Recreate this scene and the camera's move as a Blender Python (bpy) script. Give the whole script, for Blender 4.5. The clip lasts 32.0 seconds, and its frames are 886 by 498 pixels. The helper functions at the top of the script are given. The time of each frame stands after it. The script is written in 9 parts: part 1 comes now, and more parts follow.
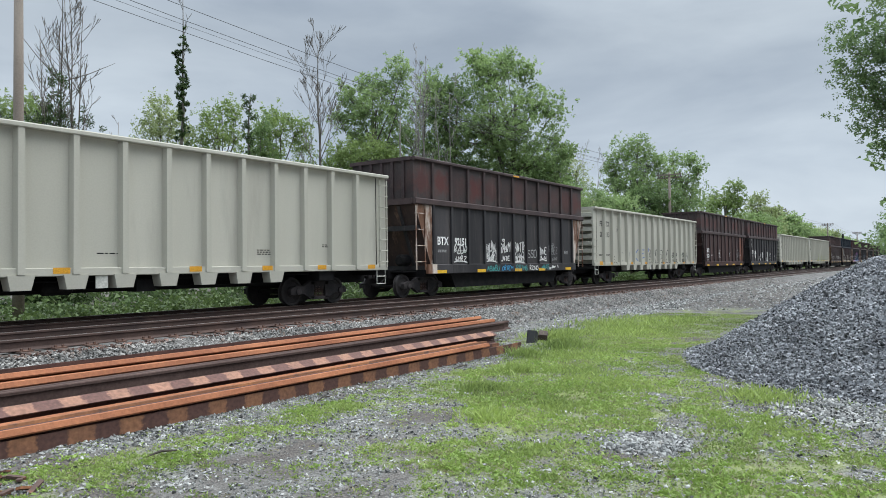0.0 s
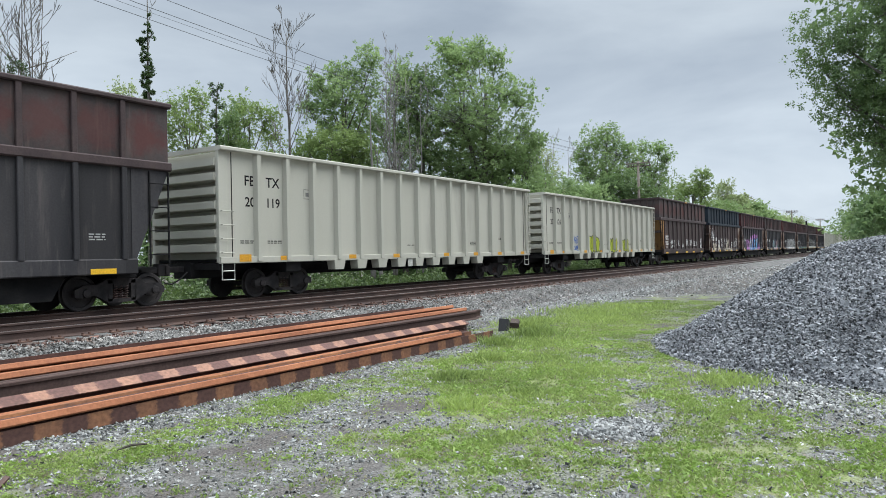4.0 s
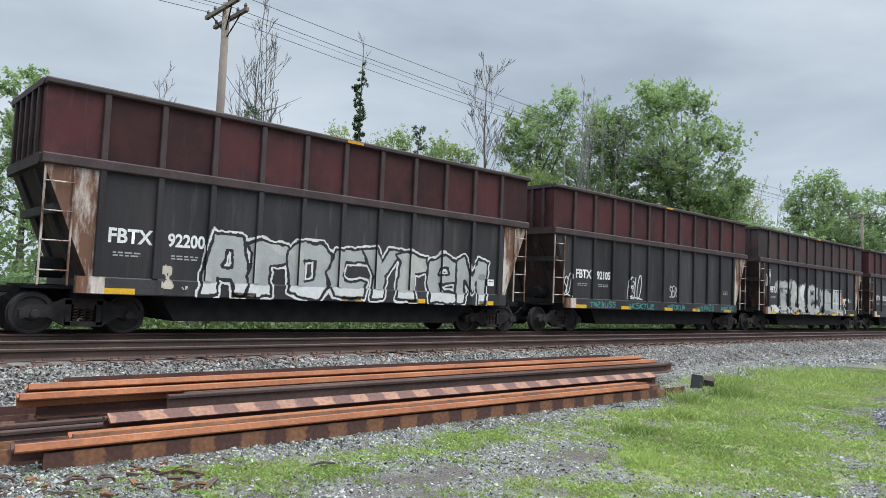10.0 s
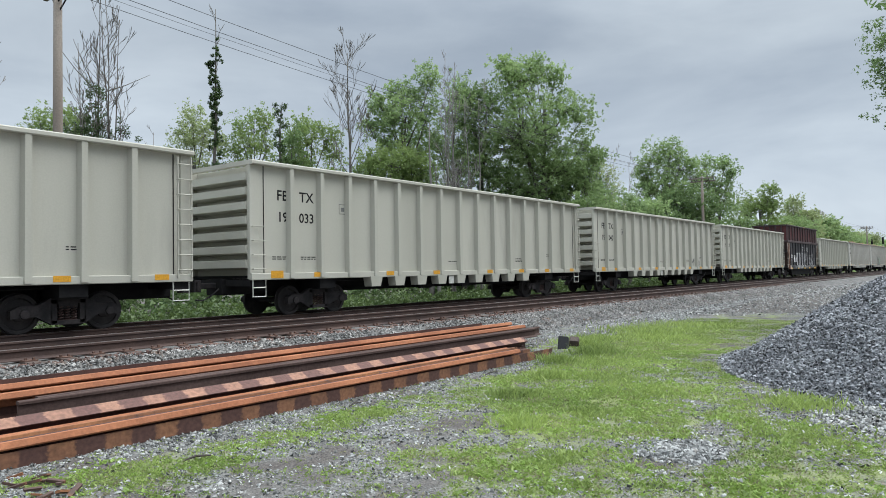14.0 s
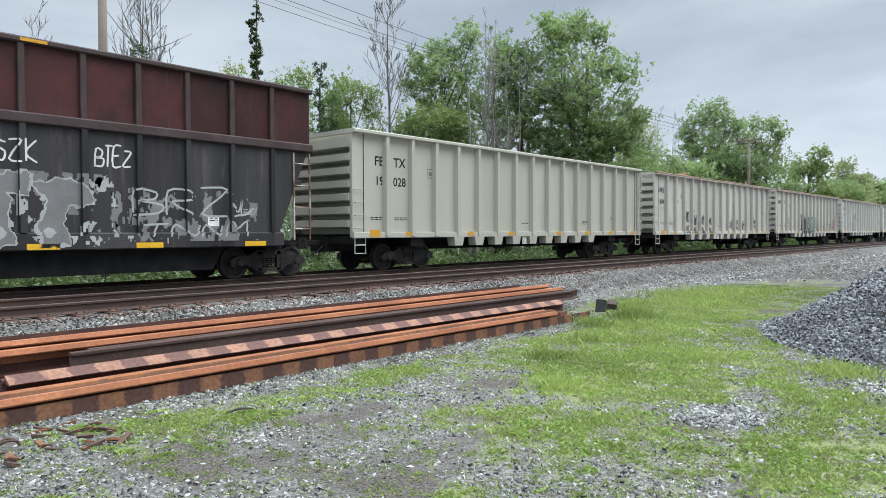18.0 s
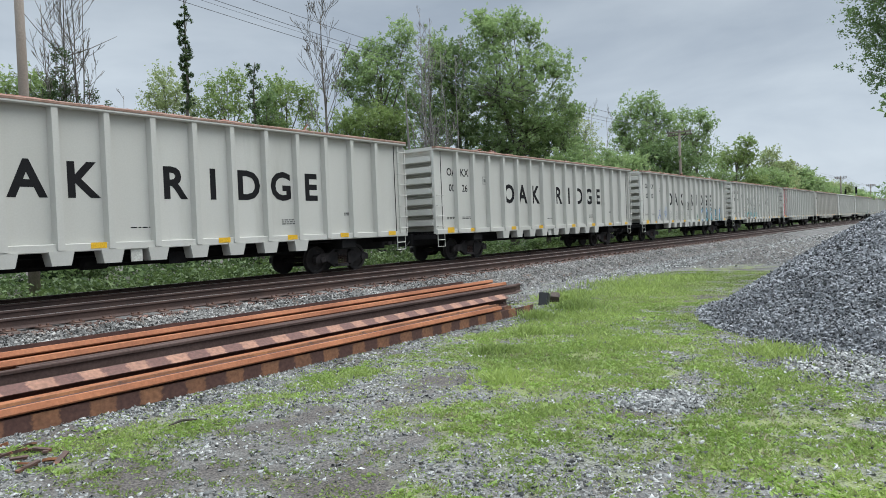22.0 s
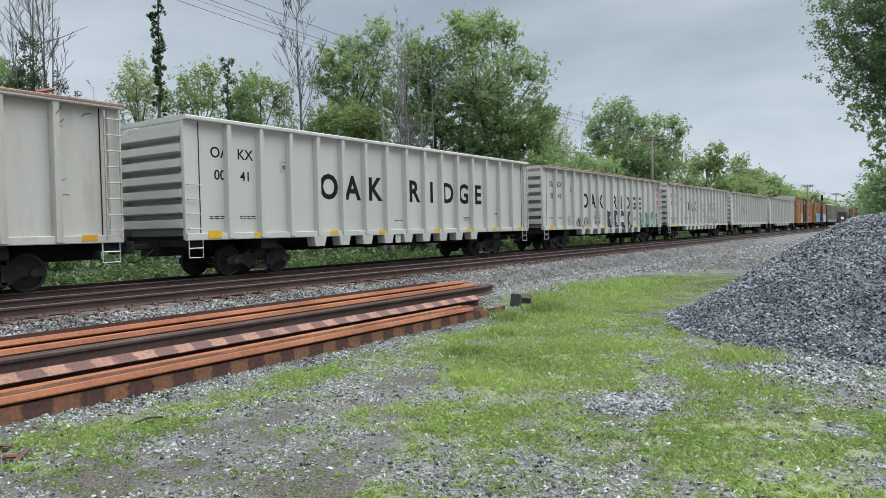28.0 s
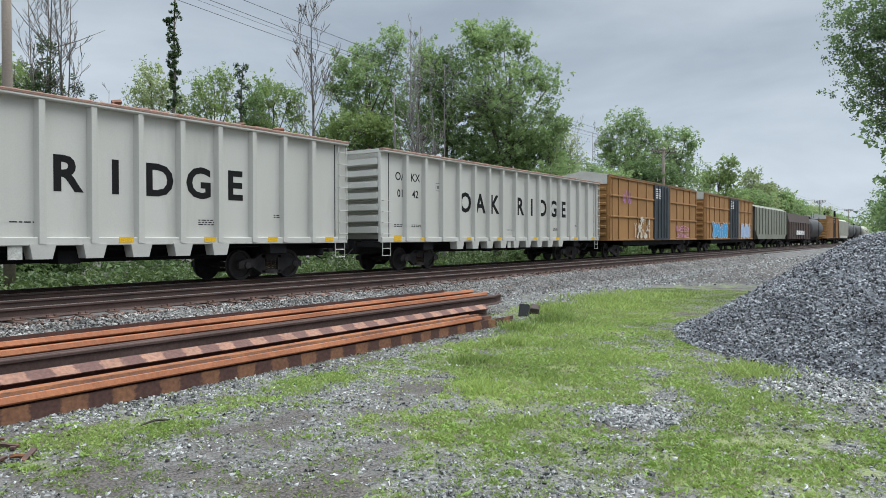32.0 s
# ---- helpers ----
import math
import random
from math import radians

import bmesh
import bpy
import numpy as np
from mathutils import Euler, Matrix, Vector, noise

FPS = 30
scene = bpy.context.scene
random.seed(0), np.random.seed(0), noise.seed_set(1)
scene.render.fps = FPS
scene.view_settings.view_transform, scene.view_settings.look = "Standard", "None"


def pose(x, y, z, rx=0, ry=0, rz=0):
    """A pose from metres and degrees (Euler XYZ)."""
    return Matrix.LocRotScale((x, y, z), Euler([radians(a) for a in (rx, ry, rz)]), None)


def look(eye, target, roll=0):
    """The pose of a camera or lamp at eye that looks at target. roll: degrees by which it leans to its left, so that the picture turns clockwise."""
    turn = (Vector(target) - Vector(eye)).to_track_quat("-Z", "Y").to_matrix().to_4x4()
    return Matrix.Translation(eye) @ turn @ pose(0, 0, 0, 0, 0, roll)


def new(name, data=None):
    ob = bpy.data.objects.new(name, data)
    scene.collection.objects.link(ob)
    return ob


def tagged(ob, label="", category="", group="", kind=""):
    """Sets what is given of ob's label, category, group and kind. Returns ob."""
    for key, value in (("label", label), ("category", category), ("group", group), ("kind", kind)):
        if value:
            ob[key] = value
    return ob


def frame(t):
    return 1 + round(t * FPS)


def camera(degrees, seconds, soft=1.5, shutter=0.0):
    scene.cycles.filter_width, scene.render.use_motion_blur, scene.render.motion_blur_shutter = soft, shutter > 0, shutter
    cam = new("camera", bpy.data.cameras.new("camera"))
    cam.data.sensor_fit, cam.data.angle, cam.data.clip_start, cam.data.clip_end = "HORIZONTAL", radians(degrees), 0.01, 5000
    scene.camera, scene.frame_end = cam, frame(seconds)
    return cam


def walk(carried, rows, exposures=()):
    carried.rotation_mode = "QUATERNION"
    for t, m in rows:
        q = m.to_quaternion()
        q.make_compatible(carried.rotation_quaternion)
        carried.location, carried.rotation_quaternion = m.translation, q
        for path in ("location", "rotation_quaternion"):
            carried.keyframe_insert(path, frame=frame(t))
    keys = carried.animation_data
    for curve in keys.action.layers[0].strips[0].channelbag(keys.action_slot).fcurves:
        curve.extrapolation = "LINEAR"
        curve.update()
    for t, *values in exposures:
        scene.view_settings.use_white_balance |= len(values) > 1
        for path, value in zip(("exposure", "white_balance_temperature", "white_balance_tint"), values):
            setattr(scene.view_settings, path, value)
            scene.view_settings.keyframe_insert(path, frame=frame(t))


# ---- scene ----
# camera: hand-held on the grass, 1.65 m above the ground; x runs along the rails
cam = camera(63.4, 32.0, soft=0.9)
EYE = (0.0, 0.0, 1.65)
PATH = [
    (0, pose(*EYE, 91.31, 0.72, -54.73)),
    (0.5, pose(*EYE, 91.15, 0.54, -54.85)),
    (1, pose(*EYE, 91.03, 0.59, -54.75)),
    (1.5, pose(*EYE, 90.81, 0.53, -54.64)),
    (2, pose(*EYE, 90.54, 0.63, -54.71)),
    (2.5, pose(*EYE, 90.21, 0.52, -55.23)),
    (3, pose(*EYE, 90.06, 0.69, -56.00)),
    (3.5, pose(*EYE, 90.09, 1.01, -56.86)),
    (5.5, pose(*EYE, 91.92, 1.78, -56.58)),
    (6, pose(*EYE, 92.12, 1.06, -53.10)),
    (6.5, pose(*EYE, 92.04, 0.29, -48.29)),
    (7, pose(*EYE, 92.00, -0.40, -43.88)),
    (7.5, pose(*EYE, 92.12, -1.14, -40.29)),
    (8, pose(*EYE, 92.56, -1.72, -38.77)),
    (8.5, pose(*EYE, 93.07, -2.28, -38.68)),
    (9, pose(*EYE, 93.51, -2.59, -39.39)),
    (9.5, pose(*EYE, 93.68, -2.69, -40.50)),
    (10, pose(*EYE, 93.57, -2.44, -42.16)),
    (10.5, pose(*EYE, 93.30, -2.01, -43.97)),
    (11, pose(*EYE, 93.10, -1.48, -45.82)),
    (11.5, pose(*EYE, 92.98, -0.89, -47.61)),
    (12, pose(*EYE, 92.84, -0.26, -49.19)),
    (12.5, pose(*EYE, 92.62, 0.31, -50.55)),
    (13, pose(*EYE, 92.35, 0.70, -51.67)),
    (13.5, pose(*EYE, 92.09, 1.00, -52.40)),
    (15.5, pose(*EYE, 90.12, 1.15, -51.04)),
    (16, pose(*EYE, 89.53, 0.89, -50.36)),
    (16.5, pose(*EYE, 89.15, 0.62, -49.82)),
    (17, pose(*EYE, 88.89, 0.45, -49.42)),
    (17.5, pose(*EYE, 88.82, 0.31, -49.22)),
    (18, pose(*EYE, 88.75, 0.28, -49.29)),
    (18.5, pose(*EYE, 88.71, 0.26, -49.63)),
    (19, pose(*EYE, 88.62, 0.31, -50.13)),
    (19.5, pose(*EYE, 88.56, 0.51, -50.73)),
    (20, pose(*EYE, 88.45, 0.84, -51.37)),
    (20.5, pose(*EYE, 88.40, 1.36, -52.09)),
    (21, pose(*EYE, 88.43, 1.80, -52.89)),
    (21.5, pose(*EYE, 88.48, 2.20, -53.53)),
    (22, pose(*EYE, 88.53, 2.37, -53.92)),
    (22.5, pose(*EYE, 88.63, 2.52, -54.10)),
    (23, pose(*EYE, 88.76, 2.54, -54.17)),
    (23.5, pose(*EYE, 88.89, 2.56, -54.29)),
    (24, pose(*EYE, 89.00, 2.57, -54.43)),
    (24.5, pose(*EYE, 89.03, 2.52, -54.65)),
    (25, pose(*EYE, 88.97, 2.59, -54.96)),
    (25.5, pose(*EYE, 88.82, 2.54, -55.40)),
    (26, pose(*EYE, 88.61, 2.45, -55.87)),
    (26.5, pose(*EYE, 88.39, 2.21, -56.26)),
    (28.5, pose(*EYE, 88.53, 0.94, -55.74)),
    (29, pose(*EYE, 88.61, 0.65, -55.39)),
    (29.5, pose(*EYE, 88.62, 0.37, -55.16)),
    (30, pose(*EYE, 88.67, 0.23, -55.02)),
    (30.5, pose(*EYE, 88.73, 0.15, -54.93)),
    (31, pose(*EYE, 88.86, 0.05, -54.99)),
    (31.5, pose(*EYE, 88.99, 0.07, -55.09)),
    (32, pose(*EYE, 89.16, 0.16, -55.28)),
]
walk(cam, PATH, [(0, 0.11), (1.0, 0.22), (2.0, 0.13), (3.0, 0.26), (3.5, 0.26), (5.5, 0.13), (6.0, 0.13), (7.0, 0.25), (10.0, 0.25), (12.0, 0.19), (13.5, 0.14), (16.0, 0.10), (17.0, 0.13), (18.0, 0.32), (19.0, 0.17), (20.0, 0.09), (32.0, 0.09)])

# ---- light: overcast sky, one wide weak sun ----
SUN_EL, SUN_AZ = radians(58), radians(200)


def make_world():
    w = bpy.data.worlds.new("overcast_sky")
    scene.world = w
    w.use_nodes = True
    nt = w.node_tree
    nt.nodes.clear()
    N, L = nt.nodes.new, nt.links.new
    out, bg = N("ShaderNodeOutputWorld"), N("ShaderNodeBackground")
    sky = N("ShaderNodeTexSky")
    sky.sky_type, sky.sun_disc = 'NISHITA', False
    sky.sun_elevation, sky.sun_rotation = SUN_EL, SUN_AZ
    sky.air_density, sky.dust_density = 1.0, 4.0
    co, sep = N("ShaderNodeTexCoord"), N("ShaderNodeSeparateXYZ")
    L(co.outputs["Generated"], sep.inputs[0])
    # cloud layer: stretched soft noise
    mp = N("ShaderNodeMapping")
    mp.inputs["Scale"].default_value = (1.0, 1.0, 3.4)
    mp.inputs["Rotation"].default_value = (0.12, 0.1, 0.3)
    L(co.outputs["Generated"], mp.inputs[0])
    n1 = N("ShaderNodeTexNoise")
    n1.inputs["Scale"].default_value, n1.inputs["Detail"].default_value, n1.inputs["Roughness"].default_value = 2.3, 6, 0.52
    n1.inputs["Distortion"].default_value = 0.35
    L(mp.outputs[0], n1.inputs["Vector"])
    cr = N("ShaderNodeValToRGB")
    cr.color_ramp.elements[0].position, cr.color_ramp.elements[0].color = 0.30, (0.370, 0.438, 0.525, 1)
    cr.color_ramp.elements[1].position, cr.color_ramp.elements[1].color = 0.68, (0.61, 0.69, 0.765, 1)
    L(n1.outputs["Fac"], cr.inputs[0])
    # height: bright haze by the horizon, thin bright cloud overhead
    hr = N("ShaderNodeValToRGB")
    e = hr.color_ramp.elements
    e[0].position, e[0].color = 0.0, (1.30, 1.28, 1.25, 1)
    e[1].position, e[1].color = 1.0, (5.5, 5.35, 5.05, 1)
    for p, v in ((0.12, 1.10), (0.3, 0.92), (0.48, 1.05), (0.7, 3.5)):
        k = e.new(p)
        k.color = (v, v, v, 1)
    L(sep.outputs["Z"], hr.inputs[0])
    mul = N("ShaderNodeMixRGB")
    mul.blend_type, mul.inputs[0].default_value = 'MULTIPLY', 1.0
    L(cr.outputs[0], mul.inputs[1])
    L(hr.outputs[0], mul.inputs[2])
    # the cloud is thinner towards +x
    gx = N("ShaderNodeMapRange")
    gx.inputs[1].default_value, gx.inputs[2].default_value, gx.inputs[3].default_value, gx.inputs[4].default_value = 0.1, 0.8, 0.96, 0.98
    L(sep.outputs["X"], gx.inputs[0])
    thin = N("ShaderNodeVectorMath")
    thin.operation = 'SCALE'
    L(mul.outputs[0], thin.inputs[0])
    L(gx.outputs[0], thin.inputs["Scale"])
    sc = N("ShaderNodeMixRGB")
    sc.blend_type, sc.inputs[0].default_value = 'MULTIPLY', 1.0
    sc.inputs[2].default_value = (0.12, 0.12, 0.12, 1)
    L(sky.outputs[0], sc.inputs[1])
    mix = N("ShaderNodeMixRGB")
    mix.inputs[0].default_value = 0.94
    L(sc.outputs[0], mix.inputs[1])
    L(thin.outputs[0], mix.inputs[2])
    L(mix.outputs[0], bg.inputs["Color"])
    bg.inputs["Strength"].default_value = 1.0
    L(bg.outputs[0], out.inputs[0])


make_world()
sun = new("sun", bpy.data.lights.new("sun", 'SUN'))
sun.data.energy, sun.data.angle, sun.data.color = 2.3, radians(45), (1.0, 0.985, 0.96)
sun.matrix_world = look((math.cos(radians(-40)) * 20, math.sin(radians(-40)) * 20, 34), (0, 0, 0))
scene.view_settings.exposure = 0.0

# ---- materials ----
GRAY_LEN, GRAY_HALF = 20.27, 9.27   # grey car: over couplers, half the body
BLACK_LEN, BLACK_HALF = 15.43, 7.03
MATS = {}


def nodes_of(name):
    m = bpy.data.materials.new(name)
    m.use_nodes = True
    nt = m.node_tree
    return m, nt, nt.nodes["Principled BSDF"]


def surface(name, c1, c2, rough=0.6, metal=0.0, scale=3.0, fine=30.0, bump=0.15, spots=None, spot_at=0.62, vary=0.0, island=0.0, streak=0.0, bump_dist=0.01, speck=0.18, blur=0.12, shine=0.5, drip=None, drip_at=0.55, panel=0.0, blotch=None):
    """Two-scale surface: c1 to c2 by coarse noise, speckle by fine noise, optional spots of a third colour and vertical streaks."""
    if name in MATS:
        return MATS[name]
    m, nt, b = nodes_of(name)
    N, L = nt.nodes.new, nt.links.new
    co = N("ShaderNodeTexCoord")
    src = co.outputs["Object"]
    if streak:
        mp = N("ShaderNodeMapping")
        mp.inputs["Scale"].default_value = (1.0, 1.0, 1.0 / streak)
        L(src, mp.inputs[0])
        src = mp.outputs[0]
    n1, n2 = N("ShaderNodeTexNoise"), N("ShaderNodeTexNoise")
    n1.inputs["Scale"].default_value, n1.inputs["Detail"].default_value = scale, 5
    n2.inputs["Scale"].default_value, n2.inputs["Detail"].default_value = fine, 3
    L(src, n1.inputs["Vector"])
    L(co.outputs["Object"], n2.inputs["Vector"])
    r1 = N("ShaderNodeMapRange")
    r1.inputs[1].default_value, r1.inputs[2].default_value = 0.32, 0.68
    L(n1.outputs["Fac"], r1.inputs[0])
    mix = N("ShaderNodeMixRGB")
    mix.inputs[1].default_value, mix.inputs[2].default_value = (*c1, 1), (*c2, 1)
    L(r1.outputs[0], mix.inputs[0])
    col = mix.outputs[0]
    hs = N("ShaderNodeHueSaturation")
    r2 = N("ShaderNodeMapRange")
    r2.inputs[1].default_value, r2.inputs[2].default_value, r2.inputs[3].default_value, r2.inputs[4].default_value = 0.3, 0.7, 1 - speck, 1 + speck
    L(n2.outputs["Fac"], r2.inputs[0])
    L(col, hs.inputs["Color"])
    val = r2.outputs[0]
    for amount, kind in ((vary, 0), (island, 1)):
        if amount:
            if kind:
                g = N("ShaderNodeNewGeometry")
                rnd = g.outputs["Random Per Island"]
            else:
                g = N("ShaderNodeObjectInfo")
                rnd = g.outputs["Random"]
            r3, mu = N("ShaderNodeMapRange"), N("ShaderNodeMath")
            r3.inputs[3].default_value, r3.inputs[4].default_value = 1 - amount, 1 + amount
            mu.operation = 'MULTIPLY'
            L(rnd, r3.inputs[0])
            L(r3.outputs[0], mu.inputs[0])
            L(val, mu.inputs[1])
            val = mu.outputs[0]
    L(val, hs.inputs["Value"])
    col = hs.outputs[0]
    if spots:
        n3, r4, mx = N("ShaderNodeTexNoise"), N("ShaderNodeMapRange"), N("ShaderNodeMixRGB")
        n3.inputs["Scale"].default_value, n3.inputs["Detail"].default_value = scale * 1.7, 7
        n3.inputs["Roughness"].default_value = 0.65
        r4.inputs[1].default_value, r4.inputs[2].default_value = spot_at, spot_at + blur
        sh = N("ShaderNodeMapping")
        sh.inputs["Location"].default_value = (7.3, 2.1, 4.4)
        L(src, sh.inputs[0])
        L(sh.outputs[0], n3.inputs["Vector"])
        L(n3.outputs["Fac"], r4.inputs[0])
        L(r4.outputs[0], mx.inputs[0])
        L(col, mx.inputs[1])
        mx.inputs[2].default_value = (*spots, 1)
        col = mx.outputs[0]
    if drip:   # thin vertical runs of a fourth colour
        n4, r5, mx, mq = N("ShaderNodeTexNoise"), N("ShaderNodeMapRange"), N("ShaderNodeMixRGB"), N("ShaderNodeMapping")
        mq.inputs["Scale"].default_value, mq.inputs["Location"].default_value = (1.0, 1.0, 0.11), (3.1, 5.7, 1.3)
        L(co.outputs["Object"], mq.inputs[0])
        L(mq.outputs[0], n4.inputs["Vector"])
        n4.inputs["Scale"].default_value, n4.inputs["Detail"].default_value, n4.inputs["Roughness"].default_value = 5.5, 5, 0.62
        r5.inputs[1].default_value, r5.inputs[2].default_value, r5.inputs[4].default_value = drip_at, drip_at + 0.22, 0.85
        L(n4.outputs["Fac"], r5.inputs[0])
        L(r5.outputs[0], mx.inputs[0])
        L(col, mx.inputs[1])
        mx.inputs[2].default_value = (*drip, 1)
        col = mx.outputs[0]
    if panel:  # each panel between ribs has faded differently
        sp, fl, wn, r6, hv = N("ShaderNodeSeparateXYZ"), N("ShaderNodeMath"), N("ShaderNodeTexWhiteNoise"), N("ShaderNodeMapRange"), N("ShaderNodeHueSaturation")
        L(co.outputs["Object"], sp.inputs[0])
        ad, f2 = N("ShaderNodeMath"), N("ShaderNodeMath")
        ad.operation, ad.inputs[1].default_value, ad.inputs[2].default_value = 'MULTIPLY_ADD', 1 / 1.172, (BLACK_HALF - 1.10) / 1.172 + 20
        fl.operation = 'FLOOR'
        oi = N("ShaderNodeObjectInfo")
        f2.operation, f2.inputs[1].default_value = 'MULTIPLY_ADD', 37.0
        L(sp.outputs["X"], ad.inputs[0])
        L(ad.outputs[0], fl.inputs[0])
        L(oi.outputs["Random"], f2.inputs[0])
        L(fl.outputs[0], f2.inputs[2])
        wn.noise_dimensions = '1D'
        L(f2.outputs[0], wn.inputs["W"])
        r6.inputs[3].default_value, r6.inputs[4].default_value = 1 - panel, 1 + panel
        L(wn.outputs["Value"], r6.inputs[0])
        L(r6.outputs[0], hv.inputs["Value"])
        L(col, hv.inputs["Color"])
        col = hv.outputs[0]
        if blotch:   # rust breaking through in the middle of a panel, more on some
            def op(kind, a, b=None, c=None):
                n = N("ShaderNodeMath")
                n.operation = kind
                for i, v in enumerate((a, b, c)):
                    if isinstance(v, (int, float)):
                        n.inputs[i].default_value = v
                    elif v is not None:
                        L(v, n.inputs[i])
                return n.outputs[0]
            fx = op('MULTIPLY', op('SUBTRACT', op('FRACT', ad.outputs[0]), 0.5), 2.3)
            fz = op('MULTIPLY', op('SUBTRACT', sp.outputs["Z"], 4.2), 2.1)
            nb = N("ShaderNodeTexNoise")
            nb.inputs["Scale"].default_value, nb.inputs["Detail"].default_value, nb.inputs["Roughness"].default_value = 2.6, 6, 0.6
            L(co.outputs["Object"], nb.inputs["Vector"])
            dist = op('ADD', op('SQRT', op('ADD', op('MULTIPLY', fx, fx), op('MULTIPLY', fz, fz))), op('MULTIPLY_ADD', nb.outputs["Fac"], 2.4, -1.2))
            rb, mb = N("ShaderNodeMapRange"), N("ShaderNodeMixRGB")
            rb.inputs[1].default_value, rb.inputs[2].default_value, rb.inputs[3].default_value, rb.inputs[4].default_value = 0.5, 1.3, 1.0, 0.0
            L(dist, rb.inputs[0])
            L(op('MULTIPLY', rb.outputs[0], op('MULTIPLY_ADD', wn.outputs["Value"], 0.8, 0.02)), mb.inputs[0])
            mb.use_clamp = True
            L(col, mb.inputs[1])
            mb.inputs[2].default_value = (*blotch, 1)
            col = mb.outputs[0]
    L(col, b.inputs["Base Color"])
    b.inputs["Roughness"].default_value, b.inputs["Metallic"].default_value = rough, metal
    b.inputs["Specular IOR Level"].default_value = shine
    if bump:
        bp = N("ShaderNodeBump")
        bp.inputs["Strength"].default_value, bp.inputs["Distance"].default_value = bump, bump_dist
        L(n2.outputs["Fac"], bp.inputs["Height"])
        L(bp.outputs[0], b.inputs["Normal"])
    MATS[name] = m
    return m


def leaf_material(name, c1, c2, glow=0.35):
    if name in MATS:
        return MATS[name]
    m, nt, b = nodes_of(name)
    N, L = nt.nodes.new, nt.links.new
    g = N("ShaderNodeNewGeometry")
    co, n1 = N("ShaderNodeTexCoord"), N("ShaderNodeTexNoise")
    n1.inputs["Scale"].default_value = 0.35
    L(co.outputs["Object"], n1.inputs["Vector"])
    ad = N("ShaderNodeMath")
    ad.operation = 'ADD'
    h = N("ShaderNodeMath")
    h.operation = 'MULTIPLY_ADD'
    h.inputs[1].default_value, h.inputs[2].default_value = 1.6, -0.55
    L(n1.outputs["Fac"], h.inputs[0])
    h2 = N("ShaderNodeMath")
    h2.operation = 'MULTIPLY'
    h2.inputs[1].default_value = 0.6
    L(g.outputs["Random Per Island"], h2.inputs[0])
    L(h.outputs[0], ad.inputs[0])
    L(h2.outputs[0], ad.inputs[1])
    mix = N("ShaderNodeMixRGB")
    mix.use_clamp = True
    mix.inputs[1].default_value, mix.inputs[2].default_value = (*c1, 1), (*c2, 1)
    L(ad.outputs[0], mix.inputs[0])
    L(mix.outputs[0], b.inputs["Base Color"])
    b.inputs["Roughness"].default_value = 0.55
    tr, sh = N("ShaderNodeBsdfTranslucent"), N("ShaderNodeMixShader")
    L(mix.outputs[0], tr.inputs["Color"])
    sh.inputs[0].default_value = glow
    L(b.outputs[0], sh.inputs[1])
    L(tr.outputs[0], sh.inputs[2])
    L(sh.outputs[0], nt.nodes["Material Output"].inputs["Surface"])
    MATS[name] = m
    return m


def plain(name, c, rough=0.6, metal=0.0):
    """Small painted or bare parts."""
    return surface(name, tuple(v * 0.88 for v in c), tuple(min(1, v * 1.1) for v in c), rough, metal, 2.0, 25.0, 0.06)


RUST = surface("rusted_steel", (0.15, 0.062, 0.03), (0.28, 0.115, 0.045), 0.8, 0.1, 2.2, 26, 0.3, spots=(0.075, 0.045, 0.038), spot_at=0.56)
RUST_DARK = surface("dark_rusted_steel", (0.05, 0.031, 0.027), (0.115, 0.062, 0.044), 0.75, 0.1, 1.6, 30, 0.25, spots=(0.19, 0.08, 0.038), spot_at=0.60, blur=0.2)
RAIL_SIDE = surface("rail_brown_side", (0.042, 0.026, 0.023), (0.08, 0.047, 0.037), 0.8, 0.0, 1.5, 40, 0.2)
RAIL_TOP = surface("worn_rail_head", (0.22, 0.19, 0.18), (0.32, 0.28, 0.26), 0.38, 0.8, 2, 30, 0.05)
TIE = surface("creosoted_tie", (0.04, 0.027, 0.022), (0.085, 0.055, 0.042), 0.9, 0, 4, 25, 0.5, vary=0.25)
WHEEL = surface("wheel_steel", (0.026, 0.024, 0.025), (0.056, 0.049, 0.048), 0.65, 0.2, 3, 25, 0.15, shine=0.3)
TRUCK = surface("truck_grime", (0.014, 0.013, 0.014), (0.042, 0.036, 0.036), 0.8, 0, 3, 25, 0.25, spots=(0.09, 0.055, 0.042), spot_at=0.68, shine=0.25)
UNDER = surface("underframe_black", (0.006, 0.006, 0.007), (0.016, 0.015, 0.015), 0.85, 0, 3, 25, 0.15, shine=0.2)
YELLOW = plain("yellow_reflective_strip", (0.72, 0.42, 0.02), 0.45)
ORANGE = plain("amber_reflective_strip", (0.62, 0.30, 0.02), 0.45)
WHITE_INK = plain("white_lettering", (0.78, 0.78, 0.76), 0.6)
BLACK_INK = surface("black_lettering", (0.010, 0.010, 0.011), (0.014, 0.014, 0.015), 0.8, 0, 2.0, 25, 0.05, shine=0.15)
POLE_WOOD = surface("weathered_pole_wood", (0.17, 0.14, 0.115), (0.25, 0.215, 0.18), 0.9, 0, 1.5, 24, 0.4, streak=8)
GALV = plain("pale_ladder_steel", (0.55, 0.55, 0.5), 0.5, 0.3)

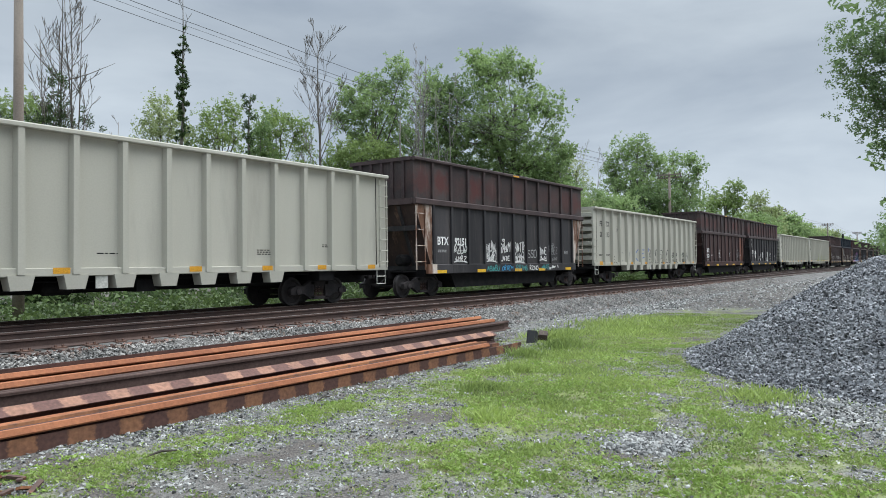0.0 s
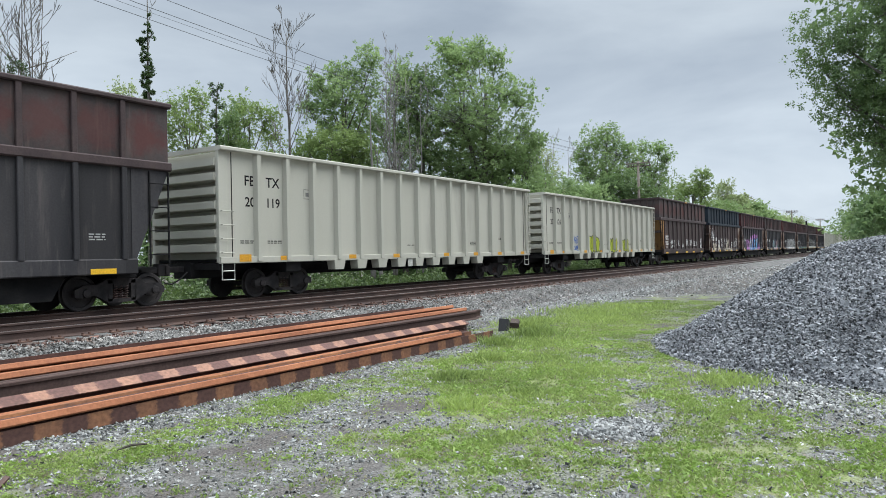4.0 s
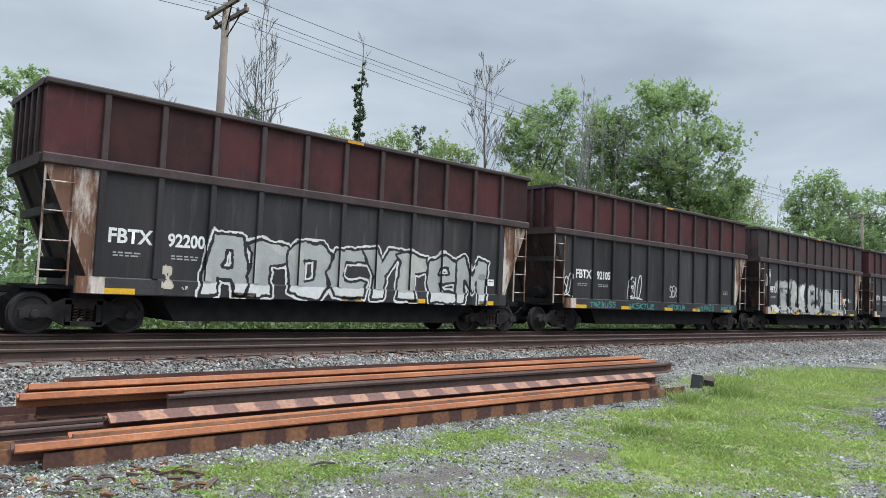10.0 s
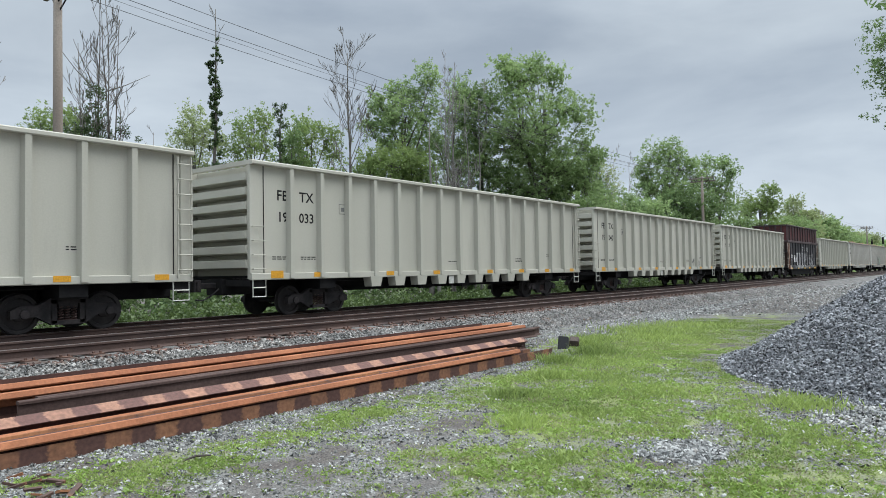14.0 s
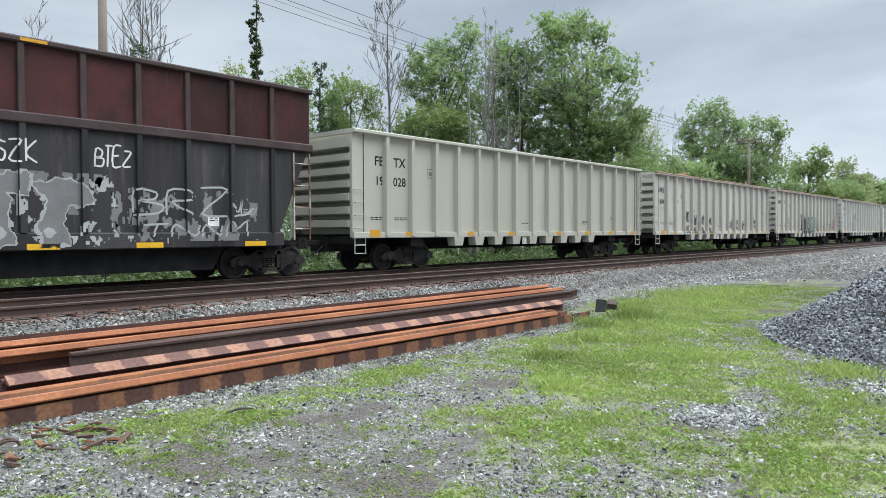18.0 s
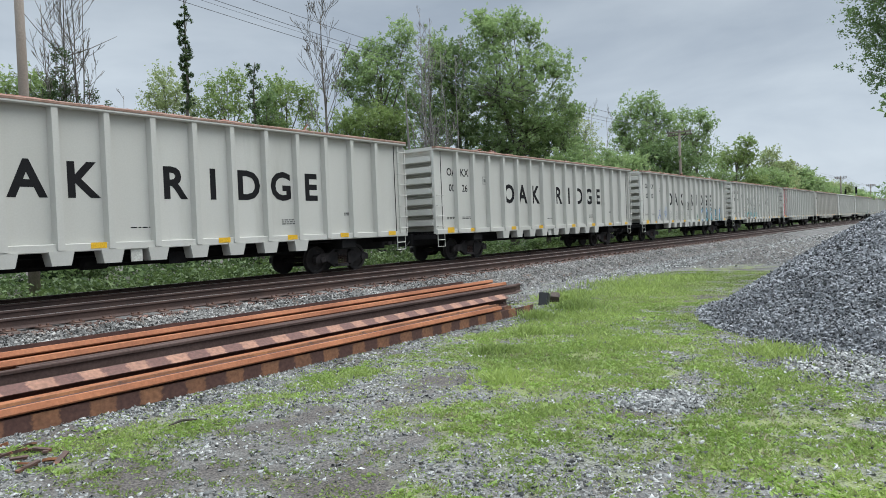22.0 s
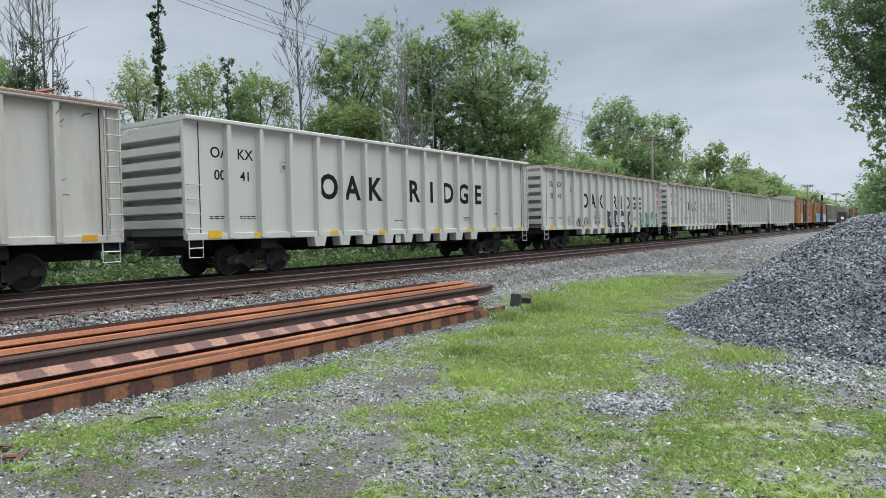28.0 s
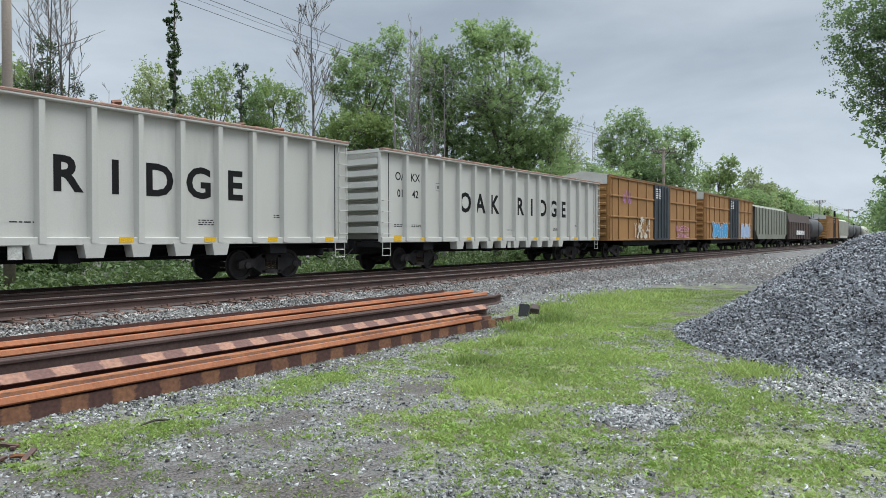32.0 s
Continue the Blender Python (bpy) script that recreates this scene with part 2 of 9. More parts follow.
# ---- building tools ----
class Build:
    """Collects vertices and faces of one part."""

    def __init__(self):
        self.v, self.f, self.n = [], [], 0

    def add(self, verts, faces):
        k = self.n
        self.v.extend(verts)
        self.f.extend([tuple(i + k for i in q) for q in faces])
        self.n += len(verts)
        return self

    def box(self, x0, x1, y0, y1, z0, z1):
        return self.add([(x0, y0, z0), (x1, y0, z0), (x1, y1, z0), (x0, y1, z0), (x0, y0, z1), (x1, y0, z1), (x1, y1, z1), (x0, y1, z1)],
                        [(0, 3, 2, 1), (4, 5, 6, 7), (0, 1, 5, 4), (1, 2, 6, 5), (2, 3, 7, 6), (3, 0, 4, 7)])

    def cbox(self, x0, x1, y0, y1, z0, z1, c=0.012):
        """A box whose edges along z are chamfered."""
        p = [(x0 + c, y0), (x1 - c, y0), (x1, y0 + c), (x1, y1 - c), (x1 - c, y1), (x0 + c, y1), (x0, y1 - c), (x0, y0 + c)]
        return self.prism([(a, b, z0) for a, b in p], [(a, b, z1) for a, b in p])

    def lbox(self, x0, x1, y0, y1, z0, z1, c=0.02):
        """A box whose edges along x are chamfered."""
        p = [(y0 + c, z0), (y1 - c, z0), (y1, z0 + c), (y1, z1 - c), (y1 - c, z1), (y0 + c, z1), (y0, z1 - c), (y0, z0 + c)]
        return self.prism([(x1, a, b) for a, b in p], [(x0, a, b) for a, b in p][:], True)

    def prism(self, low, high, flip=False):
        n = len(low)
        sides = [(i, (i + 1) % n, n + (i + 1) % n, n + i) for i in range(n)]
        caps = [tuple(reversed(range(n))), tuple(range(n, 2 * n))]
        faces = sides + caps
        if flip:
            faces = [tuple(reversed(q)) for q in faces]
        return self.add(list(low) + list(high), faces)

    def tube(self, pts, r, sides=6, caps=True):
        """A round bar along pts; r is one radius or one for each point."""
        rs = r if isinstance(r, (list, tuple)) else [r] * len(pts)
        pts = [Vector(p) for p in pts]
        verts, faces = [], []
        for i, p in enumerate(pts):
            d = (pts[min(i + 1, len(pts) - 1)] - pts[max(i - 1, 0)]).normalized()
            a = d.cross(Vector((0, 0, 1)) if abs(d.z) < 0.9 else Vector((1, 0, 0))).normalized()
            b = d.cross(a)
            for k in range(sides):
                t = 2 * math.pi * k / sides
                verts.append(tuple(p + (a * math.cos(t) + b * math.sin(t)) * rs[i]))
        for i in range(len(pts) - 1):
            for k in range(sides):
                k2 = (k + 1) % sides
                faces.append((i * sides + k, i * sides + k2, (i + 1) * sides + k2, (i + 1) * sides + k))
        if caps:
            faces += [tuple(reversed(range(sides))), tuple(range((len(pts) - 1) * sides, len(pts) * sides))]
        return self.add(verts, faces)

    def disc(self, x, y0, y1, z, profile, sides=24):
        """A turned solid round an axis along y: profile of (share of the way from y0 to y1, radius)."""
        verts, faces = [], []
        for s, r in profile:
            for k in range(sides):
                t = 2 * math.pi * k / sides
                verts.append((x + r * math.cos(t), y0 + (y1 - y0) * s, z + r * math.sin(t)))
        n = len(profile)
        for i in range(n - 1):
            for k in range(sides):
                k2 = (k + 1) % sides
                faces.append((i * sides + k, (i + 1) * sides + k, (i + 1) * sides + k2, i * sides + k2))
        faces += [tuple(range(sides)), tuple(reversed(range((n - 1) * sides, n * sides)))]
        return self.add(verts, faces)

    def barrel(self, x0, x1, y, z, profile, sides=28):
        """A turned solid round an axis along x."""
        verts, faces = [], []
        for s, r in profile:
            for k in range(sides):
                t = 2 * math.pi * k / sides
                verts.append((x0 + (x1 - x0) * s, y + r * math.cos(t), z + r * math.sin(t)))
        n = len(profile)
        for i in range(n - 1):
            for k in range(sides):
                k2 = (k + 1) % sides
                faces.append((i * sides + k, i * sides + k2, (i + 1) * sides + k2, (i + 1) * sides + k))
        faces += [tuple(reversed(range(sides))), tuple(range((n - 1) * sides, n * sides))]
        return self.add(verts, faces)

    def mesh(self, name, material, smooth=False):
        me = bpy.data.meshes.new(name)
        me.from_pydata(self.v, [], self.f)
        me.materials.append(material)
        if smooth:
            me.polygons.foreach_set("use_smooth", [True] * len(me.polygons))
        me.update()
        return me


def quick_mesh(name, verts, faces, material, smooth=False):
    """A mesh from numpy arrays; faces all of one size."""
    me = bpy.data.meshes.new(name)
    nf, k = faces.shape
    me.vertices.add(len(verts))
    me.vertices.foreach_set("co", np.ascontiguousarray(verts, dtype=np.float32).ravel())
    me.loops.add(nf * k)
    me.loops.foreach_set("vertex_index", np.ascontiguousarray(faces, dtype=np.int32).ravel())
    me.polygons.add(nf)
    me.polygons.foreach_set("loop_start", np.arange(0, nf * k, k, dtype=np.int32))
    me.polygons.foreach_set("loop_total", np.full(nf, k, dtype=np.int32))
    if smooth:
        me.polygons.foreach_set("use_smooth", np.ones(nf, dtype=bool))
    me.materials.append(material)
    me.update(calc_edges=True)
    me.validate()
    return me


def part(name, mesh, parent, label="", at=None):
    """Links a mesh as one part under a thing or a part."""
    ob = new(name, mesh)
    ob.parent = parent
    if at is not None:
        ob.matrix_basis = at if isinstance(at, Matrix) else Matrix.Translation(at)
    if label:
        ob["label"] = label
    return ob


def thing(name, label, category, group="", kind="", at=None, data=None):
    ob = new(name, data)
    if at is not None:
        ob.matrix_basis = at if isinstance(at, Matrix) else Matrix.Translation(at)
    return tagged(ob, label, category, group, kind)


CACHE = {}


def cached(key, make):
    if key not in CACHE:
        CACHE[key] = make()
    return CACHE[key]


def text_mesh(body, size, material, bold=0.0, squeeze=1.0):
    """Flat letters facing -y, standing on z = 0, centred on x = 0."""
    def make():
        cu = bpy.data.curves.new("letters", 'FONT')
        cu.body, cu.size, cu.align_x, cu.offset, cu.resolution_u = body, size * 1.38, 'CENTER', bold, 3
        tmp = bpy.data.objects.new("letters", cu)
        scene.collection.objects.link(tmp)
        me = bpy.data.meshes.new_from_object(tmp.evaluated_get(bpy.context.evaluated_depsgraph_get()))
        bpy.data.objects.remove(tmp)
        me.transform(Matrix(((squeeze, 0, 0, 0), (0, 0, -1, 0), (0, 1, 0, 0), (0, 0, 0, 1))))
        me.materials.clear()
        me.materials.append(material)
        return me
    return cached(("text", body, size, material.name, bold, squeeze), make)

# ---- the train ----
TRACK_Y, RAIL_Z = 16.85, 0.50       # centre line of the train's track, top of its rails
RUN = [(0, 0.91), (1, 18.87), (2, 36.96), (3, 56.30), (4, 74.9), (5, 93.6), (5.5, 102.98), (6, 112.13), (7, 130.12), (8, 149.32), (9, 167.79),
       (10, 186.38), (11, 204.78), (12, 223.15), (13, 241.76), (14, 260.2), (15, 278.7), (16, 297.24), (17, 315.85), (18, 334.25), (19, 352.8),
       (20, 371.37), (21, 389.96), (22, 408.52), (23, 427.08), (24, 445.54), (25, 464.08), (26, 482.75), (26.5, 491.7), (27.5, 510.1), (28.5, 528.44),
       (29, 537.7), (30, 556.17), (31, 574.6), (32, 593.11)]

GRAY_PAINT = surface("pale_grey_car_paint", (0.405, 0.395, 0.338), (0.468, 0.456, 0.394), 0.8, 0, 0.5, 30, 0.03, spots=(0.335, 0.32, 0.278), spot_at=0.54, streak=6.0, speck=0.035, blur=0.25, shine=0.15)
GRAY_CLEAN = surface("clean_light_grey_car_paint", (0.475, 0.47, 0.43), (0.54, 0.535, 0.495), 0.8, 0, 0.5, 30, 0.03, spots=(0.40, 0.395, 0.355), spot_at=0.56, streak=6.0, speck=0.03, blur=0.25, shine=0.15)
GRAY_DIRTY = surface("stained_grey_car_paint", (0.42, 0.405, 0.365), (0.55, 0.535, 0.49), 0.8, 0, 0.7, 30, 0.05, spots=(0.29, 0.245, 0.195), spot_at=0.55, streak=4.5, speck=0.06, blur=0.25, shine=0.15)
BLACK_PAINT = surface("worn_black_car_paint", (0.024, 0.0235, 0.026), (0.052, 0.049, 0.051), 0.6, 0, 0.8, 24, 0.08, spots=(0.085, 0.075, 0.073), spot_at=0.53, streak=5.0, speck=0.12, blur=0.28, shine=0.22, drip=(0.105, 0.09, 0.085), drip_at=0.56, panel=0.28)
BROWN_PAINT = surface("rust_brown_car_paint", (0.036, 0.029, 0.028), (0.072, 0.051, 0.047), 0.65, 0, 0.8, 24, 0.1, spots=(0.085, 0.052, 0.045), spot_at=0.54, streak=4.0, speck=0.12, blur=0.28, shine=0.22, drip=(0.14, 0.10, 0.085), drip_at=0.57, panel=0.25)
OXIDE_PAINT = surface("oxide_red_car_paint", (0.030, 0.0145, 0.016), (0.060, 0.0215, 0.022), 0.6, 0, 0.9, 24, 0.08, spots=(0.10, 0.031, 0.029), spot_at=0.48, speck=0.14, blur=0.32, shine=0.22, drip=(0.095, 0.05, 0.046), drip_at=0.58, panel=0.35, blotch=(0.085, 0.0225, 0.023))
SOOT_PAINT = surface("sooty_grey_car_paint", (0.034, 0.029, 0.030), (0.068, 0.055, 0.053), 0.65, 0, 0.8, 24, 0.08, spots=(0.09, 0.047, 0.04), spot_at=0.52, speck=0.12, blur=0.3, shine=0.22, drip=(0.12, 0.085, 0.075), drip_at=0.57, panel=0.25, blotch=(0.095, 0.029, 0.026))
FRAME = surface("grey_brown_frame_paint", (0.042, 0.031, 0.032), (0.076, 0.054, 0.053), 0.65, 0, 1.2, 24, 0.08, spots=(0.10, 0.075, 0.065), spot_at=0.58, speck=0.12, blur=0.25, shine=0.22)
RUSTY_PAINT = surface("rust_red_car_paint", (0.037, 0.023, 0.022), (0.064, 0.034, 0.031), 0.7, 0, 0.9, 24, 0.1, spots=(0.045, 0.027, 0.024), spot_at=0.52, streak=2.5, speck=0.14, blur=0.28, shine=0.22, drip=(0.10, 0.05, 0.04), drip_at=0.58, panel=0.22)
BLUE_PAINT = surface("faded_navy_car_paint", (0.012, 0.018, 0.026), (0.023, 0.032, 0.042), 0.65, 0, 0.8, 24, 0.08, spots=(0.08, 0.04, 0.036), spot_at=0.66, speck=0.1, shine=0.22, drip=(0.05, 0.05, 0.055), drip_at=0.60, panel=0.18)
PEEL = surface("peeling_white_paint", (0.50, 0.43, 0.37), (0.64, 0.57, 0.51), 0.7, 0, 1.6, 24, 0.15, spots=(0.15, 0.072, 0.042), spot_at=0.425, streak=4.5, speck=0.1, drip=(0.30, 0.17, 0.09), drip_at=0.54)
END_RUST = surface("rust_streaked_end_paint", (0.035, 0.025, 0.024), (0.08, 0.049, 0.041), 0.75, 0, 1.6, 24, 0.12, spots=(0.20, 0.13, 0.095), spot_at=0.56, streak=4.0, speck=0.14, drip=(0.11, 0.06, 0.042), drip_at=0.54)
TAN_RUST = surface("ochre_rust_paint", (0.17, 0.088, 0.03), (0.32, 0.175, 0.062), 0.75, 0, 1.0, 24, 0.12, spots=(0.075, 0.035, 0.02), spot_at=0.53, streak=3.5, speck=0.1)
BOX_YELLOW = surface("ochre_boxcar_paint", (0.245, 0.125, 0.042), (0.335, 0.172, 0.056), 0.8, 0, 0.7, 24, 0.06, spots=(0.20, 0.085, 0.03), spot_at=0.60, streak=3.0, speck=0.06)
ROOF_GALV = surface("galvanised_roof", (0.46, 0.46, 0.42), (0.56, 0.56, 0.52), 0.5, 0.3, 1.2, 20, 0.08, speck=0.06)
DOOR_BLUE = surface("dark_blue_door_paint", (0.016, 0.022, 0.028), (0.03, 0.04, 0.048), 0.55, 0, 1.0, 20, 0.1, spots=(0.10, 0.09, 0.08), spot_at=0.64)
HOPPER_GREEN = surface("grey_green_hopper_paint", (0.15, 0.155, 0.12), (0.21, 0.215, 0.17), 0.65, 0, 0.9, 20, 0.06, streak=3.0, speck=0.06)
GON_BROWN = surface("dark_brown_gondola_paint", (0.05, 0.030, 0.025), (0.075, 0.043, 0.035), 0.65, 0, 0.9, 20, 0.08)
TANK_PAINT = surface("black_tank_paint", (0.026, 0.025, 0.027), (0.05, 0.047, 0.047), 0.5, 0, 0.9, 20, 0.05)
SCRAP = surface("rusty_scrap_load", (0.16, 0.075, 0.045), (0.32, 0.14, 0.085), 0.85, 0, 2.5, 14, 0.4, spots=(0.09, 0.06, 0.05), spot_at=0.55, island=0.5)
RIM_RUST = surface("pinkish_rim_rust", (0.20, 0.115, 0.085), (0.32, 0.20, 0.15), 0.8, 0, 1.5, 20, 0.2, spots=(0.36, 0.33, 0.28), spot_at=0.58)
NET = surface("red_debris_netting", (0.20, 0.085, 0.062), (0.29, 0.14, 0.105), 0.85, 0, 2.0, 25, 0.2)


def truck_meshes():
    """Side frame, wheel, bolster, springs of a two-axle truck; wheels of 0.84 m."""
    sf = Build()
    # outline of the cast side frame, in x and z
    top = [(-1.16, 0.50), (-0.95, 0.60), (-0.62, 0.60), (-0.36, 0.74), (0.36, 0.74), (0.62, 0.60), (0.95, 0.60), (1.16, 0.50)]
    bot = [(-1.16, 0.34), (-0.98, 0.34), (-0.66, 0.36), (-0.34, 0.17), (0.34, 0.17), (0.66, 0.36), (0.98, 0.34), (1.16, 0.34)]
    n = len(top)
    for y0, y1 in ((-1.06, -0.92),):
        for i in range(n - 1):
            quad = [top[i], top[i + 1], bot[i + 1], bot[i]]
            if i == 3:   # open window over the spring nest
                sf.prism([(-0.36, y0, 0.74), (0.36, y0, 0.74), (0.36, y0, 0.62), (-0.36, y0, 0.62)], [(-0.36, y1, 0.74), (0.36, y1, 0.74), (0.36, y1, 0.62), (-0.36, y1, 0.62)], True)
                sf.prism([(-0.34, y0, 0.26), (0.34, y0, 0.26), (0.34, y0, 0.17), (-0.34, y0, 0.17)], [(-0.34, y1, 0.26), (0.34, y1, 0.26), (0.34, y1, 0.17), (-0.34, y1, 0.17)], True)
                for s in (-1, 1):
                    a, b = sorted((s * 0.24, s * 0.36))
                    sf.box(a, b, y0, y1, 0.2, 0.7)
            else:
                sf.prism([(x, y0, z) for x, z in quad], [(x, y1, z) for x, z in quad], True)
        for s in (-0.889, 0.889):   # bearing adapter and end cap
            sf.disc(s, y0 - 0.06, y0 + 0.02, 0.42, [(0, 0.06), (0.15, 0.095), (1, 0.10)], 12)
    side = sf.mesh("side_frame", TRUCK)
    w = Build()
    w.disc(0, -0.80, -0.665, 0.42, [(0, 0.08), (0, 0.14), (0.30, 0.16), (0.36, 0.32), (0.02, 0.335), (0.0, 0.40), (0.05, 0.417), (0.75, 0.42), (0.80, 0.445), (1, 0.44), (1, 0.1)], 28)
    wheel = w.mesh("wheel", WHEEL)
    bo = Build()
    bo.lbox(-0.2, 0.2, -1.04, 1.04, 0.50, 0.72, 0.03)
    for s in (-0.889, 0.889):
        bo.disc(s, -0.9, 0.9, 0.42, [(0, 0.07), (1, 0.07)], 10)
    bolster = bo.mesh("bolster", TRUCK)
    sp = Build()
    for k in (-0.14, 0, 0.14):
        sp.tube([(k + 0.055 * math.cos(0.785 * j), -0.99 + 0.055 * math.sin(0.785 * j), 0.27 + 0.0072 * j) for j in range(46)], 0.014, 4)
    sp.box(-0.2, 0.2, -1.045, -0.935, 0.255, 0.27)
    spring = sp.mesh("spring_nest", surface("spring_steel", (0.04, 0.025, 0.023), (0.085, 0.045, 0.036), 0.7, 0.0, 4, 30, 0.1))
    return side, wheel, bolster, spring


def add_truck(car, x):
    side, wheel, bolster, spring = cached("truck", truck_meshes)
    t = part("truck", bolster, car, "cast steel two-axle truck, black with grime", (x, 0, 0))
    for turn in (0, 180):
        part("side_frame", side, t, "", pose(0, 0, 0, 0, 0, turn))
        part("spring_nest", spring, t, "", pose(0, 0, 0, 0, 0, turn))
    for ax in (-0.889, 0.889):
        for turn in (0, 180):
            part("wheel", wheel, t, "", Matrix.Translation((ax, 0, 0)) @ pose(0, 0, 0, 0, 0, turn))


def coupler_mesh():
    b = Build()
    b.lbox(-0.62, 0.1, -0.08, 0.08, 0.80, 0.96, 0.02)
    b.cbox(-0.80, -0.58, -0.14, 0.14, 0.72, 1.04, 0.03)
    b.cbox(-0.74, -0.66, -0.19, -0.10, 0.76, 1.0, 0.02)
    hose = [(-0.2, -0.35, 0.8), (-0.45, -0.36, 0.62), (-0.66, -0.3, 0.5), (-0.82, -0.2, 0.52)]
    b.tube(hose, 0.022, 6)
    return b.mesh("coupler", TRUCK)


def add_couplers(car, half):
    me = cached("coupler", coupler_mesh)
    part("coupler", me, car, "", (-half, 0, 0))
    part("coupler", me, car, "", Matrix.Translation((half, 0, 0)) @ pose(0, 0, 0, 0, 0, 180))


def ladder_mesh(key, w, z0, z1, n, mat, rails=True, r=0.014):
    def make():
        b = Build()
        if rails:
            for x in (0, w):
                b.cbox(x - 0.02, x + 0.02, -0.02, 0.02, z0, z1, 0.006)
        for i in range(n):
            z = z0 + (z1 - z0) * (i + 0.5) / n
            b.tube([(0, 0.06, z), (0, -0.04, z), (w, -0.04, z), (w, 0.06, z)], r, 5)
        return b.mesh("ladder", mat)
    return cached(("ladder", key, w, z0, z1, n, mat.name, rails), make)


def step_mesh(mat):
    def make():
        b = Build()
        b.tube([(0, 0, 1.06), (0, 0, 0.58), (0.42, 0, 0.58), (0.42, 0, 1.06)], 0.018, 5)
        b.tube([(0, 0, 0.82), (0.42, 0, 0.82)], 0.016, 5)
        return b.mesh("stirrup_step", mat)
    return cached(("step", mat.name), make)


# ---- paint on the sides: fields of small cells that follow ribs and panels ----
def smooth_line(pts, n=6):
    out = []
    p = [pts[0]] + list(pts) + [pts[-1]]
    for i in range(1, len(p) - 2):
        for k in range(n):
            t = k / n
            out.append(tuple(0.5 * ((2 * b) + (c - a) * t + (2 * a - 5 * b + 4 * c - d) * t * t + (3 * b - a - 3 * c + d) * t ** 3)
                             for a, b, c, d in zip(p[i - 1], p[i], p[i + 1], p[i + 2])))
    return out + [tuple(pts[-1])]


GLYPHS = {
    "A": [[(0.0, 0), (0.42, 1), (0.62, 1), (1, 0)], [(0.2, 0.38), (0.8, 0.38)]], "R": [[(0.05, 0), (0.1, 1), (0.8, 0.95), (0.85, 0.6), (0.2, 0.5), (1, 0)]],
    "O": [[(0.3, 0), (0.0, 0.3), (0.1, 0.85), (0.6, 1), (1, 0.7), (0.9, 0.15), (0.3, 0)]], "C": [[(0.95, 0.85), (0.4, 1), (0.02, 0.6), (0.2, 0.05), (0.95, 0.12)]],
    "Y": [[(0, 1), (0.5, 0.5), (1, 1)], [(0.5, 0.5), (0.4, 0)]], "E": [[(0.95, 0.95), (0.1, 0.9), (0.05, 0.05), (1, 0.02)], [(0.1, 0.5), (0.75, 0.52)]],
    "M": [[(0, 0), (0.1, 1), (0.5, 0.45), (0.88, 1), (1, 0)]], "N": [[(0, 0), (0.08, 1), (0.9, 0.05), (1, 1)]], "S": [[(0.95, 0.88), (0.3, 1), (0.05, 0.68), (0.9, 0.4), (0.7, 0.02), (0.02, 0.1)]],
    "U": [[(0, 1), (0.08, 0.15), (0.5, 0), (0.92, 0.15), (1, 1)]], "B": [[(0.05, 0), (0.1, 1), (0.75, 0.92), (0.7, 0.58), (0.15, 0.52), (0.95, 0.4), (0.85, 0.05), (0.05, 0)]],
    "K": [[(0.05, 0), (0.1, 1)], [(0.95, 1), (0.15, 0.45), (1, 0)]], "T": [[(0, 0.95), (1, 1)], [(0.5, 0.95), (0.45, 0)]], "P": [[(0.05, 0), (0.1, 1), (0.9, 0.9), (0.8, 0.5), (0.1, 0.45)]],
    "Z": [[(0.05, 1), (0.95, 0.95), (0.05, 0.08), (1, 0)]], "L": [[(0.1, 1), (0.05, 0.05), (0.95, 0)]], "I": [[(0.5, 0), (0.5, 1)]], "X": [[(0, 0), (1, 1)], [(0, 1), (1, 0)]]}


FLOURISH = [[[(0, 0.3), (0.2, 1), (0.35, 0.05), (0.6, 0.95), (0.75, 0.1), (1, 0.65)]], [[(0, 0.15), (0.45, 1), (0.95, 0.7), (0.4, 0.15), (0.05, 0.55), (0.85, 0.35)]],
            [[(0.05, 0.95), (0.5, 0.45), (0.15, 0.1), (0.7, 0.0), (0.95, 0.5), (0.6, 0.8)], [(0.3, 1), (0.95, 0.2)]], [[(0, 0.6), (0.3, 0.2), (0.55, 0.9), (0.5, 0.1), (1, 0.4)], [(0.1, 0), (0.9, 0.12)]],
            [[(0.1, 0.1), (0.2, 0.9), (0.7, 0.85), (0.65, 0.3), (0.25, 0.4), (1, 0.75)]], [[(0, 0.8), (0.5, 0.7), (0.2, 0.3), (0.8, 0.25), (0.6, -0.1)], [(0.7, 1), (0.75, 0.1)]], [[(0, 0), (0.3, 0.8), (0.5, 0.3), (0.7, 1), (0.85, 0.3), (1, 0.1)], [(0.1, 0.5), (1, 0.6)]]]


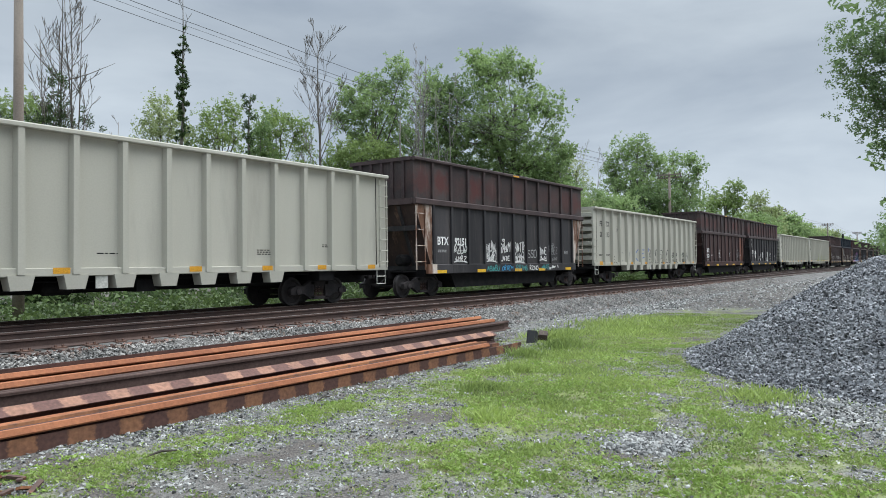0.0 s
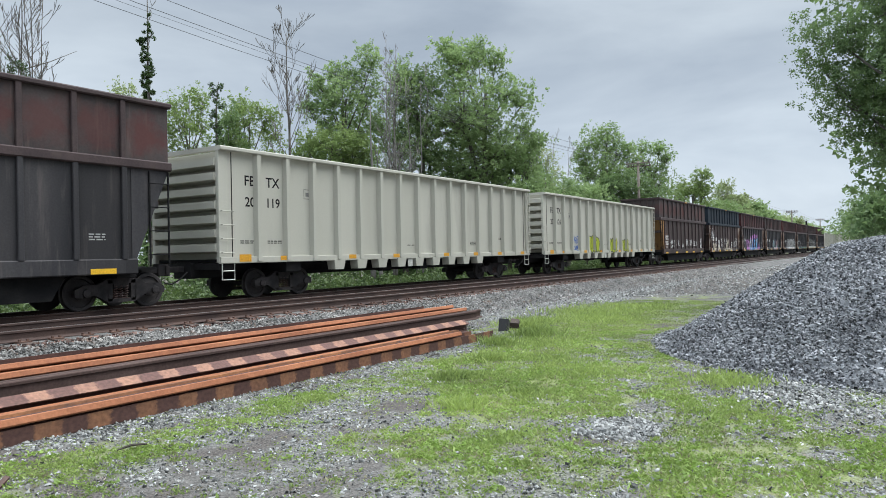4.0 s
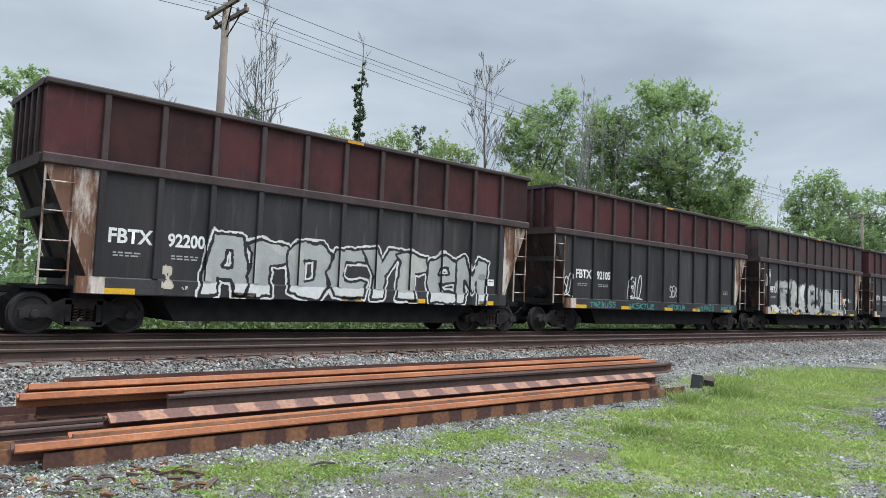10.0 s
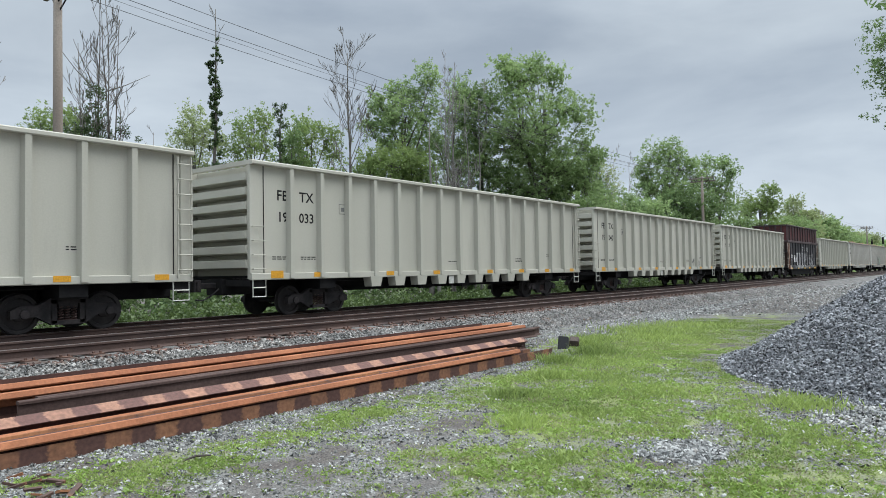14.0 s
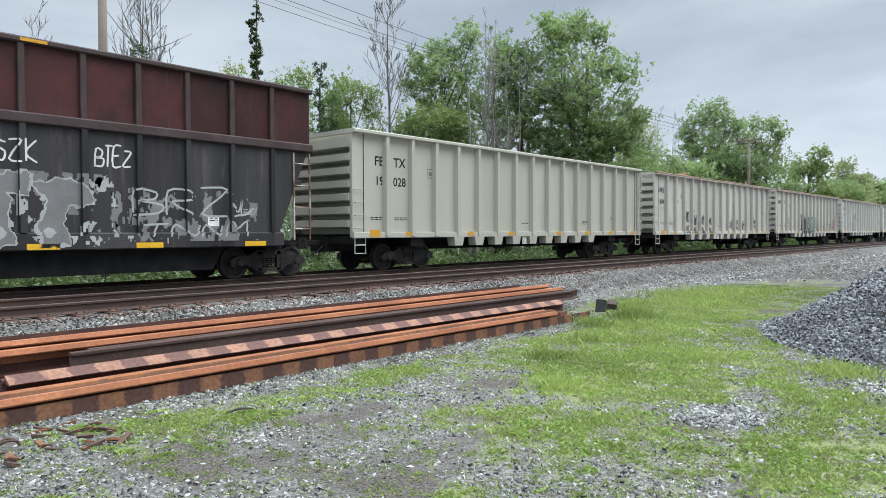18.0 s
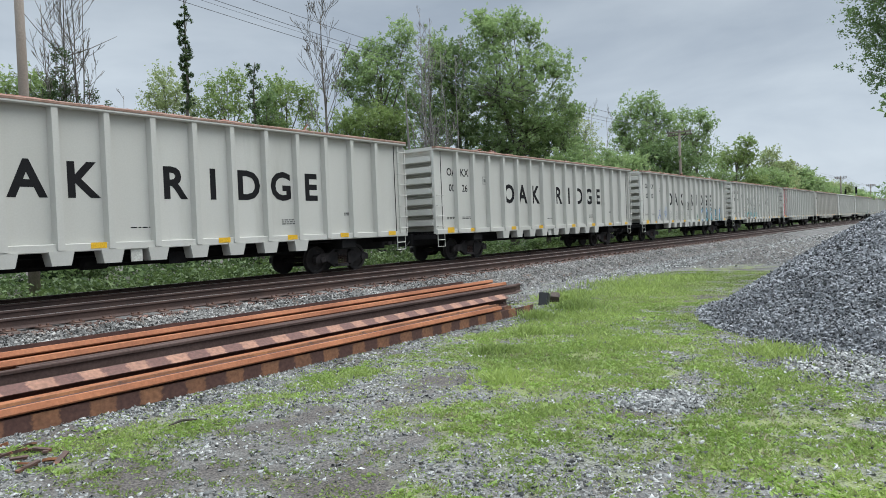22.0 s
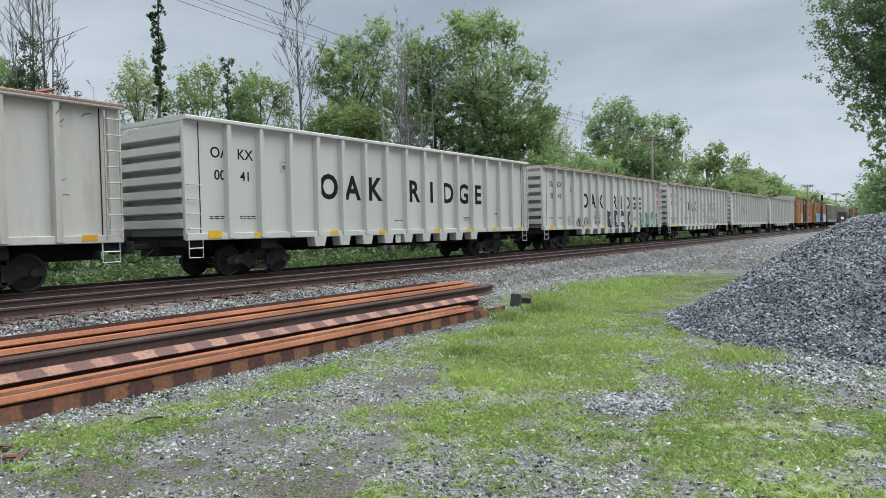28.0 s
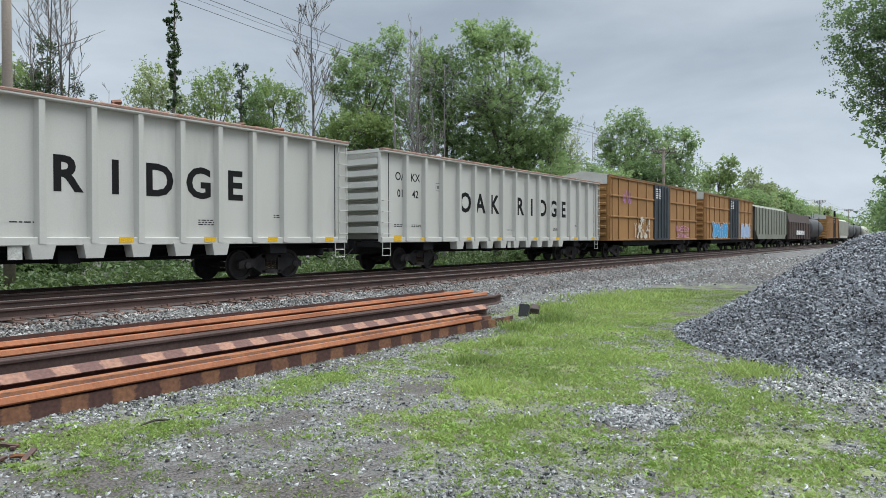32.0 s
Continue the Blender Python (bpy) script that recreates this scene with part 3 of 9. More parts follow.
def scrawl(rng, x0, z0, w, h, letters, loops=True, word="", apart=False):
    """Line segments of a row of hand-drawn letter shapes, or one list for each letter."""
    segs, each = [], []
    cw = w / letters
    for i in range(letters):
        g = GLYPHS[word[i]] if word else rng.choice(FLOURISH)
        skew, grow_h = rng.uniform(-0.1, 0.25), rng.uniform(0.82, 1.0)
        off, wide = rng.uniform(-0.05, 0.08), rng.uniform(0.8, 1.0) if not loops else rng.uniform(0.75, 1.1)
        for line in g:
            pts = [(x0 + cw * (i + off + wide * (0.04 + 0.92 * a) + skew * (b - 0.5) * 0.6 + rng.uniform(-0.05, 0.05)), z0 + h * min(1.0, b * grow_h + rng.uniform(-0.04, 0.06))) for a, b in line]
            pts = smooth_line(pts, 4) if loops else pts
            segs += list(zip(pts[:-1], pts[1:]))
        if apart:
            each.append(segs)
            segs = []
    return each if apart else segs


def cell_field(x0, z0, w, h, cell, segs):
    nx, nz = max(2, int(w / cell)), max(2, int(h / cell))
    gx, gz = np.meshgrid(x0 + (np.arange(nx) + 0.5) * cell, z0 + (np.arange(nz) + 0.5) * cell)
    d = np.full(gx.shape, 9.0)
    for (ax, az), (bx, bz) in segs:
        vx, vz = bx - ax, bz - az
        q = vx * vx + vz * vz + 1e-9
        t = np.clip(((gx - ax) * vx + (gz - az) * vz) / q, 0, 1)
        d = np.minimum(d, np.hypot(gx - ax - t * vx, gz - az - t * vz))
    return gx, gz, d


def wobble(gx, gz, s, seed):
    return (np.sin(gx * s + seed) * np.cos(gz * s * 1.3 + 2 * seed) + np.sin(gx * s * 2.3 + 1.7 * seed + gz * s * 1.1) * 0.6 + np.sin(gz * s * 3.1 - gx * s * 1.9 + seed * 3.1) * 0.4) / 2


def speckle(gx, gz, s, seed, tall=1.0):
    """Smooth random values, -1 to 1, at two scales."""
    rng = np.random.default_rng(seed)
    tab = rng.uniform(-1, 1, (64, 64))
    out = np.zeros(gx.shape)
    for k, w in ((1.0, 0.65), (2.7, 0.45), (6.1, 0.3)):
        u, v = gx * s * k + 31.3, gz * s * k / tall + 17.7
        i, j = np.floor(u).astype(int), np.floor(v).astype(int)
        a, b = u - i, v - j
        a, b = a * a * (3 - 2 * a), b * b * (3 - 2 * b)
        g = lambda p, q: tab[(i + p) % 64, (j + q) % 64]
        out += w * ((g(0, 0) * (1 - a) + g(1, 0) * a) * (1 - b) + (g(0, 1) * (1 - a) + g(1, 1) * a) * b)
    return out


def paint_cells(car, mask, gx, gz, cell, depth, ink, label, lift=0.004):
    """One mesh of paint where mask is true; depth(x) gives how far the side stands out."""
    if not mask.any():
        return
    verts, faces = [], []
    h = cell / 2
    for r in range(mask.shape[0]):
        row = mask[r]
        c = 0
        while c < len(row):
            if row[c]:
                y = depth(gx[r, c], gz[r, c])
                e = c
                while e + 1 < len(row) and row[e + 1] and abs(depth(gx[r, e + 1], gz[r, c]) - y) < 1e-6:
                    e += 1
                a, b, z = gx[r, c] - h, gx[r, e] + h, gz[r, c]
                k = len(verts)
                verts += [(a, -y - lift, z - h), (b, -y - lift, z - h), (b, -y - lift, z + h), (a, -y - lift, z + h)]
                faces.append((k, k + 1, k + 2, k + 3))
                c = e
            c += 1
    me = bpy.data.meshes.new("graffiti")
    me.from_pydata(verts, [], faces)
    me.materials.append(ink)
    part("graffiti", me, car, label)["kind"] = "stuff"


INKS = {"white": (0.72, 0.72, 0.70), "black": (0.014, 0.014, 0.016), "silver": (0.42, 0.43, 0.42), "teal": (0.05, 0.28, 0.27), "cyan": (0.04, 0.30, 0.56), "pink": (0.62, 0.26, 0.42),
        "violet": (0.44, 0.17, 0.46), "lime": (0.34, 0.40, 0.02), "red": (0.52, 0.045, 0.07), "blue": (0.04, 0.12, 0.40), "green": (0.02, 0.19, 0.10), "mint": (0.24, 0.42, 0.30),
        "cream": (0.62, 0.55, 0.44), "orange": (0.70, 0.22, 0.02), "mauve": (0.55, 0.33, 0.35), "lightblue": (0.30, 0.42, 0.62), "grey": (0.20, 0.20, 0.20), "pale": (0.50, 0.50, 0.455), "aqua": (0.10, 0.31, 0.38), "seagreen": (0.10, 0.25, 0.185), "rust": (0.15, 0.052, 0.028), "turquoise": (0.16, 0.50, 0.52), "navy": (0.02, 0.035, 0.06), "scuff": (0.16, 0.135, 0.115), "umber": (0.33, 0.27, 0.215)}


def ink(name):
    return surface("spray_" + name, tuple(v * 0.82 for v in INKS[name]), INKS[name], 0.6, 0, 2.5, 20, 0.0, speck=0.05)


def ribbons(car, lines, r, depth, colour, label, lift=0.004):
    """Sprayed lines as thin flat ribbons that follow ribs and panels."""
    verts, faces = [], []
    for n, line in enumerate(lines):
        pts = []
        for (ax, az), (bx, bz) in zip(line[:-1], line[1:]):
            k = max(1, int(math.hypot(bx - ax, bz - az) / 0.06))
            pts += [(ax + (bx - ax) * i / k, az + (bz - az) * i / k) for i in range(k)]
        pts.append(line[-1])
        side = []
        for i in range(len(pts)):
            a, b = pts[max(0, i - 1)], pts[min(len(pts) - 1, i + 1)]
            l = math.hypot(b[0] - a[0], b[1] - a[1]) or 1.0
            q = r * (0.75 if i in (0, len(pts) - 1) else 1.0)
            side.append((-(b[1] - a[1]) / l * q, (b[0] - a[0]) / l * q))
        for i in range(len(pts) - 1):
            (ax, az), (bx, bz), (p, q), (u, v) = pts[i], pts[i + 1], side[i], side[i + 1]
            y = -depth((ax + bx) / 2, (az + bz) / 2) - lift - 0.0006 * (n % 6)
            k = len(verts)
            verts += [(ax + p, y, az + q), (ax - p, y, az - q), (bx - u, y, bz - v), (bx + u, y, bz + v)]
            faces.append((k, k + 1, k + 2, k + 3))
    me = bpy.data.meshes.new("graffiti")
    me.from_pydata(verts, [], faces)
    me.materials.append(ink(colour))
    part("graffiti", me, car, label)["kind"] = "stuff"


def hand_letters(rng, x, z, w, h, count, word=""):
    """Lines of a row of quick hand-drawn letters, slanted and run together."""
    out, cw = [], w / count
    slant = rng.uniform(-0.05, 0.3)
    rise = rng.uniform(-0.08, 0.12)
    for i in range(count):
        g = GLYPHS[word[i]] if word else (GLYPHS[rng.choice(TAG_LETTERS)] if rng.random() < 0.72 else rng.choice(FLOURISH))
        big, off, wide = rng.uniform(0.72, 1.05), rng.uniform(-0.05, 0.08), rng.uniform(0.85, 1.15)
        for line in g:
            pts = [(x + cw * (i + off + wide * (0.05 + 0.85 * a) + rng.uniform(-0.05, 0.05)) + slant * h * (b - 0.5) * 0.6, z + h * (rise * i / count + b * big * 0.92 + rng.uniform(-0.03, 0.05))) for a, b in line]
            out.append(smooth_line(pts, 3))
    return out


TAG_LETTERS = "ARSEOKNMUBTZ"


def tag(car, depth, seed, x, z, w, h, colour, letters=5, r=0.02, word=""):
    rng = random.Random(seed)
    r = min(r, 0.024) if not word else r
    if word:
        lines = hand_letters(rng, x, z, w, h, len(word), word)
    elif letters >= 4 and h > 0.55:     # a name over a second line
        lines = hand_letters(rng, x, z + h * 0.42, w, h * 0.58, letters) + hand_letters(rng, x + 0.1 * w, z, w * 0.85, h * 0.34, letters)
    else:
        lines = hand_letters(rng, x, z, w, h, letters)
    if not word and h > 0.3:
        kind = rng.random()
        if kind < 0.35:      # a stroke under it
            lines.append(smooth_line([(x, z - 0.03), (x + w * 0.5, z + 0.01), (x + w * 1.05, z - 0.05)], 4))
        elif kind < 0.6:     # a small ring over it
            c = (x + w * rng.uniform(0.3, 0.6), z + h * 1.1)
            lines.append([(c[0] + 0.11 * math.cos(k * 0.7), c[1] + 0.04 * math.sin(k * 0.7)) for k in range(10)])
    ribbons(car, lines, r, depth, colour, colour + " spray-painted tag")


# broad letters as outlines, one unit wide and high; a second ring is the hole
BLOCKS = {
    "A": [[(0, 0), (0.26, 1), (0.82, 1), (1, 0), (0.68, 0), (0.65, 0.26), (0.40, 0.26), (0.34, 0)], [(0.44, 0.46), (0.62, 0.46), (0.60, 0.76), (0.51, 0.76)]],
    "N": [[(0, 0), (0.05, 0.8), (0, 0.96), (0.36, 1), (0.62, 0.5), (0.62, 0.94), (1.02, 1.05), (0.95, 0), (0.64, 0), (0.36, 0.46), (0.34, 0)]],
    "O": [[(0.02, 0.12), (0.0, 0.8), (0.25, 1), (0.78, 1), (1, 0.8), (0.95, 0.2), (0.75, 0), (0.2, 0)], [(0.36, 0.3), (0.36, 0.66), (0.6, 0.7), (0.62, 0.32)]],
    "D": [[(0, 0), (0.06, 0.84), (0, 1), (0.7, 1), (1, 0.76), (0.94, 0.22), (0.66, 0)], [(0.34, 0.26), (0.36, 0.72), (0.58, 0.72), (0.62, 0.3)]],
    "R": [[(0, 0), (0.1, 0.75), (-0.02, 0.9), (0.3, 1), (0.9, 0.92), (1, 0.62), (0.55, 0.55), (0.5, 0.3), (0.55, 0)]],
    "C": [[(0.15, 0.02), (0, 0.45), (0.2, 0.9), (0.9, 1), (1, 0.7), (0.5, 0.68), (0.36, 0.45), (0.5, 0.3), (1, 0.36), (0.9, 0.02)]],
    "Y": [[(-0.05, 1), (0.28, 0.48), (0.18, 0), (0.55, 0), (0.62, 0.45), (1.05, 0.98), (0.66, 1), (0.5, 0.72), (0.34, 1)]],
    "E": [[(0.1, 0.02), (0, 0.4), (0.1, 0.85), (0.5, 1), (0.95, 0.85), (1, 0.45), (0.4, 0.38), (0.5, 0.24), (1, 0.26), (0.95, 0)], [(0.36, 0.56), (0.7, 0.6), (0.66, 0.74), (0.42, 0.72)]],
    "M": [[(0, 0), (0.06, 0.9), (0.3, 1), (0.5, 0.6), (0.74, 1), (1.06, 0.92), (1, 0), (0.74, 0), (0.7, 0.5), (0.52, 0.2), (0.32, 0.52), (0.28, 0)]],
    "S": [[(0, 0.04), (0.06, 0.34), (0.55, 0.34), (0.06, 0.5), (0.05, 0.82), (0.3, 1), (0.95, 0.96), (0.9, 0.7), (0.45, 0.7), (0.95, 0.52), (1, 0.2), (0.72, 0)]],
    "T": [[(-0.05, 0.72), (0, 1), (1.05, 1), (1, 0.7), (0.66, 0.7), (0.7, 0), (0.34, 0), (0.34, 0.7)]],
    "I": [[(0.1, 0), (0.12, 0.24), (0.32, 0.26), (0.32, 0.74), (0.08, 0.76), (0.1, 1), (0.92, 1), (0.9, 0.76), (0.7, 0.74), (0.7, 0.26), (0.92, 0.24), (0.9, 0)]],
    "K": [[(0.02, 0), (0.06, 1), (0.38, 1), (0.38, 0.62), (0.66, 1), (1.02, 0.98), (0.66, 0.52), (1, 0), (0.64, 0), (0.38, 0.4), (0.34, 0)]],
    "B": [[(0, 0), (0.05, 1), (0.7, 1), (0.95, 0.8), (0.78, 0.54), (1, 0.3), (0.8, 0)], [(0.34, 0.18), (0.34, 0.42), (0.62, 0.4), (0.62, 0.2)], [(0.36, 0.62), (0.36, 0.82), (0.6, 0.8), (0.58, 0.64)]],
    "G": [[(0.15, 0), (0, 0.35), (0.18, 0.9), (0.6, 1.02), (1, 0.84), (0.9, 0.6), (0.5, 0.66), (0.4, 0.3), (0.6, 0.28), (0.55, 0.46), (1.0, 0.48), (0.96, 0.02)]],
    "F": [[(0.1, 0), (0.14, 0.8), (0, 1), (1, 1.02), (0.98, 0.74), (0.5, 0.72), (0.5, 0.56), (0.9, 0.56), (0.86, 0.34), (0.48, 0.34), (0.46, 0)]],
    "P": [[(0.05, 0), (0.05, 1), (0.8, 1), (1, 0.7), (0.85, 0.4), (0.42, 0.36), (0.42, 0)], [(0.4, 0.56), (0.4, 0.8), (0.64, 0.78), (0.62, 0.56)]]}


def block_rings(word, x, z, w, h, rise=0.0, gap=0.03, lean=0.0):
    """Rings of each letter of a word, set side by side."""
    cw = w / len(word)
    return [[[(x + cw * (i + gap + (1 - 2 * gap) * a) + lean * (b - 0.5), z + h * b * (1 + rise * i / len(word))) for a, b in ring] for ring in BLOCKS[ch]] for i, ch in enumerate(word)]


def inside_rings(gx, gz, rings):
    """Even-odd test of many cells."""
    m = np.zeros(gx.shape, bool)
    for ring in rings:
        for (ax, az), (bx, bz) in zip(ring, ring[1:] + ring[:1]):
            if az != bz:
                m ^= ((az > gz) != (bz > gz)) & (gx < (bx - ax) * (gz - az) / (bz - az) + ax)
    return m


def burner(car, depth, seed, word, x, z, w, h, fill, edge, rise=0.0, cloud=None, halo=None, dark=None, pale=None, low=None, depth_way=None, side="white", cell=0.019, lean=0.0, rim=0.032, round_by=0.05, gap=0.03):
    """A filled piece of broad letters: outline, shading, a light line round it, a cloud behind it and a striped thickness to one side."""
    letters_ = block_rings(word, x, z, w, h, rise, gap, lean)
    pad = 0.75 if cloud else 0.3
    nx, nz = int((w + 2 * pad) / cell), int((h * (1 + rise) + pad + 0.12) / cell)
    gx, gz = np.meshgrid(x - pad + (np.arange(nx) + 0.5) * cell, z - 0.06 + (np.arange(nz) + 0.5) * cell)
    wx, wz = gx + round_by * speckle(gx, gz, 1.7, seed + 5), gz + round_by * speckle(gx, gz, 1.7, seed + 9)
    face, line, thick, near = (np.zeros(gx.shape, bool) for _ in range(4))
    dist = np.full(gx.shape, 9.0)
    for rings in letters_:
        ins = inside_rings(wx, wz, rings)
        lo, hi = min(p[0] for p in rings[0]) - 1.0, max(p[0] for p in rings[0]) + 1.0
        c0, c1 = np.searchsorted(gx[0], (lo, hi))
        d = np.full(gx.shape, 9.0)
        for ring in rings:
            for (ax, az), (bx, bz) in zip(ring, ring[1:] + ring[:1]):
                vx, vz = bx - ax, bz - az
                px, pz = wx[:, c0:c1], wz[:, c0:c1]
                t = np.clip(((px - ax) * vx + (pz - az) * vz) / (vx * vx + vz * vz + 1e-9), 0, 1)
                d[:, c0:c1] = np.minimum(d[:, c0:c1], np.hypot(px - ax - t * vx, pz - az - t * vz))
        own_line = d < rim
        face, line = (face & ~own_line) | (ins & ~own_line), (line & ~(ins & ~own_line)) | own_line
        dist = np.minimum(dist, np.where(ins, 0.0, d))
        if depth_way:
            for k in range(1, 8):
                thick |= inside_rings(wx - depth_way[0] * k / 7, wz - depth_way[1] * k / 7, rings)
    shade = speckle(gx, gz, 0.7, seed)
    used = face | line
    put = lambda m, c, what, lift=0.004: paint_cells(car, m, gx, gz, cell, depth, ink(c), c + " " + what, lift)
    if depth_way:
        th = thick & ~used
        stripes = np.mod(gz * 6.5 + gx * 1.5 + 0.3 * shade, 1.0) < 0.24
        put(th & ~stripes, side, "striped thickness of graffiti letters")
        put(th & stripes, edge, "stripes beside graffiti letters")
        used = used | th
    if halo:
        hm = ~used & (dist < rim + 0.05)
        put(hm, halo, "line round graffiti letters")
        used = used | hm
    if cloud:
        put(~used & (dist < 0.34 + 0.30 * speckle(gx, gz, 1.1, seed + 3)) & (gz > z - 0.05), cloud, "sprayed cloud behind graffiti letters", 0.003)
    if low:
        m = face & (gz < z + h * (0.2 + 0.05 * shade))
        put(m, low, "lower part of graffiti letters")
        face = face & ~m
    if dark:
        m = face & (shade > 0.16)
        put(m, dark, "shading in graffiti letters")
        face = face & ~m
    if pale:
        m = face & (shade < -0.30)
        put(m, pale, "lighter shading in graffiti letters")
        face = face & ~m
    put(face, fill, "graffiti letters")
    put(line, edge, "graffiti outline")


def outlined(car, depth, ch, x, z, w, h, colour, r=0.022):
    """One broad letter, drawn as an outline only."""
    ribbons(car, [ring + ring[:1] for ring in block_rings(ch, x, z, w, h)[0]], r, depth, colour, colour + " outlined graffiti letter")


def boxed(car, depth, x, z, w, h, colour, r=0.022, cell=0.022):
    """A sprayed frame with a cross bar."""
    c = [(x, z), (x + w, z), (x + w, z + h), (x, z + h), (x, z)]
    gx, gz, d = cell_field(x - 0.1, z - 0.1, w + 0.2, h + 0.2, cell, list(zip(c[:-1], c[1:])) + [((x + w / 2, z), (x + w / 2, z + h)), ((x, z + h * 0.4), (x + w, z + h * 0.4))])
    paint_cells(car, d < r, gx, gz, cell, depth, ink(colour), colour + " spray-painted frame")


def piece(car, depth, seed, x, z, w, h, fill, edge, letters=6, fat=0.12, cloud=None, cell=0.024, shine=None, word="", halo=None):
    """Filled block letters with an outline and, if wanted, a cloud behind them."""
    rng = random.Random(seed)
    each = scrawl(rng, x + fat, z + fat, w - 2 * fat, h - 2 * fat, len(word) or letters, False, word, True)
    pad = 0.6 if cloud else 0.1
    box = (x - pad, max(z - pad, z - 0.1), w + 2 * pad, h + pad + 0.1, cell)
    gx, gz, d = cell_field(*box, sum(each, []))
    wob = speckle(gx, gz, 2.6, seed)
    inside, rim = np.zeros(d.shape, bool), np.zeros(d.shape, bool)
    for segs in each:      # each letter lies over the one before
        own = cell_field(*box, segs)[2]
        f, e = own < fat, (own >= fat) & (own < fat + 0.042)
        inside, rim = (inside & ~e) | f, (rim & ~f) | e
    if cloud:
        paint_cells(car, (d >= fat + 0.042) & (d < fat + 0.34 + 0.26 * wob), gx, gz, cell, depth, ink(cloud), cloud + " sprayed cloud behind graffiti letters", 0.003)
    if halo:
        paint_cells(car, (d >= fat + 0.042) & (d < fat + 0.085), gx, gz, cell, depth, ink(halo), halo + " line round graffiti letters", 0.004)
    if shine:
        hi = inside & (wob > 0.15)
        paint_cells(car, hi, gx, gz, cell, depth, ink(shine), shine + " shading in graffiti letters", 0.004)
        inside = inside & ~hi
    paint_cells(car, inside, gx, gz, cell, depth, ink(fill), fill + " graffiti letters", 0.004)
    paint_cells(car, rim, gx, gz, cell, depth, ink(edge), edge + " graffiti outline", 0.004)


def smear(car, depth, seed, x, z, w, h, colour, level=0.15, cell=0.026, label=""):
    """Ragged remains of paint."""
    gx, gz, d = cell_field(x, z, w, h, cell, [((x + w * 0.1, z + h / 2), (x + w * 0.9, z + h / 2))])
    wob = speckle(gx, gz, 3.2, seed, 1.7)
    edge = np.minimum(np.minimum(gx - x, x + w - gx) / 0.3, np.minimum(gz - z + 0.05, z + h - gz) / 0.25)
    paint_cells(car, (wob > level) & (edge > 0.4 - 0.8 * wob), gx, gz, cell, depth, ink(colour), label or "ragged " + colour + " paint remains", 0.0035)


def bars(car, y, x, z, w, rows, mat, h=0.026, gap=0.03, name="stencilling"):
    """Small unreadable stencilling as plain bars."""
    b = Build()
    rng = random.Random(int(x * 100 + z * 10))
    for i in range(rows):
        c = x
        while c < x + w:
            e = min(x + w, c + rng.uniform(0.06, 0.16))
            b.add([(c, y - 0.004, z - i * (h + gap)), (e, y - 0.004, z - i * (h + gap)), (e, y - 0.004, z - i * (h + gap) + h), (c, y - 0.004, z - i * (h + gap) + h)], [(0, 1, 2, 3)])
            c = e + 0.035
    part(name, b.mesh(name, mat), car, "small illegible stencilled lines")["kind"] = "stuff"


def letters(car, text, x, y, z, size, mat, bold=0.006, squeeze=1.0, name="lettering"):
    part(name, text_mesh(text, size, mat, bold, squeeze), car, "", (x, y - 0.004, z))


# ---- pale grey high-sided gondola ----
RIBS = [-GRAY_HALF + 1.35 + 1.122 * k for k in range(15)]


def gray_depth(x, z=2.0):
    return 1.545 if any(abs(x - r) < 0.095 for r in RIBS) else (1.503 if z < 1.205 else 1.395)


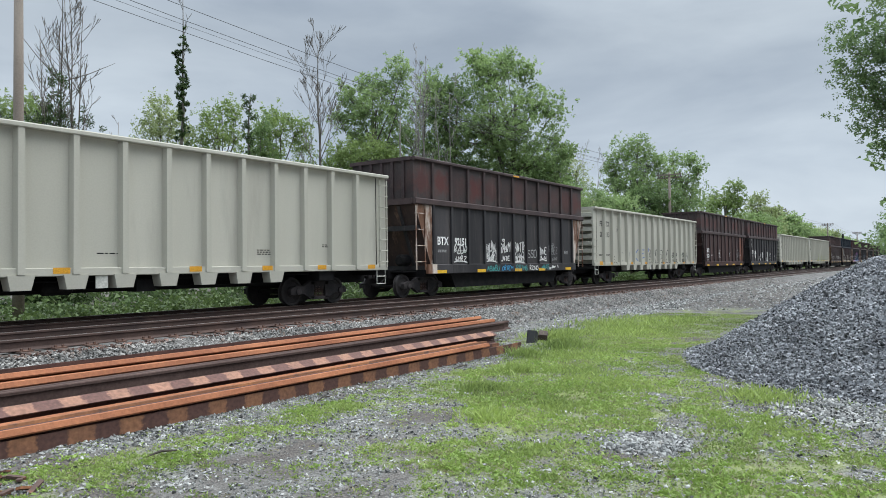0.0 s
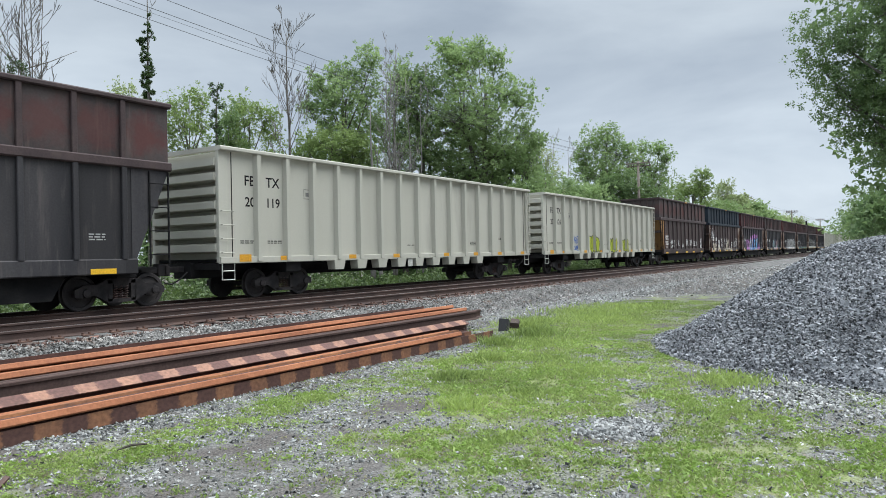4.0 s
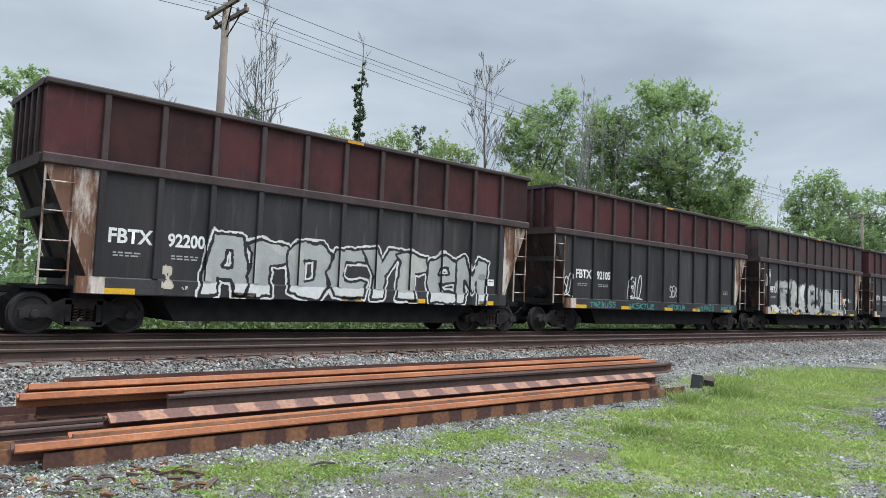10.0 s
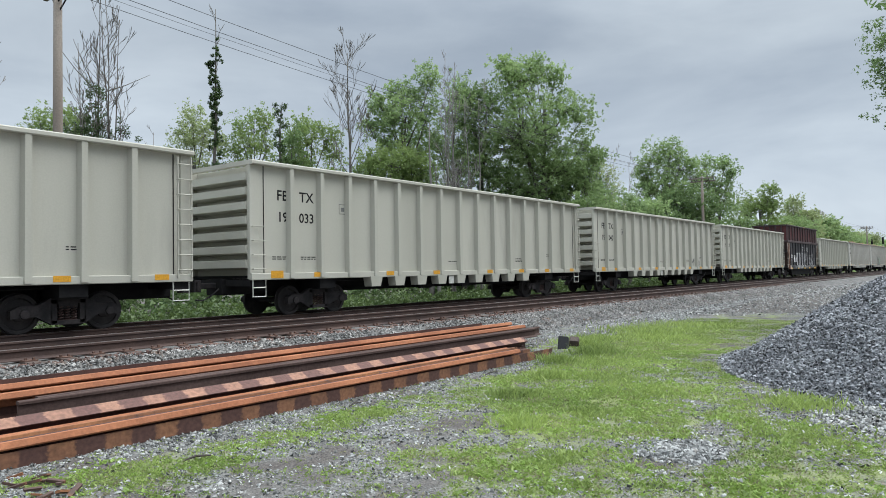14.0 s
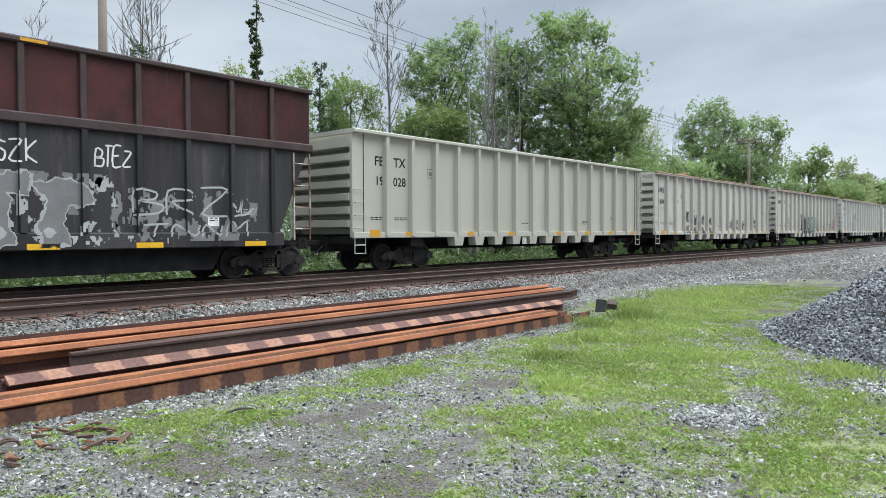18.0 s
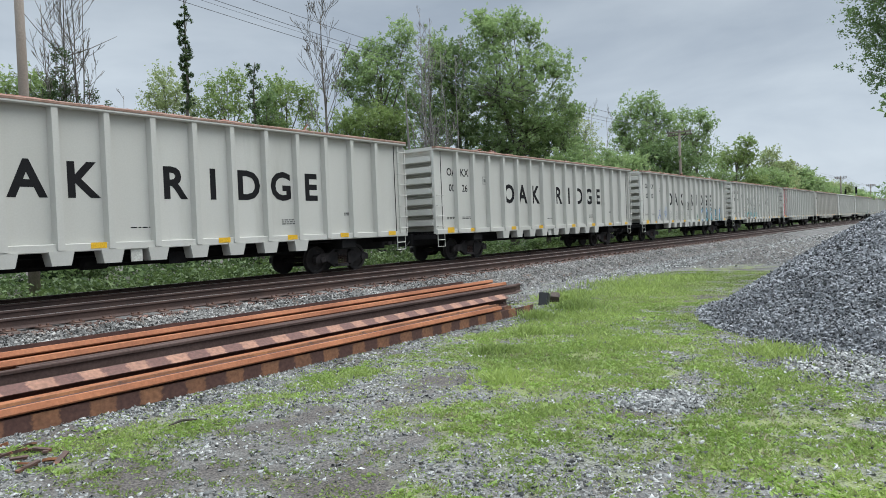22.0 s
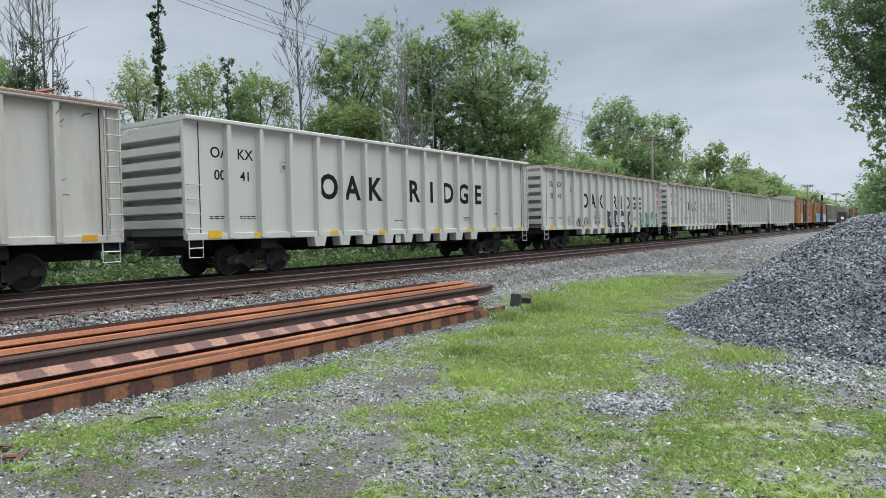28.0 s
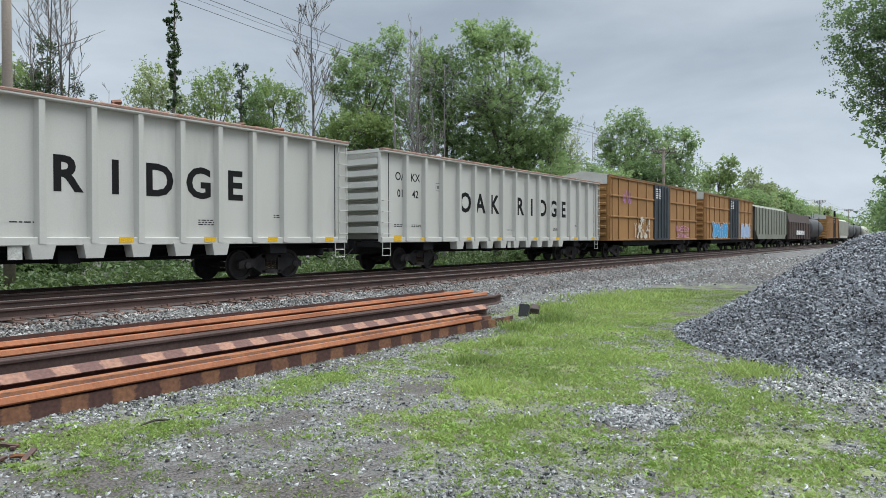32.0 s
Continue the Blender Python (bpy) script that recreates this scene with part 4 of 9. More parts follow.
def gray_shared(paint):
    """Meshes common to all grey cars of one paint."""
    H = GRAY_HALF
    s = Build()
    s.box(-H, H, -1.395, -1.365, 1.04, 4.12)
    side = s.mesh("side_sheet", paint)
    r = Build()
    r.add([(-0.115, 0, 1.06), (-0.075, -0.15, 1.06), (0.075, -0.15, 1.06), (0.115, 0, 1.06), (-0.105, 0, 4.10), (-0.065, -0.15, 4.10), (0.065, -0.15, 4.10), (0.105, 0, 4.10)],
          [(0, 1, 5, 4), (1, 2, 6, 5), (2, 3, 7, 6), (4, 5, 6, 7), (0, 3, 2, 1)])
    rib = r.mesh("side_rib", paint)
    c = Build()
    for sy in (-1, 1):
        a, b = sorted((sy * 1.42, sy * 1.57))
        c.lbox(-H - 0.02, H + 0.02, a, b, 4.06, 4.18, 0.025)
    c.lbox(-H - 0.02, -H + 0.13, -1.42, 1.42, 4.06, 4.18, 0.02)
    c.lbox(H - 0.13, H + 0.02, -1.42, 1.42, 4.06, 4.18, 0.02)
    chord = c.mesh("top_chord", paint)
    q = Build()
    for sy in (-1, 1):
        a, b = sorted((sy * 1.40, sy * 1.50))
        q.lbox(-H, H, a, b, 1.02, 1.2, 0.015)
    sill = q.mesh("side_sill", paint)
    p = Build()   # tub bracket under a rib
    for sy in (-1,):
        o, i = sy * 1.535, sy * 1.20
        lo = [(-0.20, o * 0.985, 0.74), (0.20, o * 0.985, 0.74), (0.20, i, 0.74), (-0.20, i, 0.74)]
        hi = [(-0.27, o, 1.05), (0.27, o, 1.05), (0.27, i, 1.05), (-0.27, i, 1.05)]
        p.prism(lo, hi, sy > 0)
    tub = p.mesh("tub_bracket", paint)
    e = Build()
    e.box(-H + 0.26, -H + 0.29, -1.42, 1.42, 1.05, 4.08)
    for y in (-1.38, 1.38):
        e.cbox(-H - 0.01, -H + 0.28, y - 0.06, y + 0.06, 1.05, 4.08)
    end = e.mesh("end_sheet", paint)
    g = Build()
    g.prism([(-H + 0.27, -1.33, -0.15), (-H + 0.27, 1.33, -0.15), (-H + 0.27, 1.33, 0.15), (-H + 0.27, -1.33, 0.15)],
            [(-H - 0.07, -1.33, -0.10), (-H - 0.07, 1.33, -0.10), (-H - 0.07, 1.33, 0.10), (-H - 0.07, -1.33, 0.10)], True)
    end_rib = g.mesh("end_rib", paint)
    f = Build()
    f.box(-H + 0.12, H - 0.12, -1.42, 1.42, 1.06, 1.14)
    f.lbox(-H - 0.1, H + 0.1, -0.36, 0.36, 0.62, 1.06, 0.04)
    for x in (-6.5, 6.5):
        f.lbox(x - 0.3, x + 0.3, -1.4, 1.4, 0.72, 1.05, 0.03)
    f.box(-H, -H + 0.5, -1.4, 1.4, 0.86, 1.04)
    f.box(H - 0.5, H, -1.4, 1.4, 0.86, 1.04)
    floor = f.mesh("underframe", UNDER)
    seam = Build()
    seam.box(-0.012, 0.012, -1.405, -1.39, 1.2, 4.06)
    return dict(side=side, rib=rib, chord=chord, sill=sill, tub=tub, end=end, end_rib=end_rib, floor=floor, seam=seam.mesh("corner_seam", UNDER))


def gray_car(spec):
    paint = {"": GRAY_PAINT, "clean": GRAY_CLEAN, "dirty": GRAY_DIRTY}[spec.get("paint", "")]
    H = GRAY_HALF
    mark = spec.get("mark", ("", "", "", ""))
    oak = spec.get("oak", False)
    look_words = {"": "pale grey", "clean": "clean light grey", "dirty": "stained pale grey"}[spec.get("paint", "")]
    label = spec.get("label") or f"{look_words} ribbed gondola car" + (" with large black words" if oak else " with black reporting marks")
    car = thing("gondola_car", label, "freight car", "cars of the freight train")
    g = cached(("gray", paint.name), lambda: gray_shared(paint))
    part("underframe", g["floor"], car, "black steel underframe")
    part("side_sheet", g["side"], car)
    part("side_sheet", g["side"], car, "", pose(0, 0, 0, 0, 0, 180))
    part("top_chord", g["chord"], car)
    if spec.get("load"):   # rust worn through along the rim
        rr = Build()
        rr.lbox(-H - 0.03, H + 0.03, -1.578, -1.40, 4.11, 4.195, 0.02)
        part("rim_cap", cached("rim_cap", lambda: rr.mesh("rim_cap", RIM_RUST)), car, "pinkish rust worn through along the rim")
    part("side_sill", g["sill"], car)
    for x in RIBS:
        part("side_rib", g["rib"], car, "", (x, -1.395, 0))
        part("side_rib", g["rib"], car, "", Matrix.Translation((x, 1.395, 0)) @ pose(0, 0, 0, 0, 0, 180))
    for k, x in enumerate(RIBS):
        if -5.2 < x < 5.0:
            part("tub_bracket", g["tub"], car, "", (x, 0, 0))
            part("tub_bracket", g["tub"], car, "", Matrix.Translation((x, 0, 0)) @ pose(0, 0, 0, 0, 0, 180))
    for turn in (0, 180):
        m = pose(0, 0, 0, 0, 0, turn)
        part("end_sheet", g["end"], car, "", m)
        for k in range(7):
            part("end_rib", g["end_rib"], car, "", m @ Matrix.Translation((0, 0, 1.45 + 0.385 * k)))
    part("corner_seam", g["seam"], car, "", (-H + 0.47, 0, 0))
    part("corner_seam", g["seam"], car, "", (H - 0.45, 0, 0))
    rung = cached(("grab", paint.name), lambda: Build().tube([(0, 0.06, 0), (0, -0.04, 0), (0.4, -0.04, 0), (0.4, 0.06, 0)], 0.014, 5).mesh("grab_iron", paint))
    for k in range(4):
        part("grab_iron", rung, car, "", (-H + 0.05, -1.47, 1.31 + 0.375 * k))
    part("ladder", ladder_mesh("tall", 0.36, 1.12, 4.0, 8, paint), car, "", (H - 0.40, -1.52, 0))
    part("stirrup_step", step_mesh(GALV), car, "", (-H + 0.06, -1.46, 0))
    part("stirrup_step", step_mesh(GALV), car, "", (H - 0.5, -1.46, 0))
    for x in (-6.55, 6.55):
        add_truck(car, x)
    add_couplers(car, H)
    # brake gear under the floor
    b = Build()
    b.barrel(-1.6, -0.9, -0.75, 0.78, [(0, 0.12), (0.1, 0.19), (0.9, 0.19), (1, 0.12)], 14)
    b.tube([(-6, -1.15, 0.95), (-1.2, -1.15, 0.9), (6, -1.15, 0.95)], 0.022, 5)
    b.tube([(-5, -0.5, 0.7), (5, -0.5, 0.72)], 0.03, 5)
    b.box(0.4, 0.9, -1.2, -0.8, 0.62, 0.9)
    part("brake_gear", cached("graybrake", lambda: b.mesh("brake_gear", UNDER)), car)
    part("placard", cached(("placard", paint.name), lambda: Build().box(0, 0.28, -1.46, -1.44, 0.74, 1.03).mesh("placard", GALV)), car, "pale plate hanging under the sill", ((RIBS[6] + RIBS[7]) / 2 - 0.1, 0, 0))
    # markings
    y = -1.395
    strip = YELLOW if oak else ORANGE
    for i, x in enumerate((-H + 0.62, -H + 2.15, -H + 5.2, -H + 7.6, -H + 10.9, -H + 13.2, -H + 15.3, -H + 17.55)):
        q = Build()
        q.box(0, 0.36 if i else 0.42, -0.004, 0, 0, 0.13 if i else 0.2)
        part("reflector_strip", cached(("strip", strip.name, bool(i)), lambda: q.mesh("reflector_strip", strip)), car, "", (x, -1.503, 1.075 if i else 1.06))
    fw = mark
    for txt, x, z, sz in ((fw[0], -H + 1.12, 3.18, 0.29), (fw[1], -H + 1.98, 3.18, 0.29), (fw[2], -H + 1.12, 2.60, 0.27), (fw[3], -H + 1.98, 2.60, 0.27)):
        if txt:
            narrow = len(txt) > 3
            letters(car, txt, x - (0.27 if narrow and x < -H + 1.5 else 0), y, z, sz, BLACK_INK, 0.006, 0.74 if narrow else 1.0)
    bars(car, y, -H + 0.75, 1.62, 0.5, 2, BLACK_INK)
    bars(car, y, -H + 1.75, 1.62, 0.55, 2, BLACK_INK)
    bars(car, y, -H + 13.1, 1.62, 0.5, 3, BLACK_INK)
    bars(car, y, -H + 15.6, 1.80, 0.4, 2, BLACK_INK)
    bars(car, y, -H + 8.6, 1.5, 0.5, 1, BLACK_INK)
    q = Build()
    for a, b2, c, d in ((0, 0.3, 0, 0.02), (0, 0.3, 0.28, 0.3), (0, 0.02, 0, 0.3), (0.28, 0.3, 0, 0.3), (0.08, 0.22, 0.08, 0.2)):
        q.add([(a, -0.004, c), (b2, -0.004, c), (b2, -0.004, d), (a, -0.004, d)], [(0, 1, 2, 3)])
    part("stencil_box", cached("stencil_box", lambda: q.mesh("stencil_box", plain("grey_lettering", (0.16, 0.16, 0.15)))), car, "", (-H + 3.25, y, 2.92))
    if oak:
        cent = lambda k: (RIBS[k] + RIBS[k + 1]) / 2
        for ch, k in zip("OAKRIDGE", (3, 4, 5, 7, 8, 9, 10, 11)):
            letters(car, ch, cent(k), y, 2.21, 0.77, BLACK_INK, 0.032, 1.0)
    if spec.get("load"):
        rng = random.Random(spec["n"])
        lo = Build()
        nx, ny = 60, 8
        grid = [[(-H + 0.2 + (2 * H - 0.4) * i / nx, -1.38 + 2.76 * j / ny, 4.0 + (0.18 if 0 < j < ny else 0.1) * rng.random() + 0.12 * math.sin(math.pi * j / ny) * (0.6 + 0.5 * math.sin(i * 0.7 + spec["n"]))) for j in range(ny + 1)] for i in range(nx + 1)]
        lo.add([p for row in grid for p in row], [(i * (ny + 1) + j, (i + 1) * (ny + 1) + j, (i + 1) * (ny + 1) + j + 1, i * (ny + 1) + j + 1) for i in range(nx) for j in range(ny)])
        for _ in range(spec["load"]):
            x, yy = rng.uniform(-H + 0.6, H - 0.6), rng.uniform(-1.25, 1.0)
            a, l = rng.uniform(-0.5, 0.5), rng.uniform(0.15, 0.7)
            z = 4.2 + rng.random() * 0.15
            lo.tube([(x, yy, z), (x + l * math.cos(a), yy + l * math.sin(a) * 0.5, z + rng.uniform(-0.05, 0.22))], rng.uniform(0.015, 0.07), 4)
        part("load", lo.mesh("load", SCRAP), car, "rust-brown scrap load rising over the rim")
        net = Build()
        for j, yy in ((0, -1.43), (1, -1.36), (2, -1.28)):
            for _ in range(11):
                a, l = rng.uniform(-H + 0.3, H - 3.0), rng.uniform(0.8, 2.6)
                net.tube([(a + l * i / 8, yy + 0.02 * rng.uniform(-1, 1), 4.16 + 0.025 * j + 0.05 * rng.random()) for i in range(9)], 0.014, 4)
        part("netting", net.mesh("netting", NET), car, "red debris netting along the rim")["kind"] = "stuff"
    if spec.get("paint") == "dirty":   # scuffs and rubbed patches
        rng = random.Random(900 + spec["n"])
        scuffs = []
        for _ in range(26):
            x, z, l, a = rng.uniform(-H + 0.6, H - 0.6), rng.uniform(1.5, 3.9), rng.uniform(0.08, 0.4), rng.uniform(-1.2, 1.2)
            scuffs.append(smooth_line([(x, z), (x + l * 0.5 * math.cos(a), z + l * 0.5 * math.sin(a) + 0.03), (x + l * math.cos(a), z + l * math.sin(a))], 3))
        ribbons(car, scuffs, 0.013, gray_depth, "scuff", "dark scuffs on the grey side", 0.003)
        for k in range(5):
            smear(car, gray_depth, 950 + 7 * k + spec["n"], rng.uniform(-H + 1, H - 2.5), rng.uniform(1.3, 3.0), 1.0, 0.8, "umber" if k % 2 else "pale", 0.5, 0.026, "rubbed stain on the grey side")
    for f in spec.get("art", ()):
        f(car, gray_depth)
    return car


# ---- black gondola with a raised extension ----
B_RIBS = [-BLACK_HALF + 1.10 + 1.172 * k for k in range(11)]


def black_depth(x, z=2.0):
    if z < 1.205:
        return 1.522
    return 1.54 if any(abs(x - r) < 0.075 for r in B_RIBS) else 1.46


def black_car(spec):
    H = BLACK_HALF
    lower, upper, endp = spec["lower"], spec["upper"], spec["end"]
    frame_paint = upper if upper is BLUE_PAINT else FRAME
    rib_paint = FRAME if lower in (BROWN_PAINT, RUSTY_PAINT) else lower
    car = thing("high_side_gondola_car", spec["label"], "freight car", "cars of the freight train")
    key = (lower.name, upper.name, endp.name)

    def side_low():
        b = Build()   # cut back along the sloped ends
        ol = [(-H + 0.10, 3.36), (-H + 1.02, 1.18), (H - 1.02, 1.18), (H - 0.10, 3.36)]
        b.prism([(x, -1.46, z) for x, z in ol], [(x, -1.43, z) for x, z in ol])
        return b.mesh("side_sheet", lower)

    def corner():
        b = Build()   # gusset plate on the side at the end
        ol = [(-H + 0.02, 3.34), (-H + 0.30, 3.34), (-H + 1.04, 3.34), (-H + 1.04, 1.2), (-H + 0.92, 1.2)]
        b.prism([(x, -1.475, z) for x, z in reversed(ol)], [(x, -1.462, z) for x, z in reversed(ol)], True)
        return b.mesh("corner_plate", endp)

    def end_plate():
        b = Build()
        b.prism([(-H + 0.06, -1.42, 3.36), (-H + 0.06, 1.42, 3.36), (-H + 1.0, 1.42, 1.15), (-H + 1.0, -1.42, 1.15)],
                [(-H + 0.10, -1.42, 3.36), (-H + 0.10, 1.42, 3.36), (-H + 1.04, 1.42, 1.15), (-H + 1.04, -1.42, 1.15)])
        return b.mesh("slope_sheet", endp if endp is not PEEL else END_RUST)

    def ext_side():
        b = Build()
        b.box(-H, H, -1.44, -1.41, 3.55, 4.95)
        return b.mesh("extension_sheet", upper)

    def ext_end():
        b = Build()
        b.box(-H, -H + 0.03, -1.41, 1.41, 3.55, 4.95)
        return b.mesh("extension_end", upper)

    def ext_rib():
        b = Build()
        b.cbox(-H - 0.07, -H, -0.06, 0.06, 3.55, 4.95)
        return b.mesh("end_rib", frame_paint)

    def slope_rib():
        b = Build()
        b.prism([(-H + 0.02, -0.06, 3.3), (-H + 0.02, 0.06, 3.3), (-H + 0.92, 0.06, 1.15), (-H + 0.92, -0.06, 1.15)],
                [(-H + 0.10, -0.06, 3.3), (-H + 0.10, 0.06, 3.3), (-H + 1.0, 0.06, 1.15), (-H + 1.0, -0.06, 1.15)])
        return b.mesh("slope_rib", rib_paint)

    def slope_beam():
        b = Build()
        b.lbox(-H + 0.26, -H + 0.40, -1.4, 1.4, 2.42, 2.60, 0.02)
        return b.mesh("slope_beam", lower)

    def rim():
        b = Build()
        for s in (-1, 1):
            a, c = sorted((s * 1.39, s * 1.55))
            b.lbox(-H - 0.04, H + 0.04, a, c, 4.90, 5.03, 0.03)
        for x in (-H, H):
            b.lbox(x - 0.08, x + 0.08, -1.39, 1.39, 4.90, 5.03, 0.03)
        return b.mesh("top_rim", frame_paint)

    def ledge():
        b = Build()
        for s in (-1, 1):
            a, c = sorted((s * 1.40, s * 1.56))
            b.lbox(-H - 0.02, H + 0.02, a, c, 3.34, 3.56, 0.03)
        for x in (-H, H):
            b.lbox(x - 0.06, x + 0.06, -1.40, 1.40, 3.34, 3.56, 0.03)
        return b.mesh("ledge", frame_paint)

    def rib_low():
        b = Build()
        b.cbox(-0.065, 0.065, -0.078, 0, 1.2, 3.36, 0.015)
        return b.mesh("side_rib", rib_paint)

    def rib_up():
        b = Build()
        b.cbox(-0.065, 0.065, -0.08, 0, 3.55, 4.92, 0.015)
        return b.mesh("extension_rib", frame_paint)

    def sill():
        b = Build()
        for s in (-1, 1):
            a, c = sorted((s * 1.36, s * 1.52))
            b.lbox(-H + 0.92, H - 0.92, a, c, 0.84, 1.2, 0.025)
        for x in (-H + 0.92, H - 1.02):
            b.box(x, x + 0.1, -1.36, 1.36, 0.9, 1.15)
        return b.mesh("side_sill", lower)

    def under():
        b = Build()
        b.lbox(-H - 0.1, H + 0.1, -0.34, 0.34, 0.66, 1.0, 0.04)
        ol = [(-4.55, 0.9), (-4.2, 0.30), (4.2, 0.30), (4.55, 0.9)]
        b.prism([(x, -1.24, z) for x, z in ol], [(x, 1.24, z) for x, z in ol], True)
        b.box(-H + 1.0, H - 1.0, -1.36, 1.36, 1.0, 1.2)
        for x in (-5.95, 5.95):
            b.lbox(x - 0.25, x + 0.25, -1.3, 1.3, 0.74, 1.0, 0.03)
        b.box(-H + 0.02, -H + 1.0, -0.9, 0.9, 0.92, 0.98)
        b.box(H - 1.0, H - 0.02, -0.9, 0.9, 0.92, 0.98)
        b.barrel(-H + 0.25, -H + 0.75, -0.55, 1.35, [(0, 0.15), (0.1, 0.22), (0.9, 0.22), (1, 0.15)], 14)
        return b.mesh("underframe", UNDER)

    def corner_block():
        b = Build()
        b.cbox(-H + 0.72, -H + 1.28, -1.53, -1.40, 0.86, 1.2, 0.02)
        return b.mesh("jacking_block", endp if endp is PEEL else lower)

    low, ext = cached(("bl", lower.name), side_low), cached(("be", upper.name), ext_side)
    part("underframe", cached("black_under", under), car, "black belly tank and centre sill")
    for turn in (0, 180):
        m = pose(0, 0, 0, 0, 0, turn)
        part("side_sheet", low, car, "", m)
        part("extension_sheet", ext, car, "", m)
        part("slope_sheet", cached(("bs", lower.name, endp.name), end_plate), car, "", m)
        part("extension_end", cached(("bee", upper.name), ext_end), car, "", m)
        for y in (-1.0, -0.5, 0, 0.5, 1.0):
            part("end_rib", cached(("ber", frame_paint.name), ext_rib), car, "", m @ Matrix.Translation((0, y, 0)))
        for y in (-0.7, 0.7):
            part("slope_rib", cached(("bsr", rib_paint.name), slope_rib), car, "", m @ Matrix.Translation((0, y, 0)))
        part("slope_beam", cached(("bsb", lower.name), slope_beam), car, "", m)
    plate = cached(("bc", endp.name), corner)
    if spec.get("plates", (1, 1))[0]:
        part("corner_plate", plate, car, spec.get("plate_label", ""))
    if spec.get("plates", (1, 1))[1]:
        mirror = Build()
        ol = [(H - 0.02, 3.34), (H - 0.30, 3.34), (H - 1.04, 3.34), (H - 1.04, 1.2), (H - 0.92, 1.2)]
        mirror.prism([(x, -1.475, z) for x, z in ol], [(x, -1.462, z) for x, z in ol])
        part("corner_plate", cached(("bcm", endp.name), lambda: mirror.mesh("corner_plate", endp)), car, spec.get("plate_label", ""))
    part("top_rim", cached(("br", frame_paint.name), rim), car)
    part("ledge", cached(("bg", frame_paint.name), ledge), car)
    part("side_sill", cached(("bsi", lower.name), sill), car)
    part("jacking_block", cached(("bj", lower.name, endp.name), corner_block), car)
    rl, ru = cached(("brl", rib_paint.name), rib_low), cached(("bru", frame_paint.name), rib_up)
    for x in B_RIBS:
        part("side_rib", rl, car, "", (x, -1.46, 0))
        part("side_rib", rl, car, "", Matrix.Translation((x, 1.46, 0)) @ pose(0, 0, 0, 0, 0, 180))
        part("extension_rib", ru, car, "", (x, -1.44, 0))
        part("extension_rib", ru, car, "", Matrix.Translation((x, 1.44, 0)) @ pose(0, 0, 0, 0, 0, 180))
    lad = PEEL if endp is PEEL else UNDER
    part("ladder", ladder_mesh("bl", 0.52, 1.0, 3.30, 4, lad), car, "", (-H + 0.05, -1.5, 0))
    part("ladder", ladder_mesh("bl", 0.52, 1.0, 3.30, 4, lad), car, "", (H - 0.57, -1.5, 0))
    part("ladder", ladder_mesh("bu", 0.40, 3.6, 4.8, 3, upper), car, "", pose(H + 0.1, -1.2, 0, 0, 0, 90))
    for x in (-5.98, 5.98):
        add_truck(car, x)
    add_couplers(car, H + 0.02)
    q = Build()
    q.box(0, 0.62, -0.004, 0, 0, 0.12)
    strip = cached("black_strip", lambda: q.mesh("reflector_strip", YELLOW))
    for x in spec.get("strips", (-H + 1.25, -H + 4.0, -H + 7.0, -H + 9.2, H - 2.1)):
        part("reflector_strip", strip, car, "", (x, -1.522, 0.86))
    part("reflector_strip", cached("rim_strip", lambda: Build().box(0, 0.5, -0.004, 0, 0, 0.065).mesh("reflector_strip", ORANGE)), car, "", (-0.1, -1.552, 4.93))
    mk = spec.get("mark", ("", ""))
    if mk[0]:
        letters(car, mk[0], -H + 1.72, -1.46, 1.92, 0.30, WHITE_INK, 0.012, 0.92)
    if mk[1]:
        letters(car, mk[1], (-H + 2.92) if not spec.get("below") else -H + 1.72, -1.46, 1.92 if not spec.get("below") else 1.52, 0.28, WHITE_INK, 0.012, 0.86)
    bars(car, -1.46, -H + 1.4, 1.70 if not spec.get("below") else 1.36, 0.55, 2, plain("faded_white_lettering", (0.36, 0.36, 0.35)), 0.03)
    bars(car, -1.46, -H + 2.6, 1.70, 0.6, 2, plain("faded_white_lettering", (0.36, 0.36, 0.35)), 0.03)
    bars(car, -1.46, H - 2.1, 1.75, 0.4, 3, plain("faded_white_lettering", (0.36, 0.36, 0.35)), 0.03)
    for f in spec.get("art", ()):
        f(car, black_depth)
    return car


